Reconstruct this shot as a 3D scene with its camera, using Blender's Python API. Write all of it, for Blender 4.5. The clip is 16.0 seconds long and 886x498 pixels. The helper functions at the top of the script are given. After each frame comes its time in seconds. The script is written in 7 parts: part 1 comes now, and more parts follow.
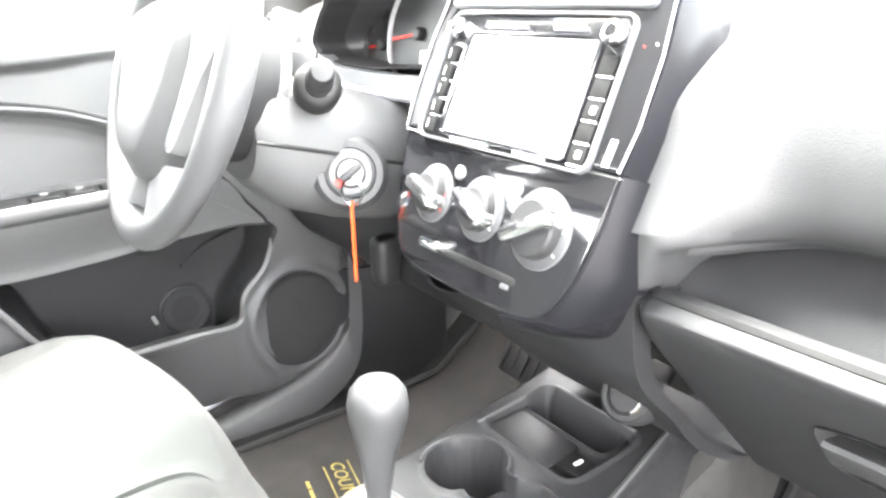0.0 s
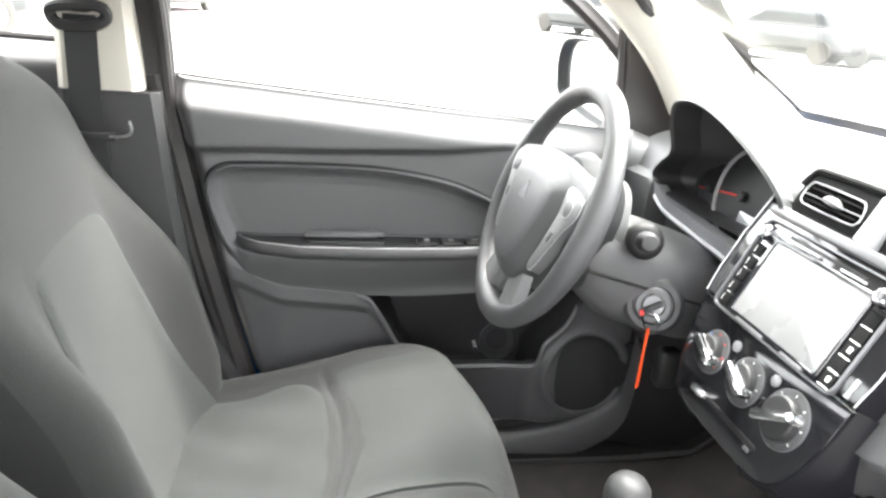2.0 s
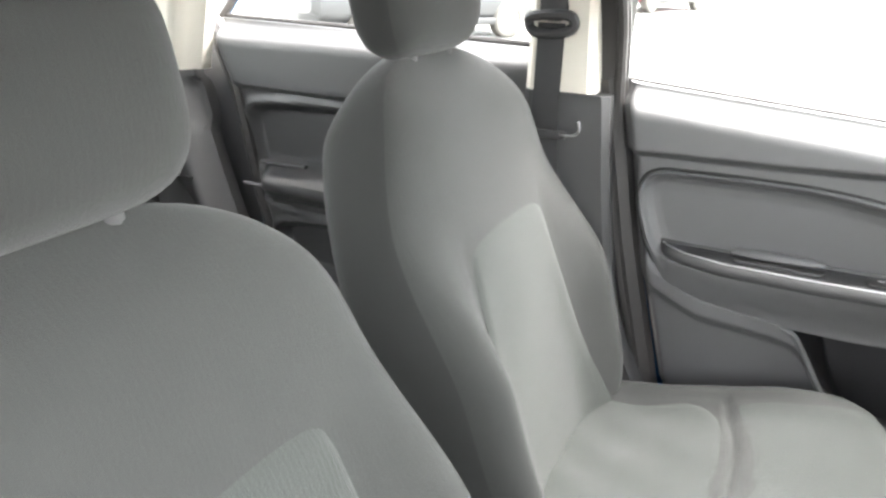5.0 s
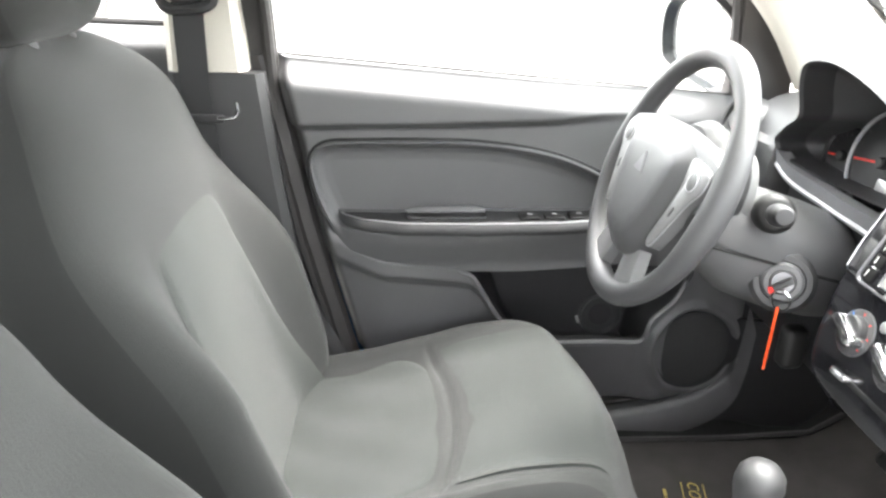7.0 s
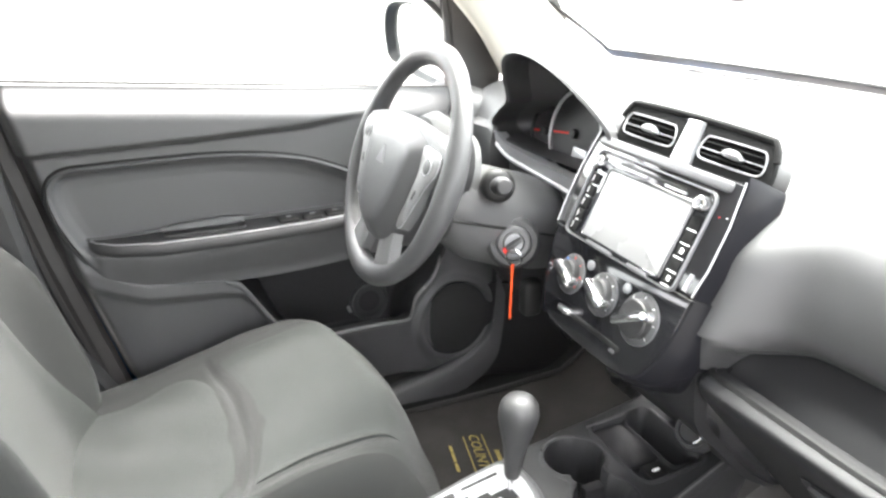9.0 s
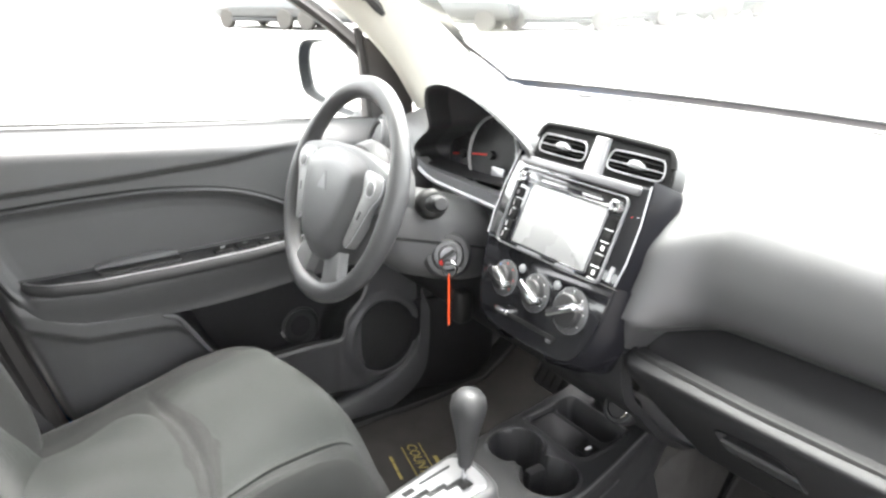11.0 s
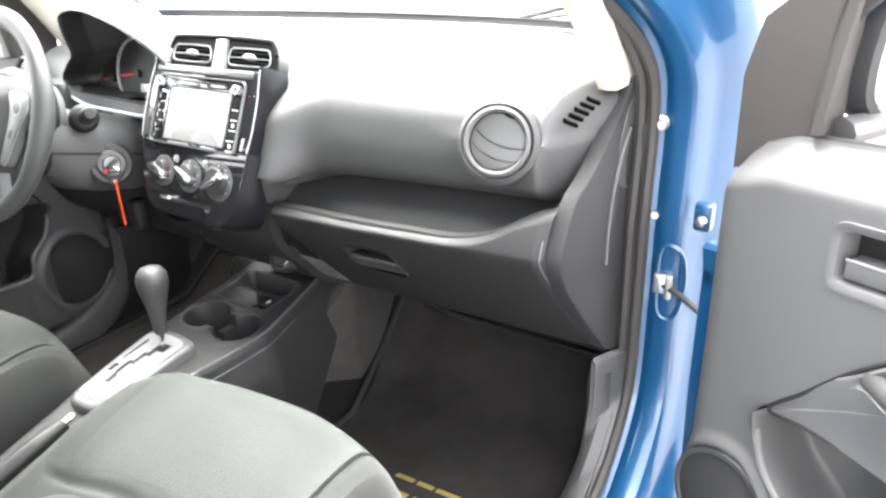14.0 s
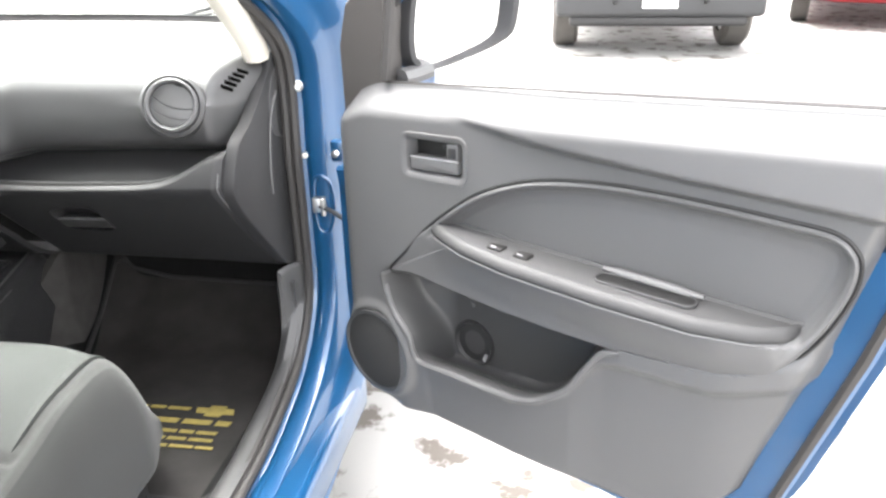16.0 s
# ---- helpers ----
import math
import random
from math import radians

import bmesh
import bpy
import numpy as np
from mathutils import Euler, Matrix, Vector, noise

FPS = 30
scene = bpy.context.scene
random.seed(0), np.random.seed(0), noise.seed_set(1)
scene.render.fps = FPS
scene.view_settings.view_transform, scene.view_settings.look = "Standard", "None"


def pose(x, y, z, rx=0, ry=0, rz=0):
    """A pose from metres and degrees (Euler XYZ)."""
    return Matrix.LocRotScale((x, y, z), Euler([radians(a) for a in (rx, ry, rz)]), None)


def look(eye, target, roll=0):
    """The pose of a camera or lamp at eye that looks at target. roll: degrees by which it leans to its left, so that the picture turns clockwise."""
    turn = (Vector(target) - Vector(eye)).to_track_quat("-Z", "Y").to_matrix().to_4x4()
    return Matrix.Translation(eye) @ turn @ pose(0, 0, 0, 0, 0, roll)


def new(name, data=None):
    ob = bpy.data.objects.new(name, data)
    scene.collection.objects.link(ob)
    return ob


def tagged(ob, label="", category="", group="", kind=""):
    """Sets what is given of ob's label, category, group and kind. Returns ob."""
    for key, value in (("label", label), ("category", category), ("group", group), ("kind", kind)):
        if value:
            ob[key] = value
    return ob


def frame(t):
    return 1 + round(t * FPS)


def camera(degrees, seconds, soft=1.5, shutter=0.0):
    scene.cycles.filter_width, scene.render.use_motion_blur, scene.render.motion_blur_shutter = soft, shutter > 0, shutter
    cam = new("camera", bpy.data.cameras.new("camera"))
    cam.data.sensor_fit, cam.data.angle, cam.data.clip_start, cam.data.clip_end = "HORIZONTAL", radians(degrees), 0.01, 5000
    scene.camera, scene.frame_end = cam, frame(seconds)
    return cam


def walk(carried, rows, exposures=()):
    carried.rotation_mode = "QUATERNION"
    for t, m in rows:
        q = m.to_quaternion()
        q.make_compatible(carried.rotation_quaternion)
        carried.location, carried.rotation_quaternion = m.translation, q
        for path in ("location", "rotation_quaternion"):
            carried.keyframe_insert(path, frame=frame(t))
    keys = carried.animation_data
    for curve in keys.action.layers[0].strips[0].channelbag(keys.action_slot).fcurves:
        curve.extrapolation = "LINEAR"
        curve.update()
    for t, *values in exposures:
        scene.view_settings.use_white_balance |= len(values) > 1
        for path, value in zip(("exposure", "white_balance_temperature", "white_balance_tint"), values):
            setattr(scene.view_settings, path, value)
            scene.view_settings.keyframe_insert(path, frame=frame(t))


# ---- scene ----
EXPOSURES = [(0, 6.49, 6600, 11), (0.5, 5.79, 6600, 11), (1.0, 5.06, 6600, 11), (2.0, 4.55, 6600, 11), (2.7, 4.60, 6600, 11), (3.5, 4.80, 6600, 11), (6.0, 4.80, 6600, 11), (7.0, 4.74, 6600, 11), (9.0, 4.68, 6600, 11), (12.0, 4.28, 6600, 11), (13.0, 4.28, 6600, 11), (14.0, 4.6, 6600, 11), (14.5, 4.67, 6600, 11), (15.0, 4.6, 6600, 11), (15.5, 4.35, 6600, 11), (16.0, 4.1, 6600, 11)]
cam = camera(62.99, 16.0, soft=2.6)
walk(cam, [
    (0, pose(0.4522, -0.1668, 1.0034, 70.35, 1.62, 54.38)),
    (0.5, pose(0.5187, -0.1954, 1.0645, 72.56, 0.01, 59.43)),
    (1, pose(0.5669, -0.2301, 1.1242, 72.60, -2.33, 64.10)),
    (1.5, pose(0.6090, -0.2593, 1.1793, 71.96, -4.42, 70.90)),
    (2, pose(0.6143, -0.2654, 1.2048, 69.96, -4.45, 80.96)),
    (2.5, pose(0.6139, -0.2565, 1.2162, 68.38, -3.22, 90.47)),
    (3, pose(0.6128, -0.2195, 1.2303, 67.25, -1.96, 100.86)),
    (3.5, pose(0.6068, -0.1741, 1.2327, 66.70, -0.24, 110.40)),
    (3.7, pose(0.6052, -0.1576, 1.2322, 66.87, 0.22, 113.28)),
    (4.225, pose(0.6053, -0.1666, 1.2290, 67.38, 0.44, 118.16)),
    (4.75, pose(0.6064, -0.2038, 1.2223, 67.86, -0.61, 118.03)),
    (5.275, pose(0.6064, -0.2457, 1.2151, 68.06, -1.86, 113.51)),
    (5.8, pose(0.6031, -0.2687, 1.2103, 67.72, -2.26, 105.20)),
    (6, pose(0.5960, -0.2760, 1.2070, 67.45, -2.12, 101.39)),
    (6.5, pose(0.5946, -0.2963, 1.2021, 67.47, -1.51, 93.04)),
    (7, pose(0.5855, -0.3019, 1.2045, 67.24, -1.42, 86.63)),
    (7.5, pose(0.5901, -0.3054, 1.2053, 67.33, -1.34, 79.64)),
    (8, pose(0.6019, -0.3021, 1.2070, 67.15, -1.00, 73.55)),
    (8.5, pose(0.6135, -0.3103, 1.2134, 67.06, -0.60, 68.73)),
    (9, pose(0.6542, -0.3139, 1.2201, 67.73, -0.24, 66.23)),
    (9.2, pose(0.6734, -0.3195, 1.2247, 67.86, 0.60, 65.43)),
    (9.725, pose(0.6878, -0.3386, 1.2284, 68.51, 1.71, 63.17)),
    (10.25, pose(0.6996, -0.3753, 1.2318, 69.41, 1.32, 60.70)),
    (10.775, pose(0.7072, -0.4116, 1.2338, 70.03, 0.49, 58.11)),
    (11.3, pose(0.7089, -0.4296, 1.2334, 69.87, 0.25, 55.52)),
    (11.5, pose(0.7066, -0.4334, 1.2308, 69.59, 0.40, 54.55)),
    (12, pose(0.7201, -0.4360, 1.2245, 69.02, 0.53, 51.65)),
    (12.5, pose(0.7528, -0.4474, 1.2117, 68.40, 1.00, 46.92)),
    (13, pose(0.8102, -0.4576, 1.2077, 67.16, 1.66, 42.69)),
    (13.5, pose(0.9060, -0.4852, 1.2020, 66.40, 2.33, 38.38)),
    (14, pose(0.9996, -0.5338, 1.1987, 65.80, 2.34, 33.26)),
    (14.5, pose(1.0862, -0.5896, 1.1989, 65.09, 1.98, 27.30)),
    (15, pose(1.1339, -0.6578, 1.1997, 64.29, 1.92, 21.06)),
    (15.5, pose(1.1784, -0.7640, 1.1988, 64.46, 1.27, 13.90)),
    (16, pose(1.2240, -0.8671, 1.2216, 65.37, 1.08, 9.92)),
], exposures=EXPOSURES)

# ---- light: a bright overcast day ----
world = bpy.data.worlds.new("overcast_sky")
scene.world = world
world.use_nodes = True
wn, wl = world.node_tree.nodes, world.node_tree.links
wn.clear()
sky = wn.new("ShaderNodeTexSky")
sky.sky_type, sky.sun_disc = "NISHITA", False
sky.sun_elevation, sky.sun_rotation = radians(64), radians(-42)
sky.dust_density, sky.air_density = 4.0, 1.0
cloud = wn.new("ShaderNodeHueSaturation")
cloud.inputs["Saturation"].default_value = 0.10
bg = wn.new("ShaderNodeBackground")
bg.inputs["Strength"].default_value = 0.13
wout = wn.new("ShaderNodeOutputWorld")
wl.new(sky.outputs[0], cloud.inputs["Color"])
wl.new(cloud.outputs[0], bg.inputs["Color"])
wl.new(bg.outputs[0], wout.inputs["Surface"])
sun_data = bpy.data.lights.new("sun", "SUN")
sun_data.energy, sun_data.angle, sun_data.color = 0.9, radians(60), (1.0, 0.97, 0.93)
sun = new("sun", sun_data)
sun.matrix_world = look((0, 0, 0), (0.27, -0.30, -0.91)) @ Matrix.Identity(4)


# ---- materials ----
def material(name, color, rough=0.6, metal=0.0, grain=None, vary=None, coat=0.0, spec=0.5, second=None):
    """grain: (scale, strength) of the fine relief; vary: (scale, amount) of the broad change of tone."""
    m = bpy.data.materials.new(name)
    m.use_nodes = True
    nt = m.node_tree
    b = nt.nodes["Principled BSDF"]
    b.inputs["Base Color"].default_value = (*color, 1)
    b.inputs["Roughness"].default_value = rough
    b.inputs["Metallic"].default_value = metal
    b.inputs["Coat Weight"].default_value = coat
    b.inputs["Coat Roughness"].default_value = 0.05
    b.inputs["Specular IOR Level"].default_value = spec
    co = nt.nodes.new("ShaderNodeTexCoord")
    if vary:
        n = nt.nodes.new("ShaderNodeTexNoise")
        n.inputs["Scale"].default_value, n.inputs["Detail"].default_value = vary[0], 6
        nt.links.new(co.outputs["Object"], n.inputs["Vector"])
        ramp = nt.nodes.new("ShaderNodeMix")
        ramp.data_type = "RGBA"
        lo = tuple(c * (1 - vary[1]) for c in color)
        hi = second or tuple(min(1, c * (1 + vary[1])) for c in color)
        ramp.inputs["A"].default_value, ramp.inputs["B"].default_value = (*lo, 1), (*hi, 1)
        nt.links.new(n.outputs["Fac"], ramp.inputs["Factor"])
        nt.links.new(ramp.outputs["Result"], b.inputs["Base Color"])
        rr = nt.nodes.new("ShaderNodeMapRange")
        rr.inputs["To Min"].default_value, rr.inputs["To Max"].default_value = max(0.02, rough - 0.07), min(1, rough + 0.07)
        nt.links.new(n.outputs["Fac"], rr.inputs["Value"])
        nt.links.new(rr.outputs["Result"], b.inputs["Roughness"])
    if grain:
        n = nt.nodes.new("ShaderNodeTexNoise")
        n.inputs["Scale"].default_value, n.inputs["Detail"].default_value = grain[0], 3
        nt.links.new(co.outputs["Object"], n.inputs["Vector"])
        bump = nt.nodes.new("ShaderNodeBump")
        bump.inputs["Strength"].default_value, bump.inputs["Distance"].default_value = grain[1], 0.001
        nt.links.new(n.outputs["Fac"], bump.inputs["Height"])
        nt.links.new(bump.outputs["Normal"], b.inputs["Normal"])
    return m


def fabric(name, color, weave, depth, amount, ribs=0.0):
    """A woven cloth: fine threads over a soft change of tone."""
    m = material(name, color, rough=0.93, vary=(9, amount), spec=0.15)
    nt = m.node_tree
    b = nt.nodes["Principled BSDF"]
    co = nt.nodes.new("ShaderNodeTexCoord")
    v = nt.nodes.new("ShaderNodeTexVoronoi")
    v.inputs["Scale"].default_value = weave
    nt.links.new(co.outputs["Object"], v.inputs["Vector"])
    bump = nt.nodes.new("ShaderNodeBump")
    bump.inputs["Strength"].default_value, bump.inputs["Distance"].default_value = depth, 0.0015
    nt.links.new(v.outputs["Distance"], bump.inputs["Height"])
    nt.links.new(bump.outputs["Normal"], b.inputs["Normal"])
    if ribs:
        # fine ribs that run lengthwise and waver a little
        wave = nt.nodes.new("ShaderNodeTexWave")
        wave.bands_direction = "X"
        wave.inputs["Scale"].default_value, wave.inputs["Distortion"].default_value = 48, 1.6
        wave.inputs["Detail"].default_value, wave.inputs["Detail Scale"].default_value = 2, 0.6
        nt.links.new(co.outputs["Object"], wave.inputs["Vector"])
        rib = nt.nodes.new("ShaderNodeBump")
        rib.inputs["Strength"].default_value, rib.inputs["Distance"].default_value = ribs, 0.0012
        nt.links.new(wave.outputs["Fac"], rib.inputs["Height"])
        nt.links.new(rib.outputs["Normal"], bump.inputs["Normal"])
    b.inputs["Sheen Weight"].default_value = 0.12
    return m


def glass_material(name, tint=(1, 1, 1)):
    m = bpy.data.materials.new(name)
    m.use_nodes = True
    nt = m.node_tree
    nt.nodes.clear()
    out = nt.nodes.new("ShaderNodeOutputMaterial")
    clear = nt.nodes.new("ShaderNodeBsdfTransparent")
    clear.inputs["Color"].default_value = (*tint, 1)
    gloss = nt.nodes.new("ShaderNodeBsdfGlossy")
    gloss.inputs["Roughness"].default_value = 0.01
    lw = nt.nodes.new("ShaderNodeLayerWeight")
    lw.inputs["Blend"].default_value = 0.5
    fr = nt.nodes.new("ShaderNodeMath")
    fr.operation = "POWER"
    fr.inputs[1].default_value = 5.0
    nt.links.new(lw.outputs["Facing"], fr.inputs[0])
    mix = nt.nodes.new("ShaderNodeMixShader")
    nt.links.new(fr.outputs[0], mix.inputs[0])
    nt.links.new(clear.outputs[0], mix.inputs[1])
    nt.links.new(gloss.outputs[0], mix.inputs[2])
    nt.links.new(mix.outputs[0], out.inputs["Surface"])
    return m


GRAIN = (900, 0.35)
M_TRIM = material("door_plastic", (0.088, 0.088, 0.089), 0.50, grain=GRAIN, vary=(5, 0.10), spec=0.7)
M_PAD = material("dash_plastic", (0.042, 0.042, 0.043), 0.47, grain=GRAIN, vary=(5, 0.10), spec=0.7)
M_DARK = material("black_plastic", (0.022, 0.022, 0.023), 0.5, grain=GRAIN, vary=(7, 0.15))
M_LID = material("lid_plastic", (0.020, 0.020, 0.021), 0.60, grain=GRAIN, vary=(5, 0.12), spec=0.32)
M_COVER = material("cover_plastic", (0.052, 0.048, 0.046), 0.55, grain=GRAIN, vary=(5, 0.10), spec=0.5)
M_ARM = material("armrest_vinyl", (0.050, 0.050, 0.051), 0.64, grain=GRAIN, vary=(5, 0.10), spec=0.4)
M_DEEP = material("deep_black_plastic", (0.008, 0.008, 0.008), 0.55, vary=(7, 0.15))
M_INSERT = material("armrest_plastic", (0.022, 0.022, 0.023), 0.45, grain=(1200, 0.2), vary=(6, 0.10), spec=0.4)
M_LOUVRE = material("louvre_plastic", (0.085, 0.085, 0.086), 0.4, grain=(1200, 0.2), vary=(9, 0.1))
M_GLOSS = material("gloss_black_panel", (0.012, 0.012, 0.014), 0.12, vary=(12, 0.2), coat=0.6)
M_CHROME = material("chrome", (0.82, 0.82, 0.83), 0.12, metal=1.0)
M_SILVER = material("silver_paint", (0.44, 0.44, 0.45), 0.32, metal=0.55, grain=(1500, 0.05), vary=(10, 0.05))
M_SATIN = material("satin_silver", (0.42, 0.42, 0.43), 0.36, metal=0.6, vary=(14, 0.06))
M_EDGE = material("dark_silver_edge", (0.15, 0.15, 0.155), 0.34, metal=0.35, vary=(14, 0.06))
M_FLANK = material("flank_paint", (0.011, 0.011, 0.013), 0.24, grain=(1500, 0.04), vary=(9, 0.08), spec=0.14)
M_SWITCH = material("switch_plastic", (0.075, 0.075, 0.077), 0.42, grain=(1300, 0.2), vary=(20, 0.08))
M_HUB = material("airbag_skin", (0.078, 0.078, 0.080), 0.44, grain=(1300, 0.3), vary=(20, 0.08))
M_RIM = material("wheel_skin", (0.062, 0.062, 0.064), 0.42, grain=(1300, 0.3), vary=(20, 0.08))
# pale base colour stands for the sky mirrored in a dark screen
M_SCREEN = material("display_sky_reflection", (0.27, 0.27, 0.27), 0.28, vary=(18, 0.10))
M_CLOTH = fabric("seat_cloth", (0.038, 0.0395, 0.038), 900, 0.35, 0.09, 0.05)
M_CLOTH_LIGHT = fabric("seat_insert_cloth", (0.047, 0.051, 0.048), 620, 0.55, 0.08, 0.14)
# the seat cloth again, darkened to hold the form shade of the sides
M_CLOTH_SHADE = fabric("seat_cloth_shade", (0.030, 0.031, 0.030), 1100, 0.25, 0.08)
M_CARPET = material("carpet", (0.013, 0.013, 0.013), 0.97, grain=(700, 1.0), vary=(30, 0.35), spec=0.1)
M_MAT = material("mat_pile", (0.030, 0.0285, 0.0275), 0.97, grain=(520, 1.0), vary=(16, 0.40), spec=0.1)
M_MATEDGE = material("mat_binding", (0.020, 0.020, 0.020), 0.85, grain=(500, 0.5), vary=(30, 0.2))
M_GOLD = material("gold_print", (0.24, 0.19, 0.05), 0.8, grain=(600, 0.8), vary=(60, 0.45))
M_CREAM = material("pillar_plastic", (0.62, 0.59, 0.52), 0.6, grain=GRAIN, vary=(5, 0.05))
M_HEAD = material("headliner_cloth", (0.55, 0.54, 0.50), 0.95, grain=(600, 0.6), vary=(6, 0.05))
M_BLUE = material("blue_car_paint", (0.0045, 0.061, 0.158), 0.30, metal=0.15, grain=(2500, 0.03), vary=(4, 0.08), coat=0.8)
M_RUBBER = material("weatherstrip_rubber", (0.030, 0.028, 0.027), 0.60, grain=(400, 0.3), vary=(9, 0.2))
M_STEEL = material("zinc_steel", (0.55, 0.55, 0.53), 0.35, metal=1.0, grain=(300, 0.3), vary=(40, 0.2))
M_MIRROR = material("mirror_glass", (0.95, 0.95, 0.95), 0.0, metal=1.0)
M_GLASS = glass_material("window_glass", (0.96, 0.98, 0.97))
M_FRIT = material("black_frit", (0.006, 0.006, 0.006), 0.35)
M_BELT = material("belt_webbing", (0.030, 0.030, 0.031), 0.8, grain=(900, 0.8), vary=(60, 0.15))
M_ORANGE = material("orange_tag", (0.72, 0.075, 0.012), 0.5, vary=(60, 0.1))
M_RED = material("red_needle", (0.75, 0.03, 0.02), 0.5)
M_BLUEMARK = material("blue_mark", (0.05, 0.25, 0.75), 0.5)
M_WHITE = material("white_print", (0.75, 0.75, 0.75), 0.6)
# black without gloss, stands for the shade inside openings
M_VOID = material("slot_shade", (0.004, 0.004, 0.004), 1.0, spec=0.0)
M_MATTE = material("matt_black_plastic", (0.010, 0.010, 0.010), 0.75, spec=0.15)
M_GRILLE = material("speaker_mesh", (0.034, 0.034, 0.034), 0.85, grain=(800, 1.0), vary=(900, 0.5), spec=0.2)
M_CONSOLE = material("console_plastic", (0.029, 0.029, 0.030), 0.48, grain=GRAIN, vary=(6, 0.12), spec=0.5)
M_GAUGE = material("gauge_face", (0.020, 0.020, 0.021), 0.5, vary=(30, 0.1))
M_SPOKE = material("spoke_skin", (0.17, 0.17, 0.172), 0.38, grain=(1300, 0.2), vary=(20, 0.08))
M_GATE = material("gate_surround", (0.11, 0.11, 0.112), 0.42, metal=0.2, vary=(14, 0.06))
M_KNOB = material("knob_skin", (0.042, 0.042, 0.043), 0.50, grain=(1300, 0.2), vary=(20, 0.08))
M_CARPET_GREY = material("tunnel_carpet", (0.060, 0.058, 0.056), 0.97, grain=(700, 1.0), vary=(30, 0.3), spec=0.1)
M_DIAL = material("dial_face", (0.07, 0.07, 0.072), 0.5, vary=(30, 0.1))
M_TYRE = material("tyre_rubber", (0.075, 0.070, 0.064), 0.85, grain=(120, 0.6), vary=(12, 0.25))
M_ALLOY = material("wheel_alloy", (0.5, 0.5, 0.5), 0.35, metal=0.8, vary=(8, 0.1))
M_PAINT_RED = material("red_car_paint", (0.52, 0.02, 0.03), 0.3, coat=1.0, vary=(3, 0.06))
M_BUMPER = material("bumper_plastic", (0.030, 0.031, 0.033), 0.5, vary=(4, 0.2))
M_PAINT_GREY = material("grey_car_paint", (0.045, 0.046, 0.047), 0.3, metal=0.1, coat=1.0, vary=(3, 0.06))
M_PAINT_BLACK = material("dark_truck_paint", (0.030, 0.031, 0.034), 0.35, coat=0.8, vary=(3, 0.2))
M_PAINT_WHITE = material("white_car_paint", (0.11, 0.11, 0.108), 0.3, coat=1.0, vary=(3, 0.04))
M_CARGLASS = material("car_window_glass", (0.03, 0.035, 0.04), 0.06, coat=1.0)
M_LAMP = material("headlamp_lens", (0.80, 0.80, 0.78), 0.08, coat=1.0)
M_LABEL_CLOTH = material("tag_cloth", (0.16, 0.16, 0.155), 0.9, grain=(500, 0.5), vary=(60, 0.15))
M_LABEL = material("white_label", (0.75, 0.75, 0.72), 0.6)


def ground_material():
    m = material("weathered_concrete", (0.19, 0.187, 0.18), 0.8, grain=(90, 0.6), vary=(1.3, 0.12))
    nt = m.node_tree
    b = nt.nodes["Principled BSDF"]
    base = b.inputs["Base Color"].links[0].from_socket
    co = nt.nodes.new("ShaderNodeTexCoord")
    n = nt.nodes.new("ShaderNodeTexNoise")
    n.inputs["Scale"].default_value, n.inputs["Detail"].default_value, n.inputs["Roughness"].default_value = 5.0, 8, 0.62
    nt.links.new(co.outputs["Object"], n.inputs["Vector"])
    r = nt.nodes.new("ShaderNodeValToRGB")
    r.color_ramp.elements[0].position, r.color_ramp.elements[1].position = 0.545, 0.60
    nt.links.new(n.outputs["Fac"], r.inputs["Fac"])
    mix = nt.nodes.new("ShaderNodeMix")
    mix.data_type = "RGBA"
    mix.inputs["B"].default_value = (0.05, 0.042, 0.034, 1)
    nt.links.new(r.outputs["Color"], mix.inputs["Factor"])
    nt.links.new(base, mix.inputs["A"])
    nt.links.new(mix.outputs["Result"], b.inputs["Base Color"])
    return m


M_GROUND = ground_material()


# ---- mesh helpers ----
def part(name, geo, mat, parent=None, label="", smooth=True, fix=True):
    """One mesh object out of (points, faces), under a thing or a part."""
    v, f = geo
    me = bpy.data.meshes.new(name)
    me.from_pydata([tuple(map(float, p)) for p in v], [], [tuple(map(int, q)) for q in f])
    if fix:
        bm = bmesh.new()
        bm.from_mesh(me)
        bmesh.ops.remove_doubles(bm, verts=bm.verts, dist=1e-6)
        bmesh.ops.recalc_face_normals(bm, faces=bm.faces)
        bm.to_mesh(me)
        bm.free()
    me.materials.append(mat)
    if smooth:
        me.shade_smooth()
        me.set_sharp_from_angle(angle=radians(38))
    ob = new(name, me)
    if parent is not None:
        ob.parent = parent
    if label:
        tagged(ob, label)
    return ob


def thing(name, label, category, m=None, group="", kind=""):
    ob = new(name)
    ob.empty_display_size = 0.05
    if m is not None:
        ob.matrix_world = m
    return tagged(ob, label, category, group, kind)


def xf(geo, m):
    a = np.array(m)
    v = np.asarray(geo[0], float)
    return v @ a[:3, :3].T + a[:3, 3], geo[1]


def loft(rings, closed=True, caps=True):
    """A skin over rings of equally many points."""
    n, m = len(rings[0]), len(rings)
    v = np.concatenate([np.asarray(r, float) for r in rings])
    f = []
    for i in range(m - 1):
        for j in range(n if closed else n - 1):
            k = (j + 1) % n
            f.append((i * n + j, i * n + k, (i + 1) * n + k, (i + 1) * n + j))
    if caps:
        f += [tuple(range(n))[::-1], tuple(range((m - 1) * n, m * n))]
    return v, f


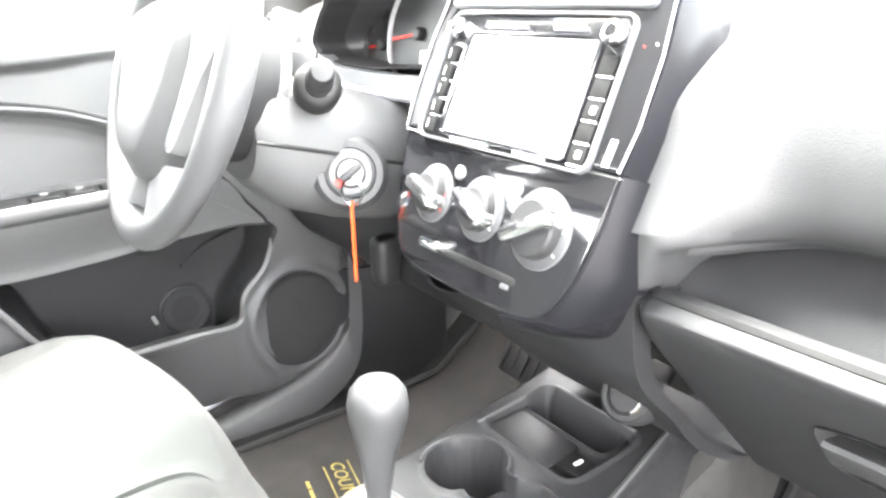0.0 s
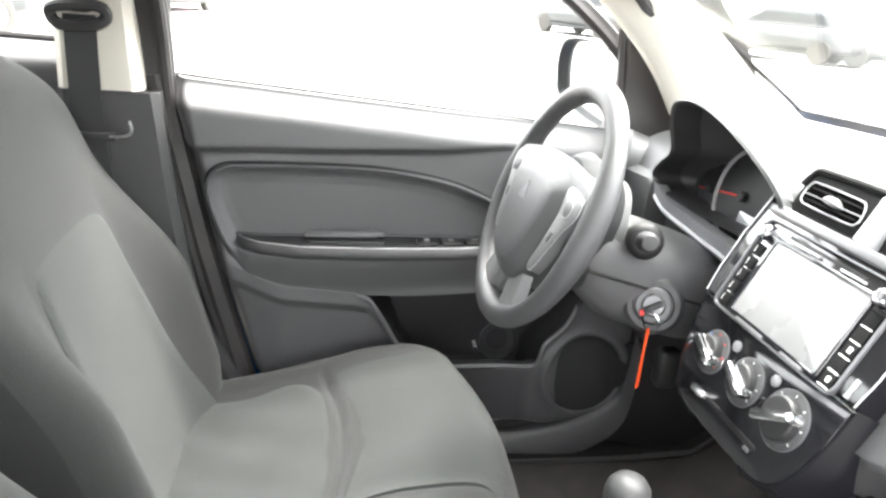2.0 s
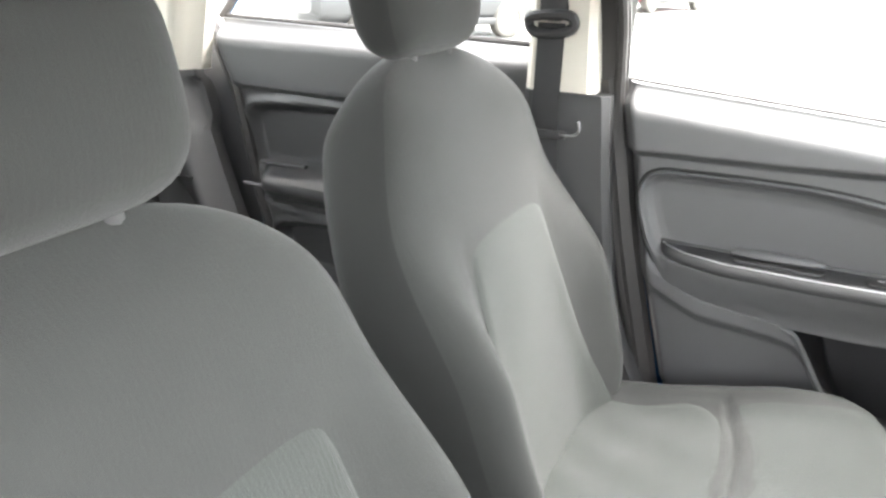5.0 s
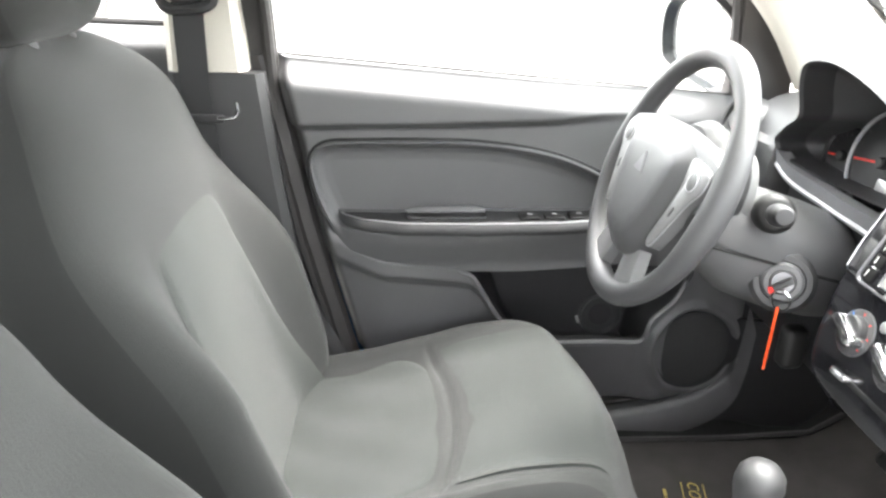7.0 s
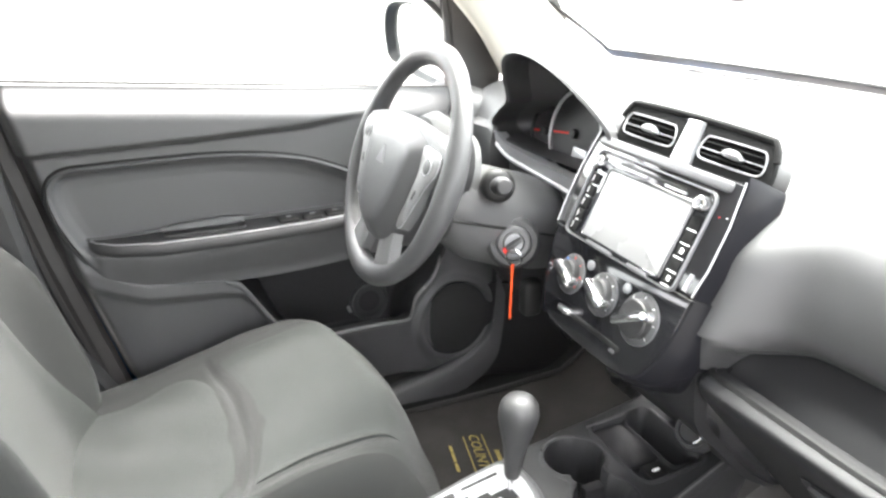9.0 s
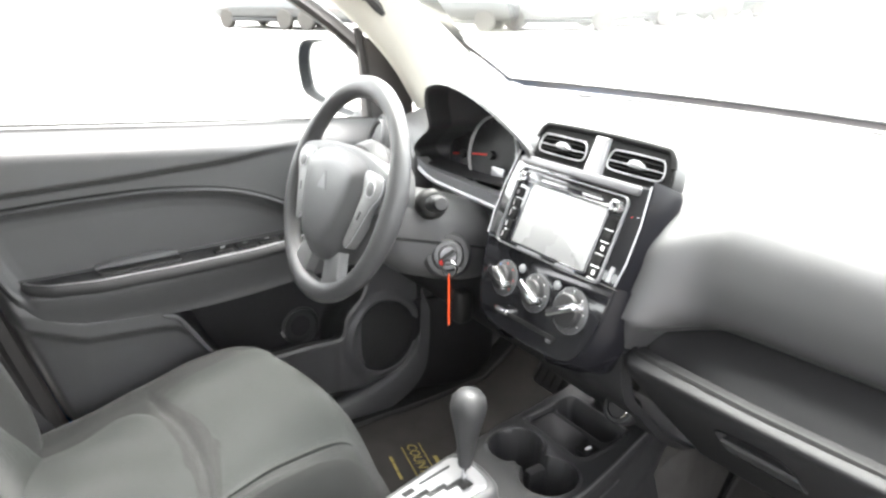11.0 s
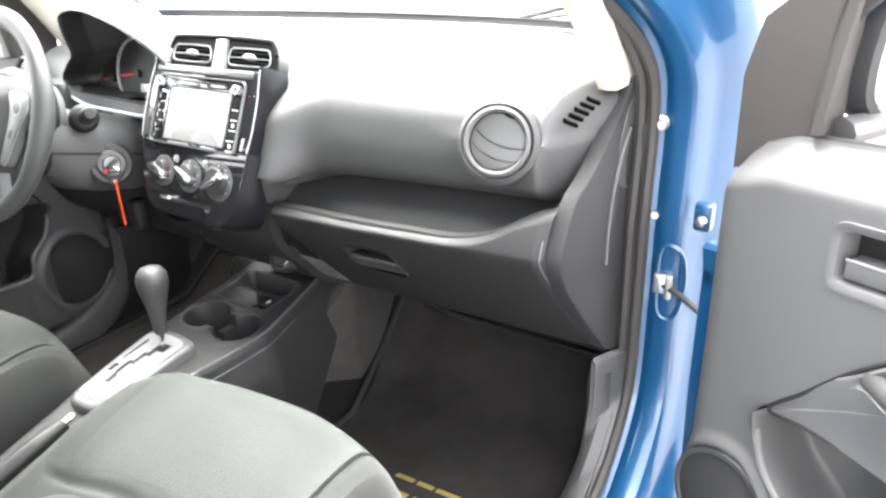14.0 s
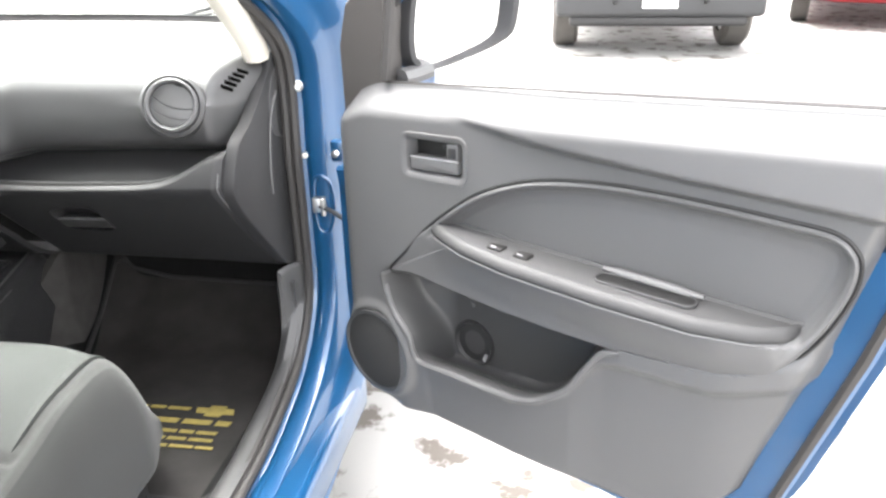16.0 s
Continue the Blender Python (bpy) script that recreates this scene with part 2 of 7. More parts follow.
def sheet(p, back):
    """A surface p[rows, columns, 3] with a back at an offset, closed round its border."""
    p = np.asarray(p, float)
    r, c = p.shape[:2]
    q = p + np.asarray(back, float)
    v = np.concatenate([p.reshape(-1, 3), q.reshape(-1, 3)])
    k = r * c
    f = []
    for i in range(r - 1):
        for j in range(c - 1):
            a = i * c + j
            f.append((a, a + 1, a + c + 1, a + c))
            f.append((k + a, k + a + c, k + a + c + 1, k + a + 1))
    edge = [j for j in range(c)] + [i * c + c - 1 for i in range(1, r)] + [(r - 1) * c + j for j in range(c - 2, -1, -1)] + [i * c for i in range(r - 2, 0, -1)]
    for a, b in zip(edge, edge[1:] + edge[:1]):
        f.append((b, a, k + a, k + b))
    return v, f


def curve(pts, n, closed=False):
    """n points on a smooth line through the given ones."""
    p = np.asarray(pts, float)
    m = len(p)
    get = (lambda i: p[i % m]) if closed else (lambda i: p[i] if 0 <= i < m else (2 * p[0] - p[1] if i < 0 else 2 * p[-1] - p[-2]))
    out = []
    for t in np.linspace(0, m if closed else m - 1, n, endpoint=not closed):
        i = int(min(t, (m if closed else m - 1) - 1e-9))
        u = t - i
        a, b, c, d = get(i - 1), get(i), get(i + 1), get(i + 2)
        out.append(0.5 * (2 * b + (c - a) * u + (2 * a - 5 * b + 4 * c - d) * u * u + (3 * b - a - 3 * c + d) * u**3))
    return np.array(out)


def tube(path, r, n=10, closed=False, flat=1.0):
    """A round bar along a path; r: a radius or one for each point."""
    p = np.asarray(path, float)
    m = len(p)
    rad = np.broadcast_to(np.asarray(r, float), (m,))
    t = np.gradient(p, axis=0) if not closed else np.roll(p, -1, 0) - np.roll(p, 1, 0)
    t /= np.linalg.norm(t, axis=1)[:, None] + 1e-12
    up = np.array([0, 0, 1.0]) if abs(t[0][2]) < 0.9 else np.array([1.0, 0, 0])
    rings = []
    for i in range(m):
        s = np.cross(t[i], up)
        s /= np.linalg.norm(s) + 1e-12
        up = np.cross(s, t[i])
        a = np.linspace(0, 2 * np.pi, n, endpoint=False)
        rings.append(p[i] + rad[i] * (np.cos(a)[:, None] * s + flat * np.sin(a)[:, None] * up))
    if closed:
        v, f = loft(rings + [rings[0]], caps=False)
        return v, f
    return loft(rings)


def lathe(profile, n=32, m=None):
    """A turned body about the local z axis: profile of (radius, height)."""
    a = np.linspace(0, 2 * np.pi, n, endpoint=False)
    g = loft([np.stack([r * np.cos(a), r * np.sin(a), np.full(n, h)], 1) for r, h in profile])
    return xf(g, m) if m is not None else g


def rrect(w, h, r, n=5, cx=0.0, cy=0.0):
    pts = []
    for sx, sy, a0 in ((1, 1, 0), (-1, 1, 90), (-1, -1, 180), (1, -1, 270)):
        for k in range(n):
            a = radians(a0 + 90 * k / (n - 1))
            pts.append((cx + sx * (w / 2 - r) + r * math.cos(a), cy + sy * (h / 2 - r) + r * math.sin(a)))
    return np.array(pts)


def inset(poly, d):
    p = np.asarray(poly, float)
    t = np.roll(p, -1, 0) - np.roll(p, 1, 0)
    t /= np.linalg.norm(t, axis=1)[:, None] + 1e-12
    nrm = np.stack([-t[:, 1], t[:, 0]], 1)
    area = 0.5 * np.sum(p[:, 0] * np.roll(p[:, 1], -1) - np.roll(p[:, 0], -1) * p[:, 1])
    return p + nrm * d * (1 if area > 0 else -1)


def lift(poly, h):
    p = np.asarray(poly, float)
    return np.column_stack([p, np.full(len(p), h)])


def plate(poly, z0, z1, b=0.001):
    """A flat piece with a softened upper edge."""
    return loft([lift(poly, z0), lift(poly, z1 - b), lift(inset(poly, b * 0.3), z1 - 0.3 * b), lift(inset(poly, b), z1)])


def ringplate(outer, inner, z0, z1, b=0.001):
    rings = [lift(outer, z0), lift(outer, z1 - b), lift(inset(outer, b), z1), lift(inset(inner, -b), z1), lift(inner, z1 - b), lift(inner, z0)]
    return loft(rings + [rings[0]], caps=False)


def box(x0, x1, y0, y1, z0, z1, r=0.004, seg=2):
    bm = bmesh.new()
    bmesh.ops.create_cube(bm, size=1.0)
    for v in bm.verts:
        v.co = ((x0 + x1) / 2 + v.co.x * (x1 - x0), (y0 + y1) / 2 + v.co.y * (y1 - y0), (z0 + z1) / 2 + v.co.z * (z1 - z0))
    if r:
        bmesh.ops.bevel(bm, geom=bm.edges[:], offset=min(r, 0.45 * min(abs(x1 - x0), abs(y1 - y0), abs(z1 - z0))), segments=seg, profile=0.5, affect="EDGES")
    bm.verts.index_update()
    g = np.array([tuple(v.co) for v in bm.verts]), [tuple(v.index for v in q.verts) for q in bm.faces]
    bm.free()
    return g


def ss(a, b, x):
    t = np.clip((np.asarray(x, float) - a) / (b - a), 0, 1)
    return t * t * (3 - 2 * t)


def outside(poly, x, y):
    """Signed distance to a closed outline, positive outside it."""
    p = np.asarray(poly, float)
    q = np.roll(p, -1, 0)
    best = np.full(np.shape(x), 1e9)
    odd = np.zeros(np.shape(x), bool)
    for (ax, ay), (bx, by) in zip(p, q):
        ex, ey = bx - ax, by - ay
        t = np.clip(((x - ax) * ex + (y - ay) * ey) / (ex * ex + ey * ey + 1e-15), 0, 1)
        best = np.minimum(best, np.hypot(x - ax - t * ex, y - ay - t * ey))
        if by != ay:
            odd ^= ((ay > y) != (by > y)) & (x < ex * (y - ay) / (by - ay) + ax)
    return np.where(odd, -best, best)


def mesh_thing(name, geo, mat, label, category, kind="", group="", smooth=True):
    return tagged(part(name, geo, mat, smooth=smooth), label, category, group, kind)


# ---- the setting: ground and car shell ----
def ground():
    n = 60
    a = np.linspace(-1, 1, n)
    ax = np.sign(a) * np.abs(a) ** 3 * 400
    gx, gy = np.meshgrid(ax, ax)
    p = np.stack([gx, gy, np.zeros_like(gx)], -1)
    mesh_thing("ground", sheet(p, (0, 0, -0.3)), M_GROUND, "pale weathered concrete lot with dark wet stains", "ground", "structure")


def floor_pan():
    """Carpeted floor with the toe board rising to the front and a low tunnel along the middle."""
    xs = np.linspace(-0.655, 0.655, 90)
    ys = np.concatenate([np.linspace(-1.75, 0.35, 40), np.linspace(0.37, 0.95, 30)])
    gx, gy = np.meshgrid(xs, ys)
    z = 0.272 + 0.34 * ss(0.50, 0.98, gy) + 0.10 * np.exp(-(gx / 0.10) ** 4) * ss(-1.7, -1.3, gy)
    z += 0.02 * ss(0.56, 0.655, np.abs(gx)) + 0.16 * ss(-0.75, -0.95, gy) * 0
    mesh_thing("floor", sheet(np.stack([gx, gy, z], -1), (0, 0, -0.03)), M_CARPET, "black carpet moulded over the car floor", "floor", "structure")
    # wall between cabin and engine bay
    mesh_thing("wall_front", box(-0.72, 0.72, 0.93, 0.97, 0.25, 0.97), M_DARK, "black bulkhead behind the dashboard", "bulkhead", "structure")


def windshield():
    def p(u, v):
        x0 = 0.66 * u
        base = np.array([x0, 0.885 - 0.235 * u * u, 1.015 + 0.02 * u * u])
        top = np.array([0.53 * u, 0.06 - 0.05 * u * u, 1.375 - 0.02 * u * u])
        w = base * (1 - v) + top * v
        w[1] += 0.03 * math.sin(math.pi * v)
        return w
    us, vs = np.linspace(-1, 1, 30), np.linspace(0, 1, 14)
    g = np.array([[p(u, v) for u in us] for v in vs])
    glass = mesh_thing("windshield", sheet(g, (0, 0.003, 0.004)), M_GLASS, "clear curved windscreen above the dashboard", "windscreen", "structure")
    band = np.array([[p(u, v) + np.array((0, -0.006, -0.006)) for u in us] for v in (-0.045, -0.02, 0.0, 0.012)])
    part("frit_band", sheet(band, (0, 0.002, 0.003)), M_FRIT, glass, "black band along the foot of the glass")
    for s in (-1, 1):
        side = np.array([[p(s * u, v) + np.array((0, -0.005, -0.005)) for u in (0.988, 0.995, 1.0)] for v in vs])
        part("side_band", sheet(side, (0, 0.002, 0.003)), M_FRIT, glass, "black band along the side of the glass")
    return p


def a_pillar(s):
    """Pale trim up the windscreen pillar."""
    rows = []
    off = 0.024 if s > 0 else 0.0
    for z, y0, y1, x in ((0.985, 0.40, 0.645, 0.652), (1.02, 0.378, 0.600, 0.648), (1.09, 0.325, 0.515, 0.634), (1.17, 0.238, 0.410, 0.612), (1.27, 0.10, 0.255, 0.578), (1.37, -0.06, 0.045, 0.53)):
        ring = []
        for a in np.linspace(0, 2 * np.pi, 20, endpoint=False):
            cy, hy = (y0 + y1) / 2, (y1 - y0) / 2
            c, d = math.cos(a), math.sin(a)
            ring.append((s * (x - off * float(1 - ss(1.0, 1.3, z)) + 0.012 - 0.024 * (np.sign(d) * abs(d) ** 0.6) - 0.028 * (c + 1) / 2), cy + hy * np.sign(c) * abs(c) ** 0.8, z))
        rows.append(np.array(ring))
    rows = [np.array(r) for r in np.transpose(curve(np.array(rows).reshape(len(rows), -1), 16).reshape(16, 20, 3), (0, 1, 2))]
    mesh_thing("pillar_trim_front", loft(rows), M_CREAM, "pale cream plastic trim of the windscreen pillar", "pillar trim", "structure")


def b_pillar(s, full=True):
    """Centre pillar: dark plastic below the belt line, pale above."""
    def sec(z, y0, y1, x, d=0.05):
        return np.column_stack([lift(np.array([[s * (x - d), y0 + 0.012], [s * (x - d), y1 - 0.012], [s * (x - d + 0.014), y1], [s * x, y1], [s * x, y0], [s * (x - d + 0.014), y0]]), z)])
    low = [sec(0.36, -0.70, -0.36, 0.70, 0.07), sec(0.46, -0.66, -0.40, 0.69, 0.065), sec(0.60, -0.665, -0.465, 0.685, 0.06), sec(0.80, -0.67, -0.500, 0.680), sec(1.005, -0.675, -0.520, 0.672)]
    low = [r for r in curve(np.array(low).reshape(len(low), -1), 18).reshape(18, 6, 3)]
    base = thing("pillar_centre", "dark grey lower centre pillar under pale upper trim", "pillar", kind="structure")
    part("lower_trim", loft(low), M_PAD, base, "dark grey plastic lower trim")
    up = [sec(1.007, -0.672, -0.545, 0.671, 0.052), sec(1.15, -0.665, -0.55, 0.655), sec(1.36, -0.64, -0.53, 0.58)]
    up = [r for r in curve(np.array(up).reshape(len(up), -1), 12).reshape(12, 6, 3)]
    part("upper_trim", loft(up), M_CREAM, base, "pale cream plastic upper trim")
    return base


def opening_curve():
    """The outline of a front door's opening, as y and z, going round from the hinge side."""
    return curve([(0.462, 0.80), (0.470, 0.92), (0.455, 1.01), (0.405, 1.09), (0.25, 1.215), (0.08, 1.315), (-0.12, 1.355), (-0.42, 1.35), (-0.505, 1.24), (-0.515, 1.02), (-0.49, 0.75),
                  (-0.43, 0.52), (-0.34, 0.360), (-0.2, 0.306), (0.05, 0.299), (0.22, 0.326), (0.358, 0.380), (0.446, 0.485), (0.460, 0.65)], 120, True)


def door_opening(s):
    """Painted frame of the opening with the rubber strip round it."""
    c = opening_curve()
    mid = np.array([0.0, 0.8])
    t = np.roll(c, -1, 0) - np.roll(c, 1, 0)
    t /= np.linalg.norm(t, axis=1)[:, None]
    out = np.stack([t[:, 1], -t[:, 0]], 1)
    out *= np.sign(np.sum(out * (c - mid), 1))[:, None]
    # the shell leans in towards the roof
    def xs(z, x):
        return x - 0.26 * ss(0.98, 1.42, z) + (0.045 * ss(1.0, 1.15, z) if s < 0 else 0)
    base = thing("body_side", "blue painted door opening of the car body" if s > 0 else "sealed opening of the closed driver door", "car body", kind="structure")
    prof = [(-0.002, 0.680), (0.008, 0.690), (0.011, 0.700), (0.007, 0.708), (0.002, 0.714), (0.001, 0.722), (0.001, 0.736), (0.003, 0.744), (0.012, 0.751), (0.034, 0.757), (0.050, 0.768), (0.064, 0.785), (0.110, 0.800), (0.110, 0.66), (0.0, 0.674)]
    rings = []
    for d, x in prof:
        q = c + out * d
        rings.append(np.column_stack([s * xs(c[:, 1], x), q[:, 0], q[:, 1]]))
    part("door_jamb", loft(rings + [rings[0]], caps=False), M_BLUE if s > 0 else M_RUBBER, base, "glossy blue painted door jamb" if s > 0 else "black sealed door jamb")
    # strip: a double lip of rubber on the inner edge
    for d, x, r in ((-0.004, 0.687, 0.0095), (-0.002, 0.669, 0.0100)):
        q = c + out * d
        part("weatherstrip", tube(np.column_stack([s * xs(c[:, 1], x), q[:, 0], q[:, 1]]), r, 8, True), M_RUBBER, base, "black rubber door seal")
    return base


def body_shell():
    """Plain outer shell that closes the car: roof, cowl, hood, sides behind the front doors, tail."""
    xs, ys = np.linspace(-0.56, 0.56, 24), np.linspace(-1.62, 0.08, 24)
    gx, gy = np.meshgrid(xs, ys)
    z = 1.375 - 0.02 * (gx / 0.56) ** 4 - 0.03 * ss(-0.9, -1.62, gy)
    mesh_thing("ceiling", sheet(np.stack([gx, gy, z], -1), (0, 0, 0.02)), M_HEAD, "pale cloth headliner under the roof", "ceiling", "structure")
    gx2 = gx * 1.04
    mesh_thing("roof", sheet(np.stack([gx2, gy, z + 0.045 - 0.015 * (gx / 0.56) ** 2], -1), (0, 0, -0.012)), M_BLUE, "blue painted car roof", "roof", "structure")
    for s in (-1, 1):
        mesh_thing("roof_rail", tube(curve([(s * 0.552, 0.02, 1.372), (s * 0.575, -0.4, 1.372), (s * 0.575, -1.0, 1.365), (s * 0.55, -1.6, 1.34)], 20), 0.028, 10), M_HEAD, "pale trim along the roof edge", "trim", "structure")
    # hood and cowl, low outside the windscreen
    us, vs = np.linspace(-1, 1, 20), np.linspace(0, 1, 16)
    h = np.array([[(0.74 * u, 0.90 - 0.2 * u * u + 0.95 * v, 0.935 - 0.03 * u * u - 0.16 * v * v - 0.04 * v) for u in us] for v in vs])
    mesh_thing("hood", sheet(h, (0, 0, -0.02)), M_BLUE, "blue painted car hood", "hood", "structure")
    for s in (-1, 1):
        us, vs = np.linspace(0, 1, 14), np.linspace(0, 1, 10)
        f = np.array([[(s * (0.745 + 0.07 * math.sin(math.pi * v) - 0.05 * u * u), 0.565 + 1.3 * u, 0.93 - 0.15 * u * u - 0.66 * v) for u in us] for v in vs])
        mesh_thing("fender", sheet(f, (-s * 0.015, 0, 0)), M_BLUE, "blue painted front fender", "fender", "structure")
        # rear side behind the rear door
        q = np.array([[(s * (0.74 + 0.06 * math.sin(math.pi * v)), -1.50 - 0.65 * u, 1.02 - 0.05 * u - 0.75 * v) for u in us] for v in vs])
        mesh_thing("quarter_panel", sheet(q, (-s * 0.02, 0, 0)), M_BLUE, "blue painted rear quarter panel", "quarter panel", "structure")
        sill = box(min(s * 0.69, s * 0.80), max(s * 0.69, s * 0.80), -1.4, 0.46, 0.20, 0.296, 0.02, 3)
        mesh_thing("sill_panel", sill, M_BLUE, "blue painted sill under the doors", "sill", "structure")
        inner = curve([(0.632, -0.60, 0.296), (0.632, 0.0, 0.298), (0.632, 0.205, 0.322), (0.635, 0.315, 0.352), (0.638, 0.372, 0.400), (0.642, 0.390, 0.470), (0.642, 0.394, 0.560)], 50)
        outer = curve([(0.674, -0.60, 0.314), (0.674, 0.0, 0.309), (0.674, 0.212, 0.334), (0.674, 0.347, 0.389), (0.674, 0.434, 0.490), (0.672, 0.446, 0.535), (0.672, 0.450, 0.562)], 50)
        skirt = np.array(inner) + np.array((-0.012, 0.015, -0.05))
        plate_ = sheet(np.array([[(s * q[0], q[1], q[2]) for q in row] for row in (skirt, inner, inner * 0.85 + outer * 0.15 + np.array((0.0, -0.004, 0.004)), inner * 0.45 + outer * 0.55 + np.array((0, -0.006, 0.006)), outer, outer + np.array((0.004, 0.012, -0.012)))]), (s * 0.006, 0, -0.006))
        mesh_thing("sill_trim", plate_, M_PAD, "grey plastic scuff trim along the sill", "trim", "structure")
    mesh_thing("wall_rear", box(-0.70, 0.70, -1.98, -1.95, 0.3, 1.03), M_BLUE, "blue car tail behind the rear seat", "car tail", "structure")
    mesh_thing("parcel_shelf", box(-0.62, 0.62, -1.94, -1.52, 0.985, 1.01, 0.008), M_CARPET, "dark carpeted shelf behind the rear seat", "shelf", "structure")
    mesh_thing("rear_window", sheet(np.array([[(0.60 * u * (1 - 0.12 * v), -1.93 + 0.33 * v, 1.02 + 0.32 * v) for u in np.linspace(-1, 1, 12)] for v in (0, 0.5, 1)]), (0, 0, 0.004)), M_GLASS, "clear rear window", "window", "structure")


def c_pillar(s):
    """Rear corner trim: dark below with a moulded slot, pale above."""
    base = thing("pillar_rear", "dark lower and pale upper trim beside the rear seat", "pillar", kind="structure")
    us, vs = np.linspace(0, 1, 26), np.linspace(0, 1, 40)
    g = []
    slot = rrect(0.030, 0.105, 0.014)
    for v in vs:
        z = 0.40 + 0.572 * v
        y0 = -1.275 - 0.165 * v - 0.03 * math.sin(2.2 * v)
        row = []
        for u in us:
            y = y0 - 0.30 * u
            x = 0.632 - 0.055 * ss(0.0, 0.16, u) - 0.06 * ss(0.3, 1, u)
            ly, lz = (y + 1.458) + (z - 0.90) * 0.25, z - 0.90
            d = outside(slot, np.array(ly), np.array(lz))
            x += 0.022 * (1 - ss(-0.006, 0.003, d))
            row.append((s * x, y, z))
        g.append(row)
    part("lower_trim", sheet(np.array(g), (s * 0.03, 0, 0)), M_PAD, base, "dark grey plastic trim with a moulded slot")
    # black plate added to deepen the shade of the moulded slot
    hole = rrect(0.028, 0.105, 0.013)
    part("slot", xf(plate(hole, -0.004, 0.002, 0.001), Matrix(((0, 0.0, s * -1, s * 0.5795), (1, -0.22, 0, -1.465), (0, 1, 0, 0.900), (0, 0, 0, 1)))), M_VOID, base, "black plate for the shade in the moulded slot")
    g = [[(s * (0.632 - 0.055 * ss(0, 0.16, u) - 0.06 * ss(0.3, 1, u) - 0.06 * v), -1.442 - 0.30 * u + 0.15 * v, 0.974 + 0.38 * v) for u in us] for v in np.linspace(0, 1, 8)]
    part("upper_trim", sheet(np.array(g), (s * 0.03, 0, 0)), M_CREAM, base, "pale cream plastic upper trim")


def inner_sides():
    """Dark inner panels that close the footwells and the rear corners."""
    for s in (-1, 1):
        x0, x1 = sorted((s * 0.668, s * 0.690))
        mesh_thing("wall_footwell", box(x0, x1, 0.46 if s > 0 else 0.392, 0.96, 0.24, 0.93, 0.004), M_DARK, "black inner side of the footwell", "inner panel", "structure")
        x0, x1 = sorted((s * 0.700, s * 0.715))
        mesh_thing("wall_rear_corner", box(x0, x1, -1.95, -1.26, 0.3, 1.06, 0.004), M_DARK, "black inner panel behind the rear door", "inner panel", "structure")


def tunnel_side():
    """Grey carpet on the side of the tunnel, ahead of the console."""
    g = [[(float(np.interp(y, [0.24, 0.36, 0.45, 0.66, 0.92], [0.085, 0.100, 0.122, 0.085, 0.050])) - 0.020 - 0.012 * (z - 0.27) / 0.275, y, z) for y in np.linspace(0.24, 0.92, 40)] for z in np.linspace(0.27, 0.545, 14)]
    g = [[(x, y, min(z, float(np.interp(y, [0.24, 0.36, 0.46], [0.42, 0.47, 0.545])) + 0.002 * (z - 0.27))) for x, y, z in row] for row in g]
    mesh_thing("tunnel_carpet", sheet(np.array(g), (-0.02, 0, 0)), M_CARPET_GREY, "grey carpet over the side of the floor tunnel", "carpet", "structure")


def wiper():
    w = thing("windscreen_wiper", "grey wiper parked at the foot of the windscreen", "wiper")
    part("arm", tube([(0.20, 0.885, 1.000), (0.338, 0.850, 1.030), (0.474, 0.825, 1.064)], 0.005, 8), M_BUMPER, w, "dark wiper arm")
    part("blade", tube([(0.28, 0.862, 1.010), (0.42, 0.842, 1.030), (0.54, 0.800, 1.052)], 0.0035, 6), M_RUBBER, w, "black rubber blade")


ground()
wiper()
tunnel_side()
inner_sides()
floor_pan()
windshield()
body_shell()
for side in (-1, 1):
    a_pillar(side)
    door_opening(side)
    b_pillar(side)
    c_pillar(side)


# ---- dashboard ----
PAD = curve([(0.350, 0.829), (0.326, 0.829), (0.300, 0.836), (0.283, 0.853), (0.279, 0.876), (0.283, 0.912), (0.299, 0.955), (0.337, 0.986), (0.42, 1.000), (0.60, 1.004), (0.80, 1.000), (0.93, 0.99)], 60)


PAD_LOW = int(np.argmin(np.abs(PAD[:14, 1] - 0.872)))


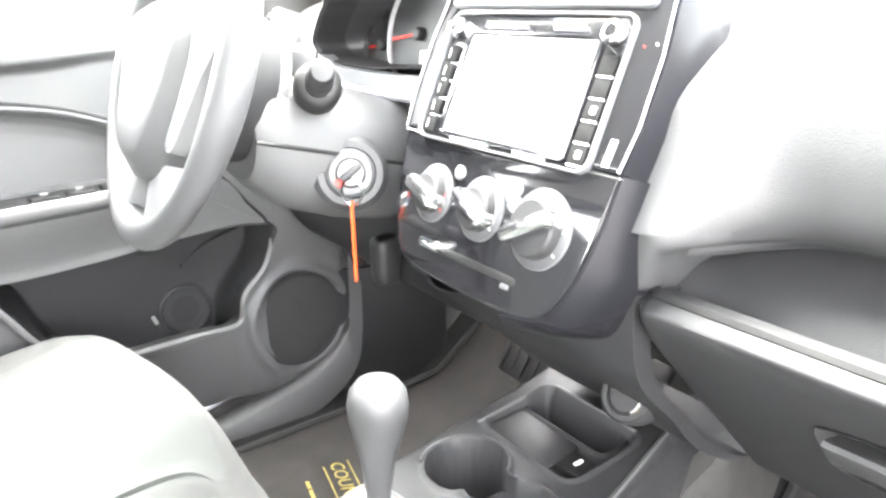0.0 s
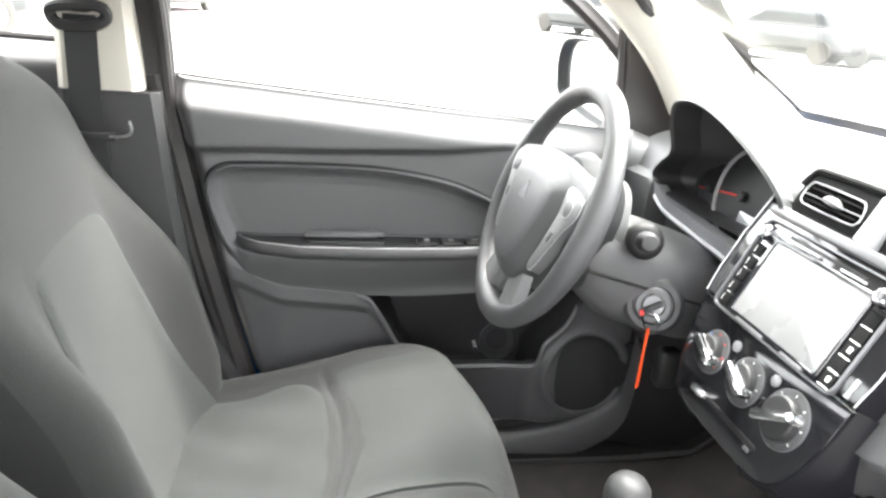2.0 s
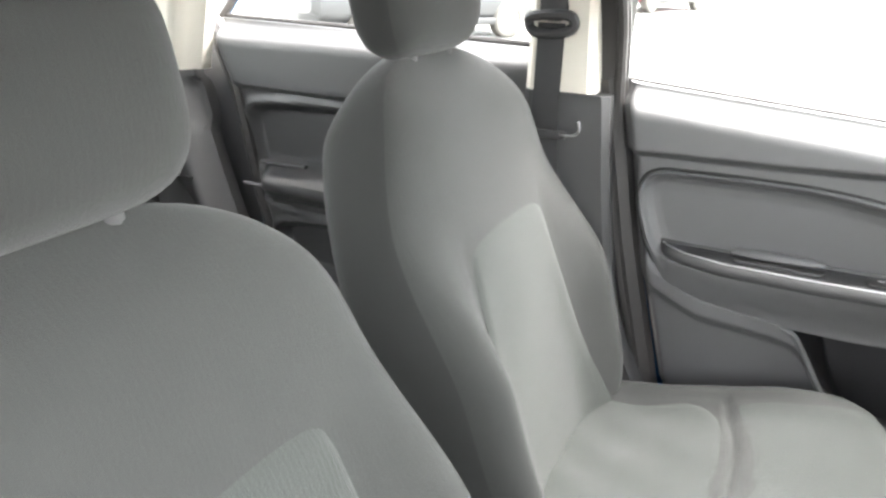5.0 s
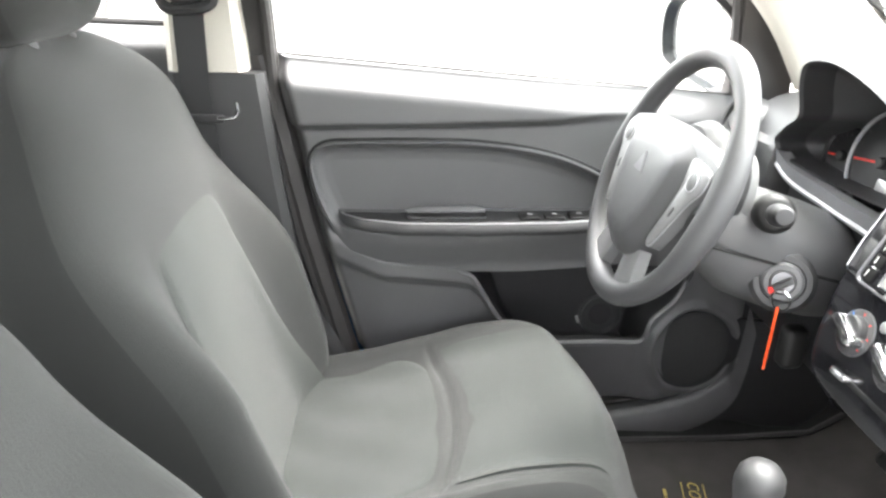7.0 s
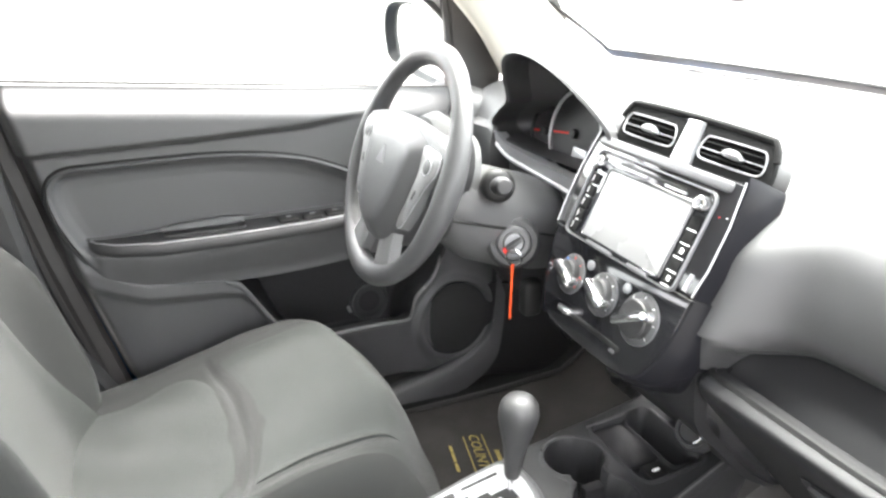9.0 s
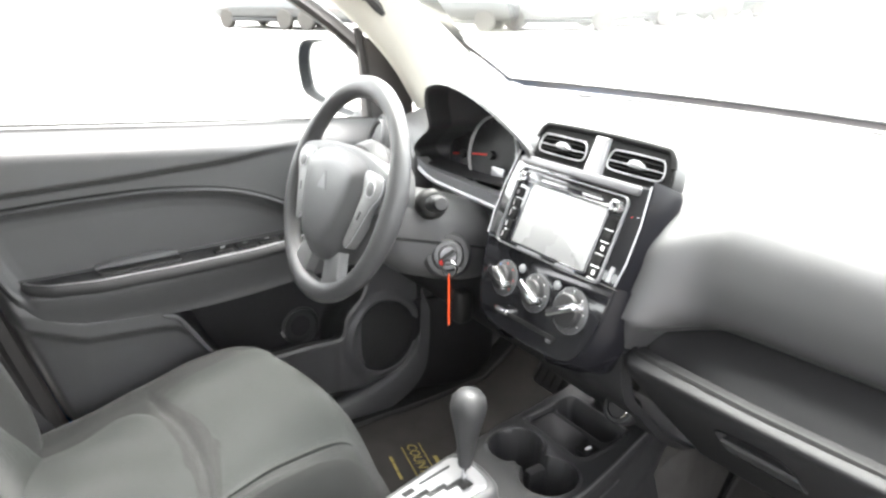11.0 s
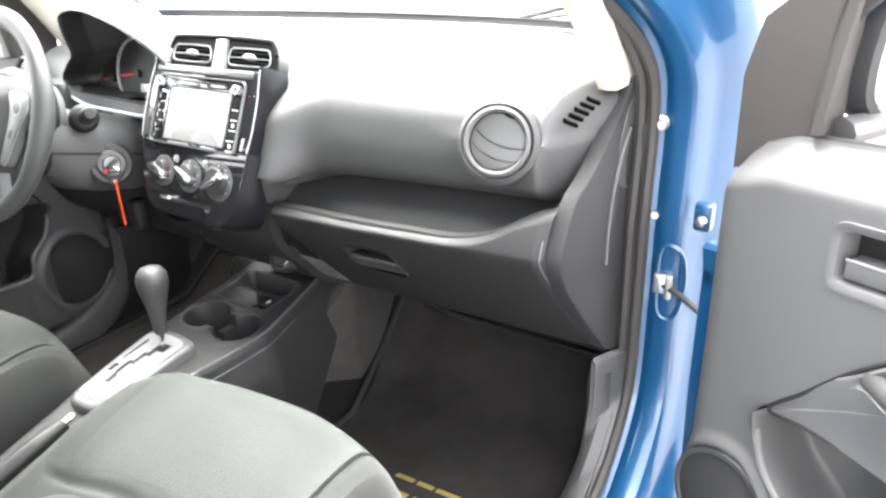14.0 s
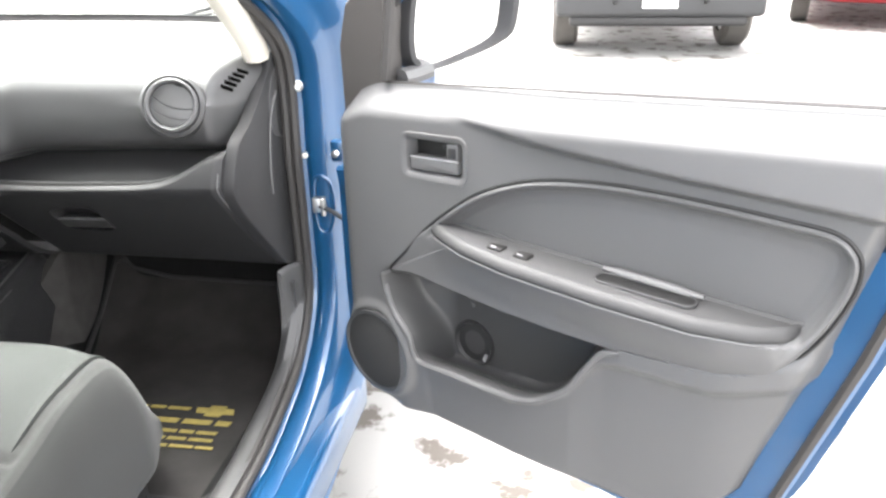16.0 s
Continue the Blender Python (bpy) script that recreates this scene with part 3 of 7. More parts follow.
def pad_point(x, k):
    """A point of the upper pad: k runs from its lower edge to the windscreen."""
    y, z = PAD[k]
    rise = 0.018 * ss(0.1, 0.62, x) * (1 - ss(5, 40, k))
    if k < PAD_LOW:
        # beside the centre stack the pad runs straight down
        f = (PAD_LOW - k) / PAD_LOW
        xb = 0.148 + 0.050 * (1 - math.sqrt(max(0.0, 1 - max(0.0, 1 - f * 1.5) ** 2)))
        t = float((1 - ss(xb - 0.016, xb + 0.016, x)) * ss(-0.175, -0.135, x))
        y, z = y * (1 - t) + t * (0.296 - 0.020 * f), z * (1 - t) + t * (0.872 - 0.080 * f)
    # fillet up to the edge of the stack
    near = float(1 - ss(28, 36, k)) * math.exp(-((max(abs(x), 0.142) - 0.142) / 0.046) ** 2)
    if x > 0:
        tuck = max(0.0, (PAD_LOW + 1 - k) / (PAD_LOW + 1))
        y += near * min(0.0, 0.206 + 0.375 * (z - 0.826) + 0.036 * tuck**2 - y)
    else:
        y -= 0.022 * near
    # hollow behind the instruments
    y += 0.12 * float(ss(-0.475, -0.455, x) * (1 - ss(-0.135, -0.112, x)) * (1 - ss(30, 46, k)))
    bulge = 0.020 * math.exp(-((abs(x) - 0.56) / 0.075) ** 2) * math.exp(-(((z - 0.945) / 0.05) ** 2)) * (k < 30)
    vx = 0.548 if x > 0 else 0.613
    hollow = 0.045 * float(1 - ss(0.034, 0.042, math.hypot(abs(x) - vx, (z - 0.931) * 0.95))) * (k < 34)
    end = ss(0.595, 0.665, abs(x))
    y2 = y - bulge + hollow + 0.13 * end * (1 - ss(0.4, 0.7, y)) + 0.0
    z += 0.024 * math.exp(-((x + 0.008) / 0.130) ** 6) * float(ss(0.34, 0.38, y) * (1 - ss(0.50, 0.85, y)))
    lim = 0.895 - 0.24 * (x / 0.66) ** 2
    return (x, min(y2, lim) if y > 0.6 else y2, z + rise - 0.012 * end)


def dashboard():
    d = thing("dashboard", "dark grey grained plastic dashboard across the cabin", "dashboard")
    xs = np.linspace(-0.662, 0.662, 300)
    g = np.array([[pad_point(x, k) for x in xs] for k in range(60)])
    part("upper_pad", sheet(g, (0, 0.03, -0.012)), M_PAD, d, "soft grained dark grey upper pad")
    # shelf recess above the glove box: back wall and floor
    xs2 = np.linspace(0.128, 0.640, 60)
    prof = curve([(0.346, 0.840), (0.336, 0.829), (0.320, 0.815), (0.303, 0.801), (0.286, 0.787), (0.268, 0.768)], 18)
    g = np.array([[(x, y + 0.01 * ss(0.5, 0.64, x), z + 0.018 * ss(0.1, 0.62, x) + 0.010 * math.exp(-((x - 0.128) / 0.02) ** 2)) for x in xs2] for y, z in prof])
    # darker plastic than the pad carries the shade under its overhang
    part("open_shelf", sheet(g, (0, 0.02, -0.01)), M_LID, d, "open shelf above the glove box, recess shade in its dark colour")
    # thin dark tube draws the shade where pad and shelf meet
    xs3 = np.linspace(0.180, 0.600, 40)
    part("pad_seam", tube([(x, 0.336 + 0.01 * float(ss(0.5, 0.64, x)), 0.8265 + 0.018 * float(ss(0.1, 0.62, x))) for x in xs3], 0.0024, 6), M_DEEP, d, "dark line for the shade in the crease under the pad")
    # lower panels
    def lower(name, x0, x1, pts, mat, label, n=24, pinch=0.0):
        pr = curve(pts, 26)
        gg = np.array([[(x, y, z) for x in np.linspace(x0 + pinch * float(ss(0.70, 0.62, z)), x1, n)] for y, z in pr])
        return part(name, sheet(gg, (0, 0.02, -0.004)), mat, d, label)
    lower("knee_panel", -0.655, -0.16, [(0.345, 0.838), (0.290, 0.815), (0.272, 0.76), (0.285, 0.69), (0.33, 0.62), (0.40, 0.585)], M_LID, "dark grey panel under the steering column")
    lower("centre_panel", -0.17, 0.1335, [(0.245, 0.81), (0.232, 0.795), (0.228, 0.765), (0.240, 0.71), (0.285, 0.66), (0.325, 0.615), (0.385, 0.575), (0.45, 0.565)], M_LID, "dark grey panel below the heater controls", pinch=0.09)
    lower("under_panel", 0.10, 0.655, [(0.405, 0.574), (0.46, 0.580), (0.62, 0.61), (0.90, 0.65)], M_DARK, "black panel under the glove box")
    # end caps towards the doors
    for s in (-1, 1):
        out = curve([(0.470, 0.985), (0.425, 0.965), (0.375, 0.93), (0.320, 0.895), (0.268, 0.872), (0.240, 0.835), (0.224, 0.800), (0.236, 0.768), (0.262, 0.733), (0.316, 0.672), (0.364, 0.622), (0.412, 0.574), (0.470, 0.556), (0.49, 0.60), (0.49, 0.80)], 70, True)
        rot = Matrix(((0, 0, s, s * 0.651), (1, 0, 0, 0), (0, 1, 0, 0), (0, 0, 0, 1)))
        cap = part("end_cap", xf(plate(out, -0.012, 0.010, 0.006), rot), M_LID, d, "dark grey end cap beside the door")
        line = curve([(0.445, 0.925), (0.415, 0.895), (0.392, 0.85), (0.378, 0.79), (0.376, 0.74)], 16)
        part("cover_groove", tube(np.column_stack([np.full(16, s * 0.663), line]), 0.0022, 6), M_TRIM, cap, "curved edge of the fuse cover")
    return d


def polar(outline, mid, face, L, rings=46):
    """A face that follows a closed outline in to a middle line."""
    k = 1 - np.linspace(0, 1, rings) ** 1.35
    m = np.column_stack([np.clip(outline[:, 0], mid[0], mid[1]), np.full(len(outline), mid[2])])
    q = np.array([m + (outline - m) * s_ for s_ in k])
    q = np.concatenate([q, q[:, :1]], 1)
    return L(q[..., 0], face(q[..., 0], q[..., 1]), q[..., 1])


def lid_y(x, z):
    """The slanting face of the glove box lid, bellied near its top."""
    t = np.clip((np.asarray(x, float) - 0.132) / 0.5, 0, 1)
    d = z - (0.781 + 0.028 * t)
    return 0.220 - 0.014 * t + np.where(d > 0, 0.4 * d + 3.7 * d * d, 0.93 * (np.sqrt(d * d + 0.015**2) - 0.015))


def glove_box():
    g_ = thing("glove_box", "dark grey glove box lid with a recessed latch", "glove box")
    xs = np.linspace(0.132, 0.640, 200)
    top = np.interp(xs, [0.132, 0.32, 0.50, 0.56, 0.60, 0.640], [0.790, 0.795, 0.806, 0.822, 0.850, 0.862])
    top = np.convolve(np.pad(top, 10, "edge"), np.ones(21) / 21, "valid")
    v = np.concatenate([np.linspace(0, 0.06, 10), np.linspace(0.065, 1, 110)])[:, None]
    x = xs[None, :] + 0 * v
    zt = top[None, :] + 0 * v
    z = zt - (zt - 0.572) * v
    left = 0.014 * (1 - ss(0.0, 0.022, xs - 0.132)) ** 2 + 0.010 * ss(0.624, 0.641, xs) ** 1.5
    y = lid_y(x, z) + left[None, :] + 0.012 * np.clip(1 - (zt - z) / 0.008, 0, 1) ** 2
    # latch recess in the slanting face
    latch = curve([(0.262, 0.731), (0.285, 0.741), (0.345, 0.749), (0.360, 0.742), (0.364, 0.718), (0.360, 0.688), (0.346, 0.672), (0.300, 0.670), (0.262, 0.672), (0.256, 0.690), (0.256, 0.715)], 70, True)
    dl = outside(latch, x, z)
    hole = (dl < -0.001).ravel()
    tv, tf = sheet(np.stack([x, y, z], -1), (0, 0.02, 0))
    cut = np.concatenate([hole, hole])
    part("lid", (tv, [q for q in tf if not any(cut[i] for i in q)]), M_LID, g_, "dark grey grained lid")
    bowl = lambda u, w: lid_y(u, w) + np.interp(-outside(latch, u, w), [0.0, 0.002, 0.004, 0.010], [-0.0022, -0.0024, 0.006, 0.024])
    part("latch_recess", sheet(polar(latch, (0.29, 0.33, 0.710), bowl, lambda u, w, q: np.stack([u, w, q], -1), 22), (0, 0.003, 0)), M_LID, g_, "recess round the latch")
    # the handle bar fills the lower half of the recess
    hx = np.linspace(0.258, 0.360, 16)
    rows = [np.stack([hx, lid_y(hx, zz) + dy, zz + 0.012 * (hx - 0.31) + 0 * hx], 1) for zz, dy in ((0.712, 0.016), (0.711, 0.002), (0.707, -0.003), (0.694, -0.0045), (0.682, -0.0035), (0.677, 0.006))]
    part("latch", sheet(np.array(rows), (0, 0.004, 0)), M_PAD, g_, "dark grey latch handle")
    xt = xs[3:-30]
    part("top_seam", tube(np.stack([xt, lid_y(xt, top[3:-30]) + left[3:-30] + 0.0135, top[3:-30] + 0.0002], 1), np.interp(xt, [0.13, 0.40, 0.57], [0.0045, 0.0040, 0.0010]), 6), M_DEEP, g_, "dark gap above the lid")
    part("side_bead", tube(np.stack([np.full(100, 0.6365), y[14:114, -3] - 0.0012, z[14:114, -3]], 1), 0.0014, 6), M_TRIM, g_, "moulded bead along the side of the lid")
    zz = np.linspace(0.785, 0.575, 24)
    part("side_wall", sheet(np.array([np.stack([np.full(24, xx), np.minimum(lid_y(0.132, zz) + 0.012 + dy, 0.44), zz], 1) for xx, dy in ((0.1335, 0.0), (0.136, 0.06), (0.140, 0.20))]), (0.003, 0, 0)), M_LID, g_, "side wall of the lid")
    zz = np.linspace(0.782, 0.640, 20)
    part("end_seam", tube(np.stack([np.full(20, 0.1305), lid_y(0.132, zz) + 0.012, zz], 1), 0.0013, 6), M_TRIM, g_, "moulded edge of the lid")


def round_vent(x, s, y=0.262, z=0.940):
    m = pose(x, y, z, 71, 0, 12 * s)
    v = thing("round_air_vent", "round dashboard air vent with a grey ring and closed louvres", "air vent", m, "round air vents")
    circ = lambda r, n=48: np.stack([r * np.cos(np.linspace(0, 2 * np.pi, n, endpoint=False)), r * np.sin(np.linspace(0, 2 * np.pi, n, endpoint=False))], 1)
    part("surround", ringplate(circ(0.0560), circ(0.0440), -0.05, 0.007, 0.006), M_PAD, v, "dark grey moulded surround")
    part("ring", ringplate(circ(0.0455), circ(0.0385), -0.03, 0.010, 0.003), M_TRIM, v, "satin grey ring")
    part("throat", lathe([(0.0400, -0.006), (0.0390, -0.025), (0.036, -0.03)], 40), M_DEEP, v)
    # louvre bowl made of three overlapping slats
    for y0, y1 in ((0.006, 0.0355), (-0.013, 0.0042), (-0.0355, -0.0148)):
        rows = []
        for t in np.linspace(0, 1, 8):
            yy = y0 + (y1 - y0) * t
            half = math.sqrt(max(0.0365**2 - yy * yy, 1e-6))
            rows.append([(half * u, yy - 0.009 * (1 - u * u) * (1 - (yy / 0.04) ** 2), 0.001 + 0.0055 * (1 - (u * half / 0.04) ** 2) * (1 - (yy / 0.042) ** 2)) for u in np.linspace(-1, 1, 15)])
        part("louvre", xf(sheet(np.array(rows), (0, 0, -0.003)), pose(0, 0, 0, 0, 0, -20)), M_LOUVRE, v, "grey curved louvre")
    return v


def defroster(s):
    v = thing("side_defroster", "small slotted defroster grille at the dashboard end", "air vent", group="side defrosters")
    for k in range(5):
        path = []
        for j in range(7):
            x = 0.614 + 0.0026 * k + 0.0017 * j
            f = 32.6 + 0.95 * k - 0.22 * j
            lo, hi = int(f), int(f) + 1
            a_, b_ = np.array(pad_point(s * x, lo)), np.array(pad_point(s * x, hi))
            path.append(a_ + (b_ - a_) * (f - lo) + np.array((0, -0.0016, 0.0016)))
        # solid black bars draw the shaded slots
        part("slot", tube(path, 0.0034, 6), M_VOID, v, "black bar for the shade in a slot")
    return v


# frames of the centre stack: local x right, y up the face, z out of it
STACK = pose(0, 0.229, 0.930, 65)
HEAT = pose(0, 0.190, 0.826, 71)
VENT = pose(-0.007, 0.300, 1.008, 68)


def centre_stack():
    d = thing("centre_stack", "gloss black centre stack panel with satin dark flanks", "control panel")
    poly = np.array([(-0.128, 0.077), (-0.134, 0.03), (-0.135, -0.02), (-0.131, -0.053), (0.131, -0.053), (0.135, -0.02), (0.134, 0.03), (0.128, 0.077)])
    part("upper_panel", xf(plate(poly, -0.050, 0.002, 0.004), STACK), M_GLOSS, d, "gloss black radio surround")
    part("top_strip", xf(plate(rrect(0.232, 0.012, 0.005, cy=0.069), 0.0, 0.007, 0.003), STACK), M_EDGE, d, "silver strip under the vents")
    bow = curve([(-0.126, 0.02), (-0.115, -0.025), (-0.094, -0.056), (-0.05, -0.066), (0.05, -0.066), (0.094, -0.056), (0.115, -0.025), (0.126, 0.02)], 22)
    poly = np.concatenate([np.array([(0.130, 0.0590), (-0.130, 0.0590)]), bow])
    part("lower_panel", xf(plate(poly, -0.035, 0.002, 0.003), HEAT), M_GLOSS, d, "gloss black heater panel")
    # flanks fall away to the pad on both sides
    for s in (-1, 1):
        rows = []
        for y, x in ((0.086, 0.124), (0.077, 0.128), (0.03, 0.134), (-0.02, 0.135), (-0.052, 0.131)):
            rows.append([(s * x, y, 0.001), (s * (x + 0.003), y, 0.0005), (s * (x + 0.008), y, -0.012), (s * (x + 0.011), y, -0.030), (s * (x + 0.012), y, -0.045)])
        part("flank", xf(sheet(np.array(rows), (0, 0, -0.004)), STACK), M_FLANK, d, "satin dark metallic flank")
        part("edge_line", xf(tube([(s * 0.1275, 0.079, 0.0022), (s * 0.1340, 0.03, 0.0022), (s * 0.1350, -0.02, 0.0022), (s * 0.1312, -0.052, 0.0022)], 0.0011, 6), STACK), M_SATIN, d, "bright bevelled edge")
        rows = []
        for (x, y), (nx, ny) in zip([(0.130, 0.058), (0.126, 0.02), (0.115, -0.025), (0.094, -0.056), (0.05, -0.066)], [(1, 0), (1, 0), (0.95, -0.3), (0.7, -0.7), (0, -1)]):
            rows.append([(s * x, y, 0.001), (s * (x + 0.003 * nx), y + 0.003 * ny, 0.0005), (s * (x + 0.011 * nx), y + 0.011 * ny, -0.010), (s * (x + 0.016 * nx), y + 0.014 * ny, -0.026), (s * (x + 0.018 * nx), y + 0.015 * ny, -0.085)])
        rows = curve(np.array(rows).reshape(5, -1), 16).reshape(16, 5, 3)
        part("lower_flank", xf(sheet(rows, (0, 0, -0.003)), HEAT), M_FLANK, d, "satin dark metallic flank")
    for x in (0.118, 0.128):
        part("indicator", xf(lathe([(0.0008, 0), (0.0008, 0.003), (0.0004, 0.0032)], 8), STACK @ pose(x - 0.002, 0.036 + (x - 0.118) * 0.2, 0)), M_RED if x < 0.12 else M_WHITE, d)
    part("badge", xf(plate(np.array([(-0.003, -0.010), (0.003, -0.010), (0.004, 0.010), (-0.002, 0.010)]), 0.0, 0.0035, 0.0006), STACK @ pose(0.118, -0.040, 0)), M_SATIN, d, "small bright label")
    return d


def centre_vents():
    d = thing("centre_air_vents", "pair of black air vents with chrome rims under a small hood", "air vent")
    shape = lambda g_, dz: curve([(-0.128 - g_, -0.024 - dz), (-0.131 - g_, 0.0), (-0.120 - g_, 0.026 + g_), (-0.10, 0.031 + g_), (0.0, 0.033 + g_), (0.10, 0.031 + g_), (0.120 + g_, 0.026 + g_), (0.131 + g_, 0.0), (0.128 + g_, -0.024 - dz), (0.10, -0.030 - dz), (0.0, -0.030 - dz), (-0.10, -0.030 - dz)], 72, True)
    part("housing", xf(plate(shape(-0.004, -0.004), -0.035, -0.005, 0.003), VENT), M_PAD, d, "dark grey vent housing")
    part("face_panel", xf(plate(shape(0, 0), -0.006, 0.0, 0.003), VENT), M_MATTE, d, "black vent face")
    part("hood", xf(tube(lift(shape(0.001, 0)[8:41], 0.0), 0.0042, 8), VENT), M_MATTE, d, "dark rounded upper edge")
    for sx in (-1, 1):
        cx = sx * 0.071
        o = curve([(cx - 0.046, -0.008), (cx - 0.049, 0.002), (cx - 0.044, 0.015), (cx - 0.03, 0.0175), (cx + 0.03, 0.0175), (cx + 0.044, 0.015), (cx + 0.049, 0.002), (cx + 0.046, -0.008), (cx + 0.03, -0.0105), (cx - 0.03, -0.0105)], 44, True)
        # flat black plate draws the shade inside the vent
        part("cavity", xf(plate(o, 0.0, 0.0012, 0.0004), VENT), M_VOID, d, "black plate for the shade in the vent")
        vent = part("vent", xf(tube(lift(o, 0.0022), 0.0011, 6, True), VENT), M_SATIN, d, "bright rim of one vent")
        part("slat", xf(box(cx - 0.047, cx + 0.047, 0.0014, 0.0027, 0.0, 0.0036, 0.0005), VENT), M_SATIN, vent, "bright slat")
        for k in (-1, 1):
            part("slat", xf(box(cx - 0.044, cx + 0.044, 0.0032 + k * 0.0072 - 0.0008, 0.0032 + k * 0.0072 + 0.0008, 0.0005, 0.0030, 0.0005), VENT), M_MATTE, vent)
        half_moon = curve([(cx - 0.010, 0.001), (cx - 0.008, 0.007), (cx, 0.0095), (cx + 0.010, 0.008), (cx + 0.018, 0.001), (cx + 0.004, -0.001)], 24, True)
        part("tab", xf(plate(half_moon, 0.001, 0.009, 0.003), VENT), M_SILVER, vent, "silver louvre tab")
    part("divider", xf(plate(np.array([(-0.016, -0.034), (0.020, -0.034), (0.015, 0.030), (-0.011, 0.030)]), -0.02, 0.006, 0.004), VENT), M_SATIN, d, "silver divider")
    return d


def radio():
    d = thing("car_radio", "double-height car radio with a grey touch screen in a chrome rim", "car radio")
    part("body", xf(plate(rrect(0.208, 0.114, 0.010), -0.05, 0.004, 0.002), STACK), M_GLOSS, d, "gloss black radio face")
    part("rim", xf(ringplate(rrect(0.213, 0.118, 0.012, 6), rrect(0.2085, 0.1135, 0.009, 6), 0.0, 0.007, 0.002), STACK), M_EDGE, d, "thin silver rim")
    # the sky's reflection is in the screen's colour
    part("screen", xf(plate(rrect(0.148, 0.088, 0.003, cx=0.004, cy=-0.006), 0.003, 0.0062, 0.0005), STACK), M_SCREEN, d, "dark touch screen with the sky's reflection as its pale grey colour")
    part("screen_edge", xf(ringplate(rrect(0.156, 0.096, 0.004, cx=0.004, cy=-0.006), rrect(0.148, 0.088, 0.003, cx=0.004, cy=-0.006), 0.0, 0.0075, 0.001), STACK), M_GLOSS, d, "black edge of the screen")
    part("disc_slot", xf(plate(rrect(0.120, 0.0035, 0.0015, cx=0.0, cy=0.0495), 0.003, 0.0048, 0.0003), STACK), M_DEEP, d, "black disc slot")
    for x, w in ((-0.03, 0.05), (0.045, 0.035)):
        part("slot_lip", xf(plate(rrect(w, 0.003, 0.001, cx=x, cy=0.0455), 0.004, 0.0072, 0.0004), STACK), M_SATIN, d)
        part("lower_lip", xf(plate(rrect(w, 0.004, 0.001, cx=x, cy=-0.0545), 0.004, 0.0072, 0.0004), STACK), M_SATIN, d)
    for s in (-1, 1):
        k = part("knob", xf(lathe([(0.0098, 0.003), (0.0098, 0.009), (0.0080, 0.015), (0.0058, 0.016), (0.0050, 0.0145), (0, 0.0145)], 24), STACK @ pose(s * 0.0925, 0.042, 0)), M_CHROME, d, "chrome rotary knob")
        part("cap", xf(lathe([(0.0046, 0.0145), (0.0046, 0.0152), (0.0, 0.0154)], 16), STACK @ pose(s * 0.0925, 0.042, 0)), M_GLOSS, k)
        for i in range(5):
            y = 0.020 - 0.0165 * i
            b = part("button", xf(plate(rrect(0.0155, 0.0145, 0.0015, cx=s * 0.0925, cy=y), 0.003, 0.0056, 0.0003), STACK), M_MATTE, d, "black button")
            if s > 0 or i in (1, 3):
                part("button_edge", xf(plate(rrect(0.0135 if s > 0 else 0.0045, 0.0013, 0.0004, cx=s * 0.0925, cy=y - 0.0083), 0.003, 0.0062, 0.0003), STACK), M_WHITE, d, "thin bright line")
            if s < 0:
                part("print", xf(plate(rrect(0.0012, 0.0085, 0.0003, cx=s * 0.0955, cy=y), 0.0055, 0.0059, 0.0001), STACK), M_WHITE, b, "white print")
            elif i in (2, 4):
                part("print", xf(plate(rrect(0.0050, 0.0060, 0.0010, cx=s * 0.0935, cy=y), 0.0055, 0.0059, 0.0001), STACK), M_WHITE, b, "white print")
    return d


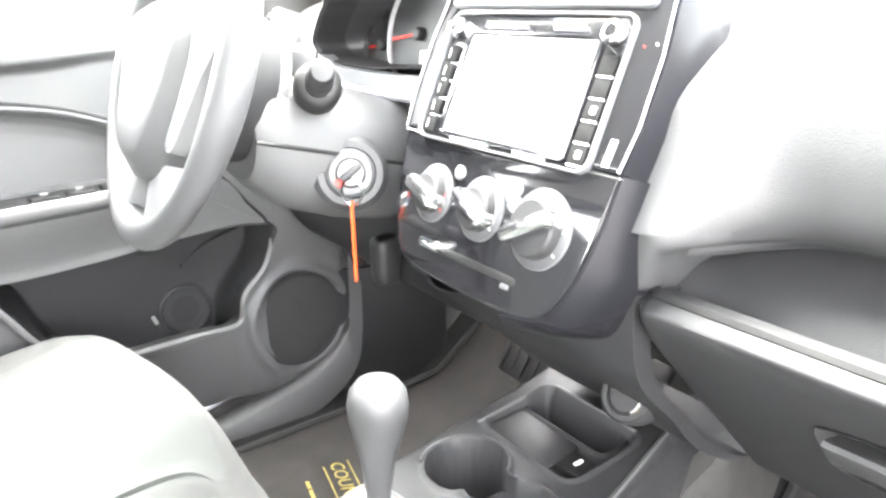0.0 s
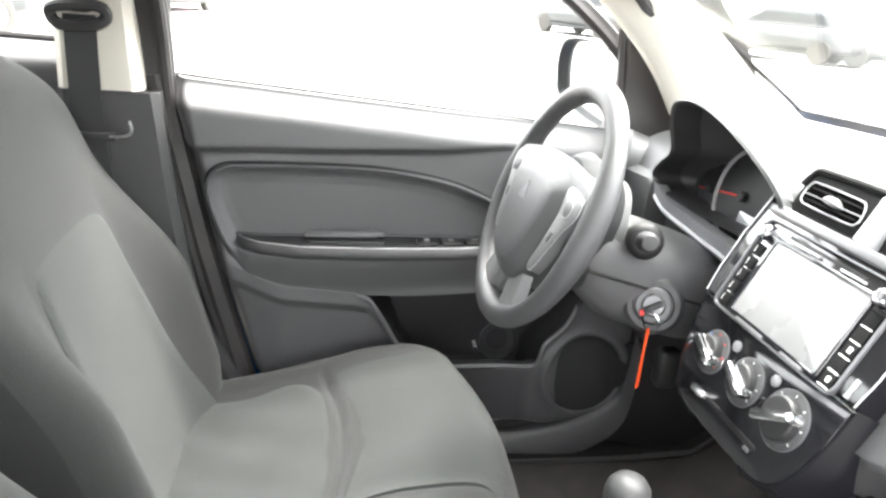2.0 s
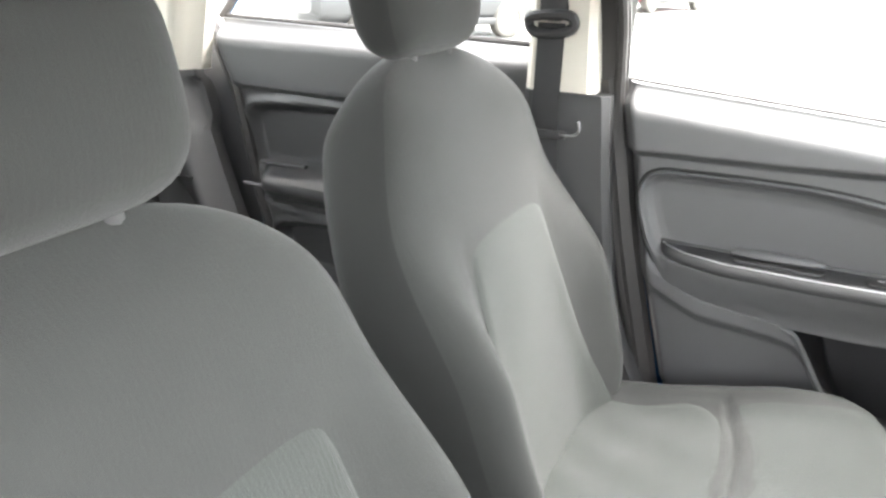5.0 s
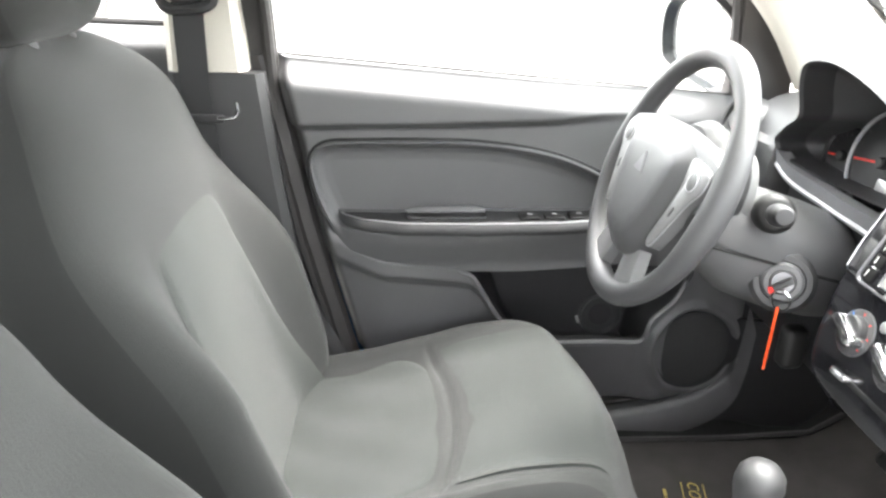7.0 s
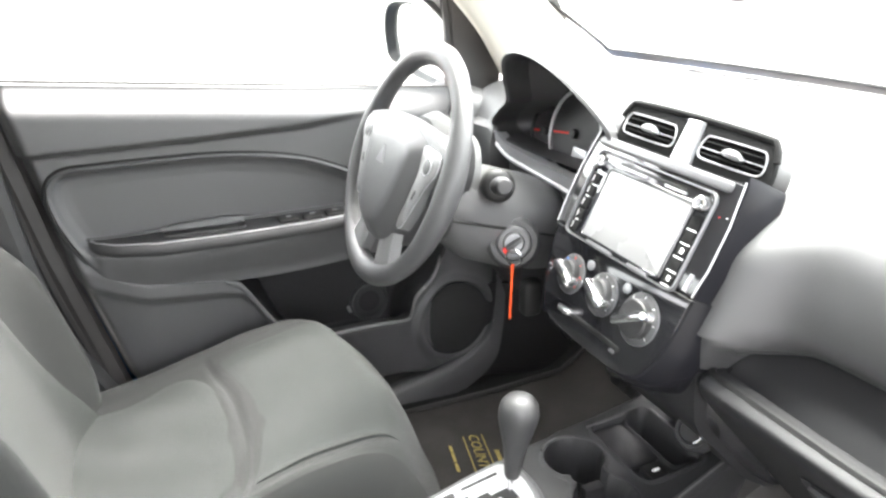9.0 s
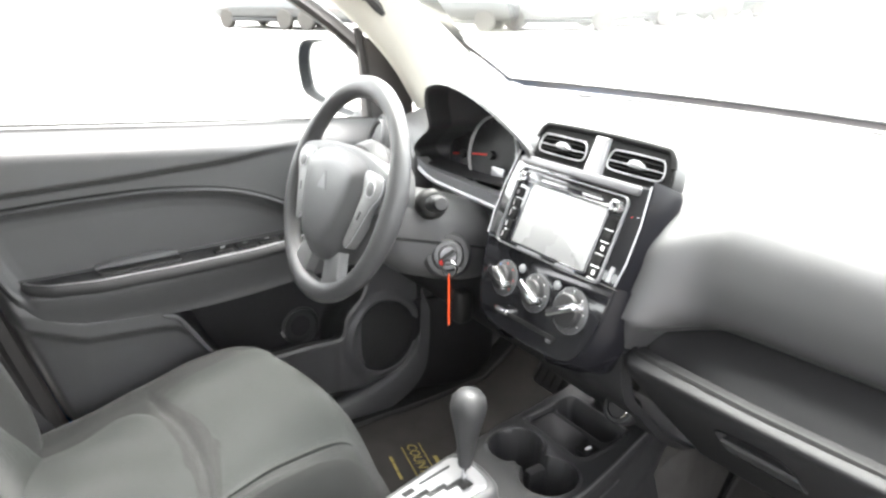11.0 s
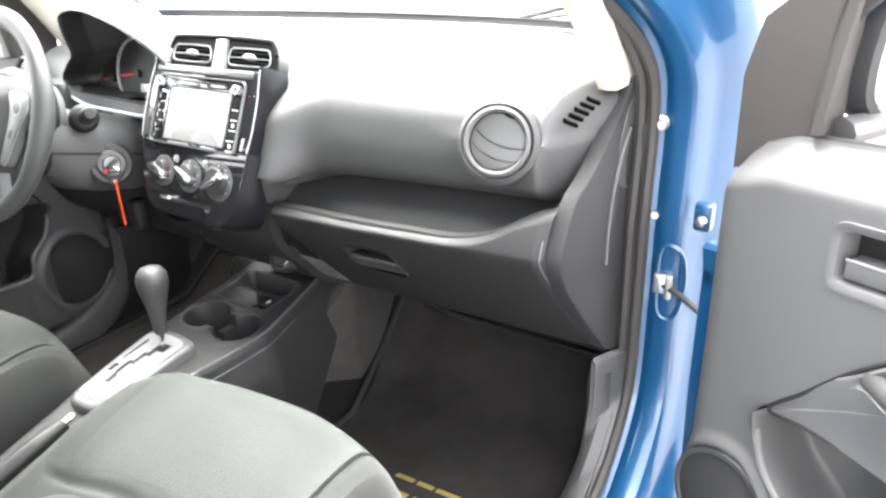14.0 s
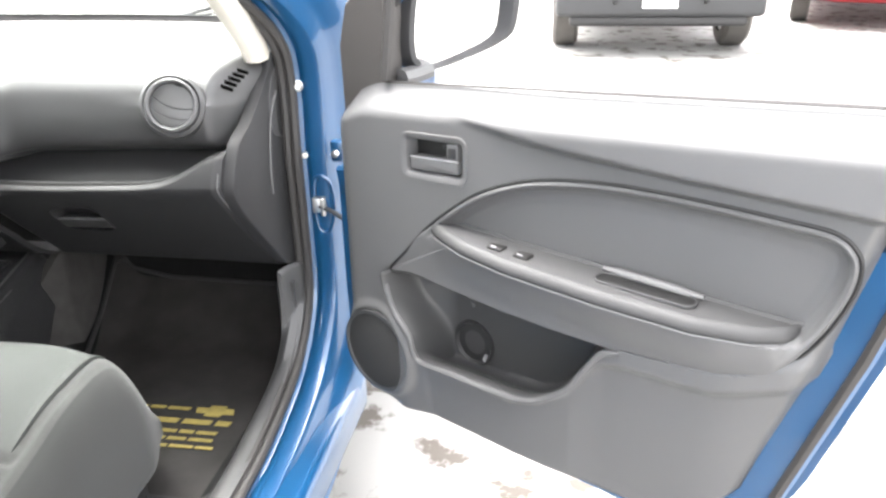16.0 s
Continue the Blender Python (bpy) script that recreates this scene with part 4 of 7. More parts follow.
def heater():
    d = thing("heater_controls", "three rotary heater knobs with chrome grips and a slider", "heater control")
    for x, r, turn, kind_ in ((-0.067, 0.026, -20, "temp"), (0.001, 0.027, -22, "fan"), (0.072, 0.031, 28, "mode")):
        m = HEAT @ pose(x, 0.006, 0)
        k = part("dial", xf(lathe([(r, 0.0), (r, 0.003), (r - 0.003, 0.005), (r - 0.008, 0.0055), (0, 0.006)], 40), m), M_DIAL, d, "dark dial")
        part("dial_ring", xf(lathe([(r + 0.0004, 0.001), (r + 0.0004, 0.0035), (r - 0.0005, 0.0040), (r - 0.0005, 0.001)], 40), m), M_EDGE, k, "thin bright ring")
        part("knob_body", xf(lathe([(r - 0.007, 0.004), (r - 0.008, 0.013), (r - 0.010, 0.015), (0, 0.0155)], 36), m), M_DARK, k, "dark knob body")
        part("grip", xf(plate(rrect(2 * r - 0.007, 0.0135, 0.006), 0.004, 0.024, 0.005), m @ pose(0, 0, 0, 0, 0, turn)), M_CHROME, k, "chrome grip bar")
        for i in range(7):
            a = radians(215 - 250 * i / 6)
            mk = M_WHITE
            if kind_ == "temp":
                mk = M_BLUEMARK if i < 3 else M_RED
            part("mark", xf(plate(rrect(0.0026, 0.0012, 0.0004), 0.0, 0.0007, 0.0001), m @ pose((r - 0.0042) * math.cos(a), (r - 0.0042) * math.sin(a), 0.0052, 0, 0, math.degrees(a))), mk, k)
    for x in (-0.037, 0.037):
        part("push_button", xf(lathe([(0.0062, 0), (0.0062, 0.004), (0.004, 0.0055), (0, 0.006)], 20), HEAT @ pose(x, 0.030, 0)), M_SATIN, d, "small silver push button")
    part("slide_channel", xf(plate(rrect(0.112, 0.0065, 0.003, cx=0.004, cy=-0.040), 0.0, 0.003, 0.001), HEAT), M_DEEP, d)
    part("slider", xf(plate(rrect(0.026, 0.010, 0.004, cx=-0.047, cy=-0.037), 0.002, 0.014, 0.004), HEAT), M_CHROME, d, "chrome slider")
    part("print", xf(plate(rrect(0.010, 0.004, 0.0015, cx=0.050, cy=-0.046), 0.002, 0.0032, 0.0003), HEAT), M_EDGE, d)
    part("seam_line", xf(plate(rrect(0.266, 0.0018, 0.0008, cy=0.0560), 0.0, 0.0036, 0.0006), HEAT), M_CHROME, d, "thin bright seam")
    return d


def power_socket():
    m = pose(0.082, 0.292, 0.655, 60, 0, 12)
    d = thing("power_socket", "round power socket with a flip cover under the dashboard", "power socket", m)
    part("collar", lathe([(0.025, -0.02), (0.025, 0.004), (0.022, 0.008), (0.018, 0.008), (0.0175, 0.0)], 32), M_DARK, d)
    part("cover", lathe([(0.017, 0.0), (0.017, 0.006), (0.014, 0.009), (0, 0.010)], 32), M_INSERT, d)
    part("tab", tube([(0.016 * math.cos(a), 0.016 * math.sin(a), 0.009) for a in np.linspace(-0.9, 1.1, 10)], 0.002, 6), M_CHROME, d, "bright edge")


def cluster():
    """Instrument hood with a deep black bowl and the dials at its bottom."""
    d = thing("instrument_cluster", "hooded instrument cluster with dark dials and red needles", "instrument cluster")
    out = curve([(-0.108, 1.018), (-0.164, 1.060), (-0.222, 1.083), (-0.275, 1.088), (-0.325, 1.076), (-0.352, 1.045), (-0.372, 1.002), (-0.42, 0.975), (-0.468, 0.945), (-0.464, 0.925), (-0.43, 0.918), (-0.35, 0.917), (-0.265, 0.922), (-0.17, 0.930), (-0.115, 0.95), (-0.10, 0.98)], 84, True)
    def yf(z):
        return 0.25 - 0.45 * (z - 1.0)
    c = np.array((-0.27, 0.985))
    def ring(scale, dy, fixed=None):
        q = c + (out - c) * scale
        # the flank beside the vents falls away behind the rim
        back = (1.0 if fixed is not None else float(ss(0.0, 0.05, dy))) * ss(-0.25, -0.11, out[:, 0]) * scale
        q = q - np.stack([0.046 * back, 0.012 * back], 1)
        return np.column_stack([q[:, 0], (yf(out[:, 1]) + dy) if fixed is None else np.full(len(q), fixed), q[:, 1]])
    outer = [ring(0.40, 0.20), ring(0.72, 0.12), ring(0.95, 0.06), ring(1.03, 0.02), ring(1.03, 0.004), ring(1.0, 0.0), ring(0.985, 0.006)]
    part("hood", loft(outer, caps=False), M_PAD, d, "dark grey padded hood")
    inner = [ring(0.985, 0.006), ring(0.975, 0.05), ring(0.955, 0.0, 0.350), ring(0.5, 0.0, 0.352), ring(0.02, 0.0, 0.352)]
    part("bowl", loft(inner, caps=False), M_DARK, d, "deep black bowl")
    circ = lambda r, n=40: np.stack([r * np.cos(np.linspace(0, 2 * np.pi, n, endpoint=False)), r * np.sin(np.linspace(0, 2 * np.pi, n, endpoint=False))], 1)
    for x, z, r in ((-0.295, 0.955, 0.066), (-0.395, 0.938, 0.040), (-0.212, 0.938, 0.036)):
        m = pose(x, 0.338 + (0.008 if r < 0.05 else 0), z, 80)
        dial = part("dial", xf(plate(circ(r), 0.0, 0.003, 0.001), m), M_GAUGE, d, "grey dial")
        part("dial_rim", xf(ringplate(circ(r + 0.004), circ(r), 0.0, 0.008, 0.003), m), M_SATIN if r > 0.05 else M_DARK, dial, "thin dial rim")
        for i in range(15):
            a = radians(225 - 270 * i / 14)
            part("mark", xf(plate(rrect(0.007 if i % 2 == 0 else 0.004, 0.0018, 0.0005), 0.0, 0.0006, 0.0001), m @ pose((r - 0.008) * math.cos(a), (r - 0.008) * math.sin(a), 0.003, 0, 0, math.degrees(a))), M_SWITCH, dial)
        a = radians(200)
        part("needle", xf(box(0.004, r - 0.008, -0.0016, 0.0016, 0.006, 0.0075, 0.0005), m @ pose(0, 0, 0, 0, 0, 188)), M_RED, dial, "red needle")
        part("needle_hub", xf(lathe([(0.008, 0.003), (0.008, 0.010), (0.006, 0.012), (0, 0.012)], 20), m), M_DARK, dial)
    part("display", xf(plate(rrect(0.036, 0.018, 0.002), 0.0, 0.003, 0.001), pose(-0.272, 0.330, 0.928, 80)), M_SATIN, d, "small pale odometer window")
    return d


def cluster_trim():
    """Silver edged slot between cluster and column."""
    d = thing("column_slot_trim", "silver edged opening above the steering column", "trim")
    p = curve([(-0.47, 0.290, 0.905), (-0.42, 0.288, 0.892), (-0.33, 0.284, 0.890), (-0.24, 0.276, 0.892), (-0.16, 0.262, 0.900), (-0.125, 0.25, 0.925)], 26)
    part("edge", tube(p, 0.006, 8), M_SATIN, d, "satin silver edge")
    led = np.array([[(x, y - 0.004 - 0.004 * v, z + 0.004 + 0.020 * v) for x, y, z in p] for v in (0, 0.5, 1)])
    part("ledge", sheet(led, (0, 0.02, 0)), M_SATIN, d, "pale ledge under the instruments")
    q = np.array([[(x, y + 0.006, z - 0.004 - 0.045 * v) for x, y, z in p[4:22]] for v in (0, 0.5, 1)])
    part("cavity", sheet(q, (0, 0.02, 0)), M_DEEP, d, "black recess")


dashboard()
glove_box()
centre_stack()
centre_vents()
radio()
heater()
power_socket()
cluster()
cluster_trim()
round_vent(0.548, 1, 0.266, 0.937)
round_vent(-0.613, -1, 0.275, 0.935)
for side in (-1, 1):
    defroster(side)


# ---- doors: local x runs from the hinge to the rear, y into the cabin (times s), z up ----
OVAL = curve([(0.205, 0.640), (0.246, 0.688), (0.299, 0.748), (0.383, 0.817), (0.457, 0.855), (0.534, 0.877), (0.638, 0.890), (0.75, 0.892), (0.855, 0.890), (0.905, 0.886), (0.931, 0.865), (0.936, 0.83), (0.923, 0.778), (0.900, 0.728), (0.873, 0.695), (0.827, 0.671), (0.745, 0.657), (0.652, 0.649), (0.526, 0.645), (0.345, 0.645), (0.255, 0.645)], 150, True)
POCKET = curve([(0.201, 0.640), (0.203, 0.605), (0.222, 0.565), (0.262, 0.530), (0.278, 0.482), (0.359, 0.484), (0.478, 0.490), (0.533, 0.506), (0.583, 0.546), (0.615, 0.597), (0.640, 0.636), (0.665, 0.652), (0.60, 0.676), (0.45, 0.680), (0.30, 0.680)], 120, True)
POCKET_UP = curve([(0.192, 0.80), (0.196, 0.70), (0.203, 0.605), (0.222, 0.565), (0.262, 0.530), (0.278, 0.482), (0.359, 0.484), (0.478, 0.490), (0.533, 0.506), (0.583, 0.546), (0.615, 0.597), (0.640, 0.636), (0.68, 0.72), (0.69, 0.80), (0.60, 0.82), (0.45, 0.82), (0.30, 0.82)], 120, True)
ARM_U = [0.295, 0.310, 0.340, 0.40, 0.49, 0.64, 0.77, 0.84, 0.875, 0.890]


def arm_front(u):
    """How far the armrest reaches into the cabin, and the height of its top."""
    return np.interp(u, ARM_U, [-0.004, 0.008, 0.026, 0.048, 0.060, 0.062, 0.054, 0.034, 0.010, -0.022]), np.interp(u, ARM_U, [0.752, 0.753, 0.755, 0.754, 0.752, 0.750, 0.748, 0.748, 0.749, 0.750])


def trim_top(u):
    """Height of the trim's upper edge; it drops towards the hinge."""
    return 0.962 + 0.075 * np.clip(u - 0.12, 0, 1) - 0.026 * ss(0.165, 0.065, u)


def front_trim(u, z):
    """How far the door trim stands into the cabin."""
    w = 0.0 * u
    # shoulder over a crease that fades out to the front
    crease = np.interp(u, [0.0, 0.30, 0.37, 0.50, 0.70, 0.95], [0.965, 0.947, 0.938, 0.926, 0.918, 0.912])
    amount = ss(0.30, 0.56, u)
    w += amount * 0.024 * ss(-0.009, 0.009, z - crease)
    top = trim_top(u)
    w -= 0.045 * ss(0.055, 0.0, top - z) ** 1.6
    d = outside(OVAL, u, z)
    # lower field stands proud behind the pocket and under it
    edge = np.interp(u, [0, 0.2, 0.26, 0.28, 0.478, 0.533, 0.583, 0.615, 0.64, 0.67, 0.8, 0.9, 1.0], [0.62, 0.60, 0.55, 0.51, 0.51, 0.53, 0.57, 0.62, 0.645, 0.652, 0.662, 0.70, 0.76])
    w += 0.024 * (1 - ss(0.0, 0.03, z - edge)) * ss(0.17, 0.28, u) * (1 - 0.7 * ss(0.80, 0.92, u))
    # a roll along its upper edge, under which the field leans back towards the sill
    under = edge - 0.022 - z
    w -= (0.011 * ss(0.0, 0.022, under) + 0.030 * np.clip(under, 0, 0.25) / 0.25) * ss(0.22, 0.30, u)
    # opening for the oval panel
    w -= 0.070 * (1 - ss(-0.012, -0.003, d))
    # speaker
    r = np.hypot(u - 0.168, (z - 0.457) / 1.06)
    w += 0.010 * np.exp(-((r - 0.086) / 0.010) ** 2)
    # opening for the release handle
    h = outside(rrect(0.126, 0.070, 0.014, cx=0.310, cy=0.868), u, z - 0.06 * (u - 0.306))
    w -= 0.060 * (1 - ss(-0.009, -0.002, h))
    return w


def oval_face(u, z):
    """The oval panel: a rounded rim, a flat field and the body of the armrest."""
    d = outside(OVAL, u, z)
    w = np.interp(-d, [0.0, 0.002, 0.006, 0.010, 0.016, 0.026, 0.04], [-0.010, 0.001, 0.0055, 0.003, -0.007, -0.013, -0.015])
    w -= 0.05 * np.clip(0.855 - z, 0, 0.12) * ss(0.012, 0.03, -d)
    t = arm_front(u)[1]
    k = 1 - ss(-0.020, -0.008, z - t)
    g = np.interp(u, [0.20, 0.25, 0.30, 0.36, 0.45, 0.64, 0.80, 0.87, 0.92], [0.000, 0.003, 0.006, 0.020, 0.038, 0.050, 0.042, 0.020, -0.010])
    body = g * (1 - 0.55 * ss(0.020, 0.100, t - z))
    k = k * ss(0.188, 0.200, u) * (1 - ss(0.86, 0.925, u))
    return w * (1 - k) + body * k


def pocket_face(u, z):
    p = outside(POCKET_UP, u, z)
    w = 0.020 - 0.104 * ss(0.0, 0.022, -p) ** 0.8
    w += 0.030 * ss(0.30, 0.215, u) * ss(0.0, 0.02, -p)
    return w


def front_edges(b):
    """Front and rear limits of the trim at a height given as 0 to 1."""
    zb = np.array([0.33, 0.41, 0.57, 0.73, 0.94, 1.03])
    z = 0.33 + 0.68 * b
    return np.interp(z, zb, [0.115, 0.072, 0.068, 0.070, 0.070, 0.075]), np.interp(z, [0.33, 0.443, 0.729, 0.942, 1.03], [0.79, 0.858, 0.930, 0.972, 0.990])


def door(name, m, s, label, strap=False):
    base = thing(name, label, "car door", m, "front doors")
    L = lambda u, w, z: np.stack([u, s * w, z], -1)
    bs, as_ = np.linspace(0, 1, 230), np.linspace(0, 1, 250)
    f0, f1 = front_edges(bs)
    u = f0[:, None] + (f1 - f0)[:, None] * as_[None, :]
    zt = trim_top(u)
    zb = 0.332 + 0.02 * ss(0.6, 0.9, u)
    z = zb + (zt - zb) * bs[:, None]
    edge = np.minimum(np.minimum(as_, 1 - as_)[None, :] * 0.9, (bs * 0.68)[:, None])
    w = front_trim(u, z) - 0.030 * (1 - ss(0, 0.028, edge)) ** 2 - 0.016 * (1 - ss(0, 0.062, as_[None, :] * 0.9)) ** 2
    tv, tf = sheet(L(u, w, z), (0, -s * 0.02, 0))
    hole = outside(POCKET, tv[:, 0], tv[:, 2]) < 0.0005
    tf = [q for q in tf if not any(hole[i] for i in q)]
    part("trim_panel", (tv, tf), M_TRIM, base, "dark grey grained plastic door trim", fix=False if s > 0 else True)
    # steel shell behind the trim
    def outline(grow, z0):
        zz = np.linspace(z0, 0.80, 14)
        lo, hi = front_edges((zz - 0.33) / 0.68)
        zr = np.append(zz, [0.87, 0.93])
        hi = front_edges((zr - 0.33) / 0.68)[1]
        return np.concatenate([np.column_stack([lo - grow * 0.4, zz]), np.column_stack([hi + grow, zr])[::-1]])
    def stand(q, wv):
        return np.column_stack([q[:, 0], np.full(len(q), s * wv), q[:, 1]])
    po = outline(0.042 if s < 0 else 0.008, 0.335)
    pi = inset(po, 0.055)
    rings = [stand(pi, -0.090), stand(pi, -0.024), stand(inset(po, 0.006), -0.024), stand(po, -0.030), stand(po, -0.090)]
    if s < 0:
        part("door_shell", loft(rings + [rings[0]], caps=False), M_BLUE, base, "glossy blue painted inner door shell")
    pk = outline(0.058 if s < 0 else 0.02, 0.325)
    part("outer_skin", loft([stand(pk, -0.091), stand(pk, -0.112), stand(inset(pk, 0.02), -0.122)]), M_BLUE, base, "glossy blue painted outer skin")
    pr = outline(0.030, 0.318)
    part("door_seal", tube(stand(pr, -0.020)[14:] if s < 0 else stand(pr, -0.020), 0.0075, 6), M_RUBBER, base, "black rubber seal round the door")
    # window: frame, glass channel and belt strip
    fr = curve([(0.09, -0.085, 0.935), (0.12, -0.085, 1.03), (0.18, -0.090, 1.12), (0.32, -0.115, 1.23), (0.50, -0.145, 1.325), (0.72, -0.16, 1.352), (0.93, -0.165, 1.345), (1.01, -0.14, 1.25), (1.015, -0.075, 1.04)], 50)
    part("window_surround", tube(L(fr[:, 0], fr[:, 1], fr[:, 2]), 0.017, 8), M_BLUE if s < 0 else M_RUBBER, base, "painted window frame")
    seal = fr * 1.0
    seal[:, 0] += 0.012 * (0.5 - fr[:, 0]) / 0.5
    part("window_seal", tube(L(seal[:, 0], seal[:, 1] + 0.014, seal[:, 2] - 0.006), 0.011, 6), M_RUBBER, base, "black rubber window channel")
    bu = np.linspace(0.172, 0.995, 30)
    part("belt_strip", tube(L(bu, np.full(30, -0.050), 0.962 + 0.075 * (bu - 0.12)), 0.004, 6), M_RUBBER, base, "black rubber strip along the window sill")
    # triangular cover inside the mirror
    tri = np.array([(0.062, 0.902), (0.10, 0.912), (0.145, 0.932), (0.172, 0.950), (0.176, 1.05), (0.180, 1.14)] + [(0.115, 1.118), (0.080, 1.090), (0.060, 1.02)])
    g = loft([L(tri[:, 0], np.full(9, -0.088), tri[:, 1]), L(tri[:, 0], np.full(9, -0.054), tri[:, 1]), L(*inset(tri, 0.006).T[[0]], np.full(9, -0.047), inset(tri, 0.006)[:, 1])])
    part("mirror_cover", g, M_COVER, base, "dark grey triangular cover")
    part("quarter_bar", tube(L(np.array([0.176, 0.180, 0.186]), np.array([-0.040, -0.05, -0.062]), np.array([0.972, 1.06, 1.155])), 0.009, 6), M_RUBBER, base, "black window divider bar")
    if s > 0:
        gl = np.array([[(uu, s * (-0.058 - 0.24 * max(0, zz - 1.0) ** 1.3), zz) for uu in np.linspace(0.192, 1.005, 10)] for zz in np.linspace(0.975, 1.345, 6)])
        part("window_glass", sheet(gl, (0, -s * 0.004, 0)), M_GLASS, base, "clear side window")
    # oval panel, pocket bin and the seams round them
    part("oval_panel", sheet(polar(OVAL, (0.38, 0.82, 0.746), oval_face, L, 56), (0, -s * 0.003, 0)), M_TRIM, base, "recessed oval door panel")
    part("panel_seam", tube(L(OVAL[:, 0], front_trim(OVAL[:, 0], OVAL[:, 1]) * 0.25 + 0.0005, OVAL[:, 1]), 0.0027, 6, True), M_DEEP, base, "dark seam round the oval panel")
    # the bin drops behind the lower field
    LB = lambda u, w, z: L(u, w, z - 0.055 * ss(0.015, -0.070, w) * ss(0.60, 0.50, z))
    # bin colour darker than the trim holds the pocket's shade, deeper on driver side
    part("pocket_bin", sheet(polar(POCKET, (0.33, 0.52, 0.575), pocket_face, LB, 34), (0, -s * 0.003, 0)), M_PAD if s < 0 else M_LID, base, "open map pocket with a cup well, inner shade in its colour")
    a = np.linspace(0, 2 * np.pi, 40, endpoint=False)
    cup = np.stack([0.333 + 0.043 * np.cos(a), 0.488 + 0.045 * np.sin(a)], 1)
    # the well's shade is put into a darker plastic
    part("cup_well", loft([L(*(np.array((0.333, 0.488))[:, None] + (cup - (0.333, 0.488)).T * k)[[0]], np.full(40, w_), (0.488 + (cup[:, 1] - 0.488) * k)) for k, w_ in ((1.06, -0.086), (1.03, -0.078), (0.97, -0.077), (0.93, -0.080), (0.86, -0.083), (0.4, -0.0845), (0.01, -0.085))], caps=False), M_DARK, base, "round cup well with its shade in the dark colour")
    lip = POCKET[(POCKET[:, 1] < 0.640) | ((POCKET[:, 0] > 0.55) & (POCKET[:, 1] < 0.653))]
    k0 = int(np.argmax(np.hypot(*(lip - np.roll(lip, 1, 0)).T)))
    lip = np.roll(lip, -k0, 0)
    part("pocket_lip", tube(L(lip[:, 0], front_trim(lip[:, 0], lip[:, 1]) * 0.6 + 0.010, lip[:, 1]), np.interp(np.arange(len(lip)), [0, 5, len(lip) - 6, len(lip) - 1], [0.001, 0.0055, 0.0055, 0.001]), 8), M_TRIM, base, "rounded lip of the map pocket")
    # armrest: a leaf-shaped ledge with a smooth insert
    uu = np.linspace(0.297, 0.888, 70)
    f, t = arm_front(uu)
    prof = [(0.0, -0.024, 0.003), (0.0, -0.022, 0.006), (0.0, -0.017, 0.0065), (0.0, -0.014, 0.002), (1.0, -0.020, 0.001), (1.0, -0.017, 0.0034), (1.0, -0.013, 0.0040), (1.0, -0.009, 0.0033), (1.0, -0.005, 0.0012), (1.0, -0.002, -0.0030), (1.0, 0.0, -0.009), (1.0, -0.001, -0.014), (1.0, -0.004, -0.0175), (1.0, -0.014, -0.0185)]
    grid = np.array([L(uu, np.maximum((f if k else np.minimum(f, -0.0)) * k + dw - (0 if k else 0.0), -0.03), t + dz) for k, dw, dz in prof])
    part("armrest", sheet(grid, (0, -s * 0.002, -0.002)), M_ARM, base, "leaf-shaped armrest ledge")
    ui = np.linspace(0.312, 0.872, 60)
    f, t = arm_front(ui)
    rows = [L(ui, -0.013 + (f - 0.016 + 0.013) * v, t + 0.0026) for v in (0, 0.25, 0.5, 0.75, 1.0)]
    part("armrest_insert", sheet(np.array(rows), (0, 0, -0.004)), M_ARM if s < 0 else M_INSERT, base, "smooth dark armrest insert")
    ue = np.linspace(0.305, 0.880, 60)
    f, t = arm_front(ue)
    # driver door: silver tube draws the ledge's highlight; passenger door: a moulded bead
    part("armrest_edge", tube(L(ue, f - 0.0085, t + 0.0030) if s > 0 else L(ue, f - 0.0015, t - 0.0175), 0.0017, 6), M_SATIN if s > 0 else M_TRIM, base, "thin bead under the armrest ledge, on the driver door a silver highlight")
    # pull grip: a flat black plate as the slot's shade, with a raised bar
    gx = np.linspace(0.618, 0.765, 16)
    gt = arm_front(gx)[1]
    slot_lip = rrect(0.145, 0.033, 0.014)
    slot_m = pose(0.690, s * 0.014, 0.7530, 0, 0, 0)
    part("grip_slot", xf(plate(inset(slot_lip, 0.002), -0.002, 0.0018, 0.0008), slot_m), M_DEEP, base, "black plate for the shade in the slot behind the grip")
    part("slot_lip", xf(ringplate(slot_lip, inset(slot_lip, 0.0025), -0.001, 0.0035, 0.001), slot_m), M_ARM, base)
    part("pull_grip", tube(L(gx, -0.007 + 0 * gx, gt + 0.008), np.interp(gx, [0.625, 0.640, 0.72, 0.765], np.array([0.004, 0.0075, 0.0080, 0.004]) * (1 if s < 0 else 1.4)), 10, flat=0.9), M_TRIM, base, "dark pull grip")
    for x in ((0.452, 0.500) if s < 0 else (0.405, 0.450, 0.495, 0.540)):
        ht = float(arm_front(x)[1])
        sw = part("window_switch", xf(box(*((-0.013, 0.013, -0.010, 0.010) if s < 0 else (-0.018, 0.018, -0.014, 0.014)), -0.004, 0.004, 0.002), pose(x, s * 0.022, ht + 0.003, 0, 0, 0)), M_DEEP, base, "black window switch")
        part("switch_tip", xf(box(-0.007, 0.003, -0.008, -0.0055, 0.002, 0.0058, 0.001), pose(x, s * 0.022, ht + 0.003, 0, 0, 0)), M_SATIN, sw, "bright switch edge")
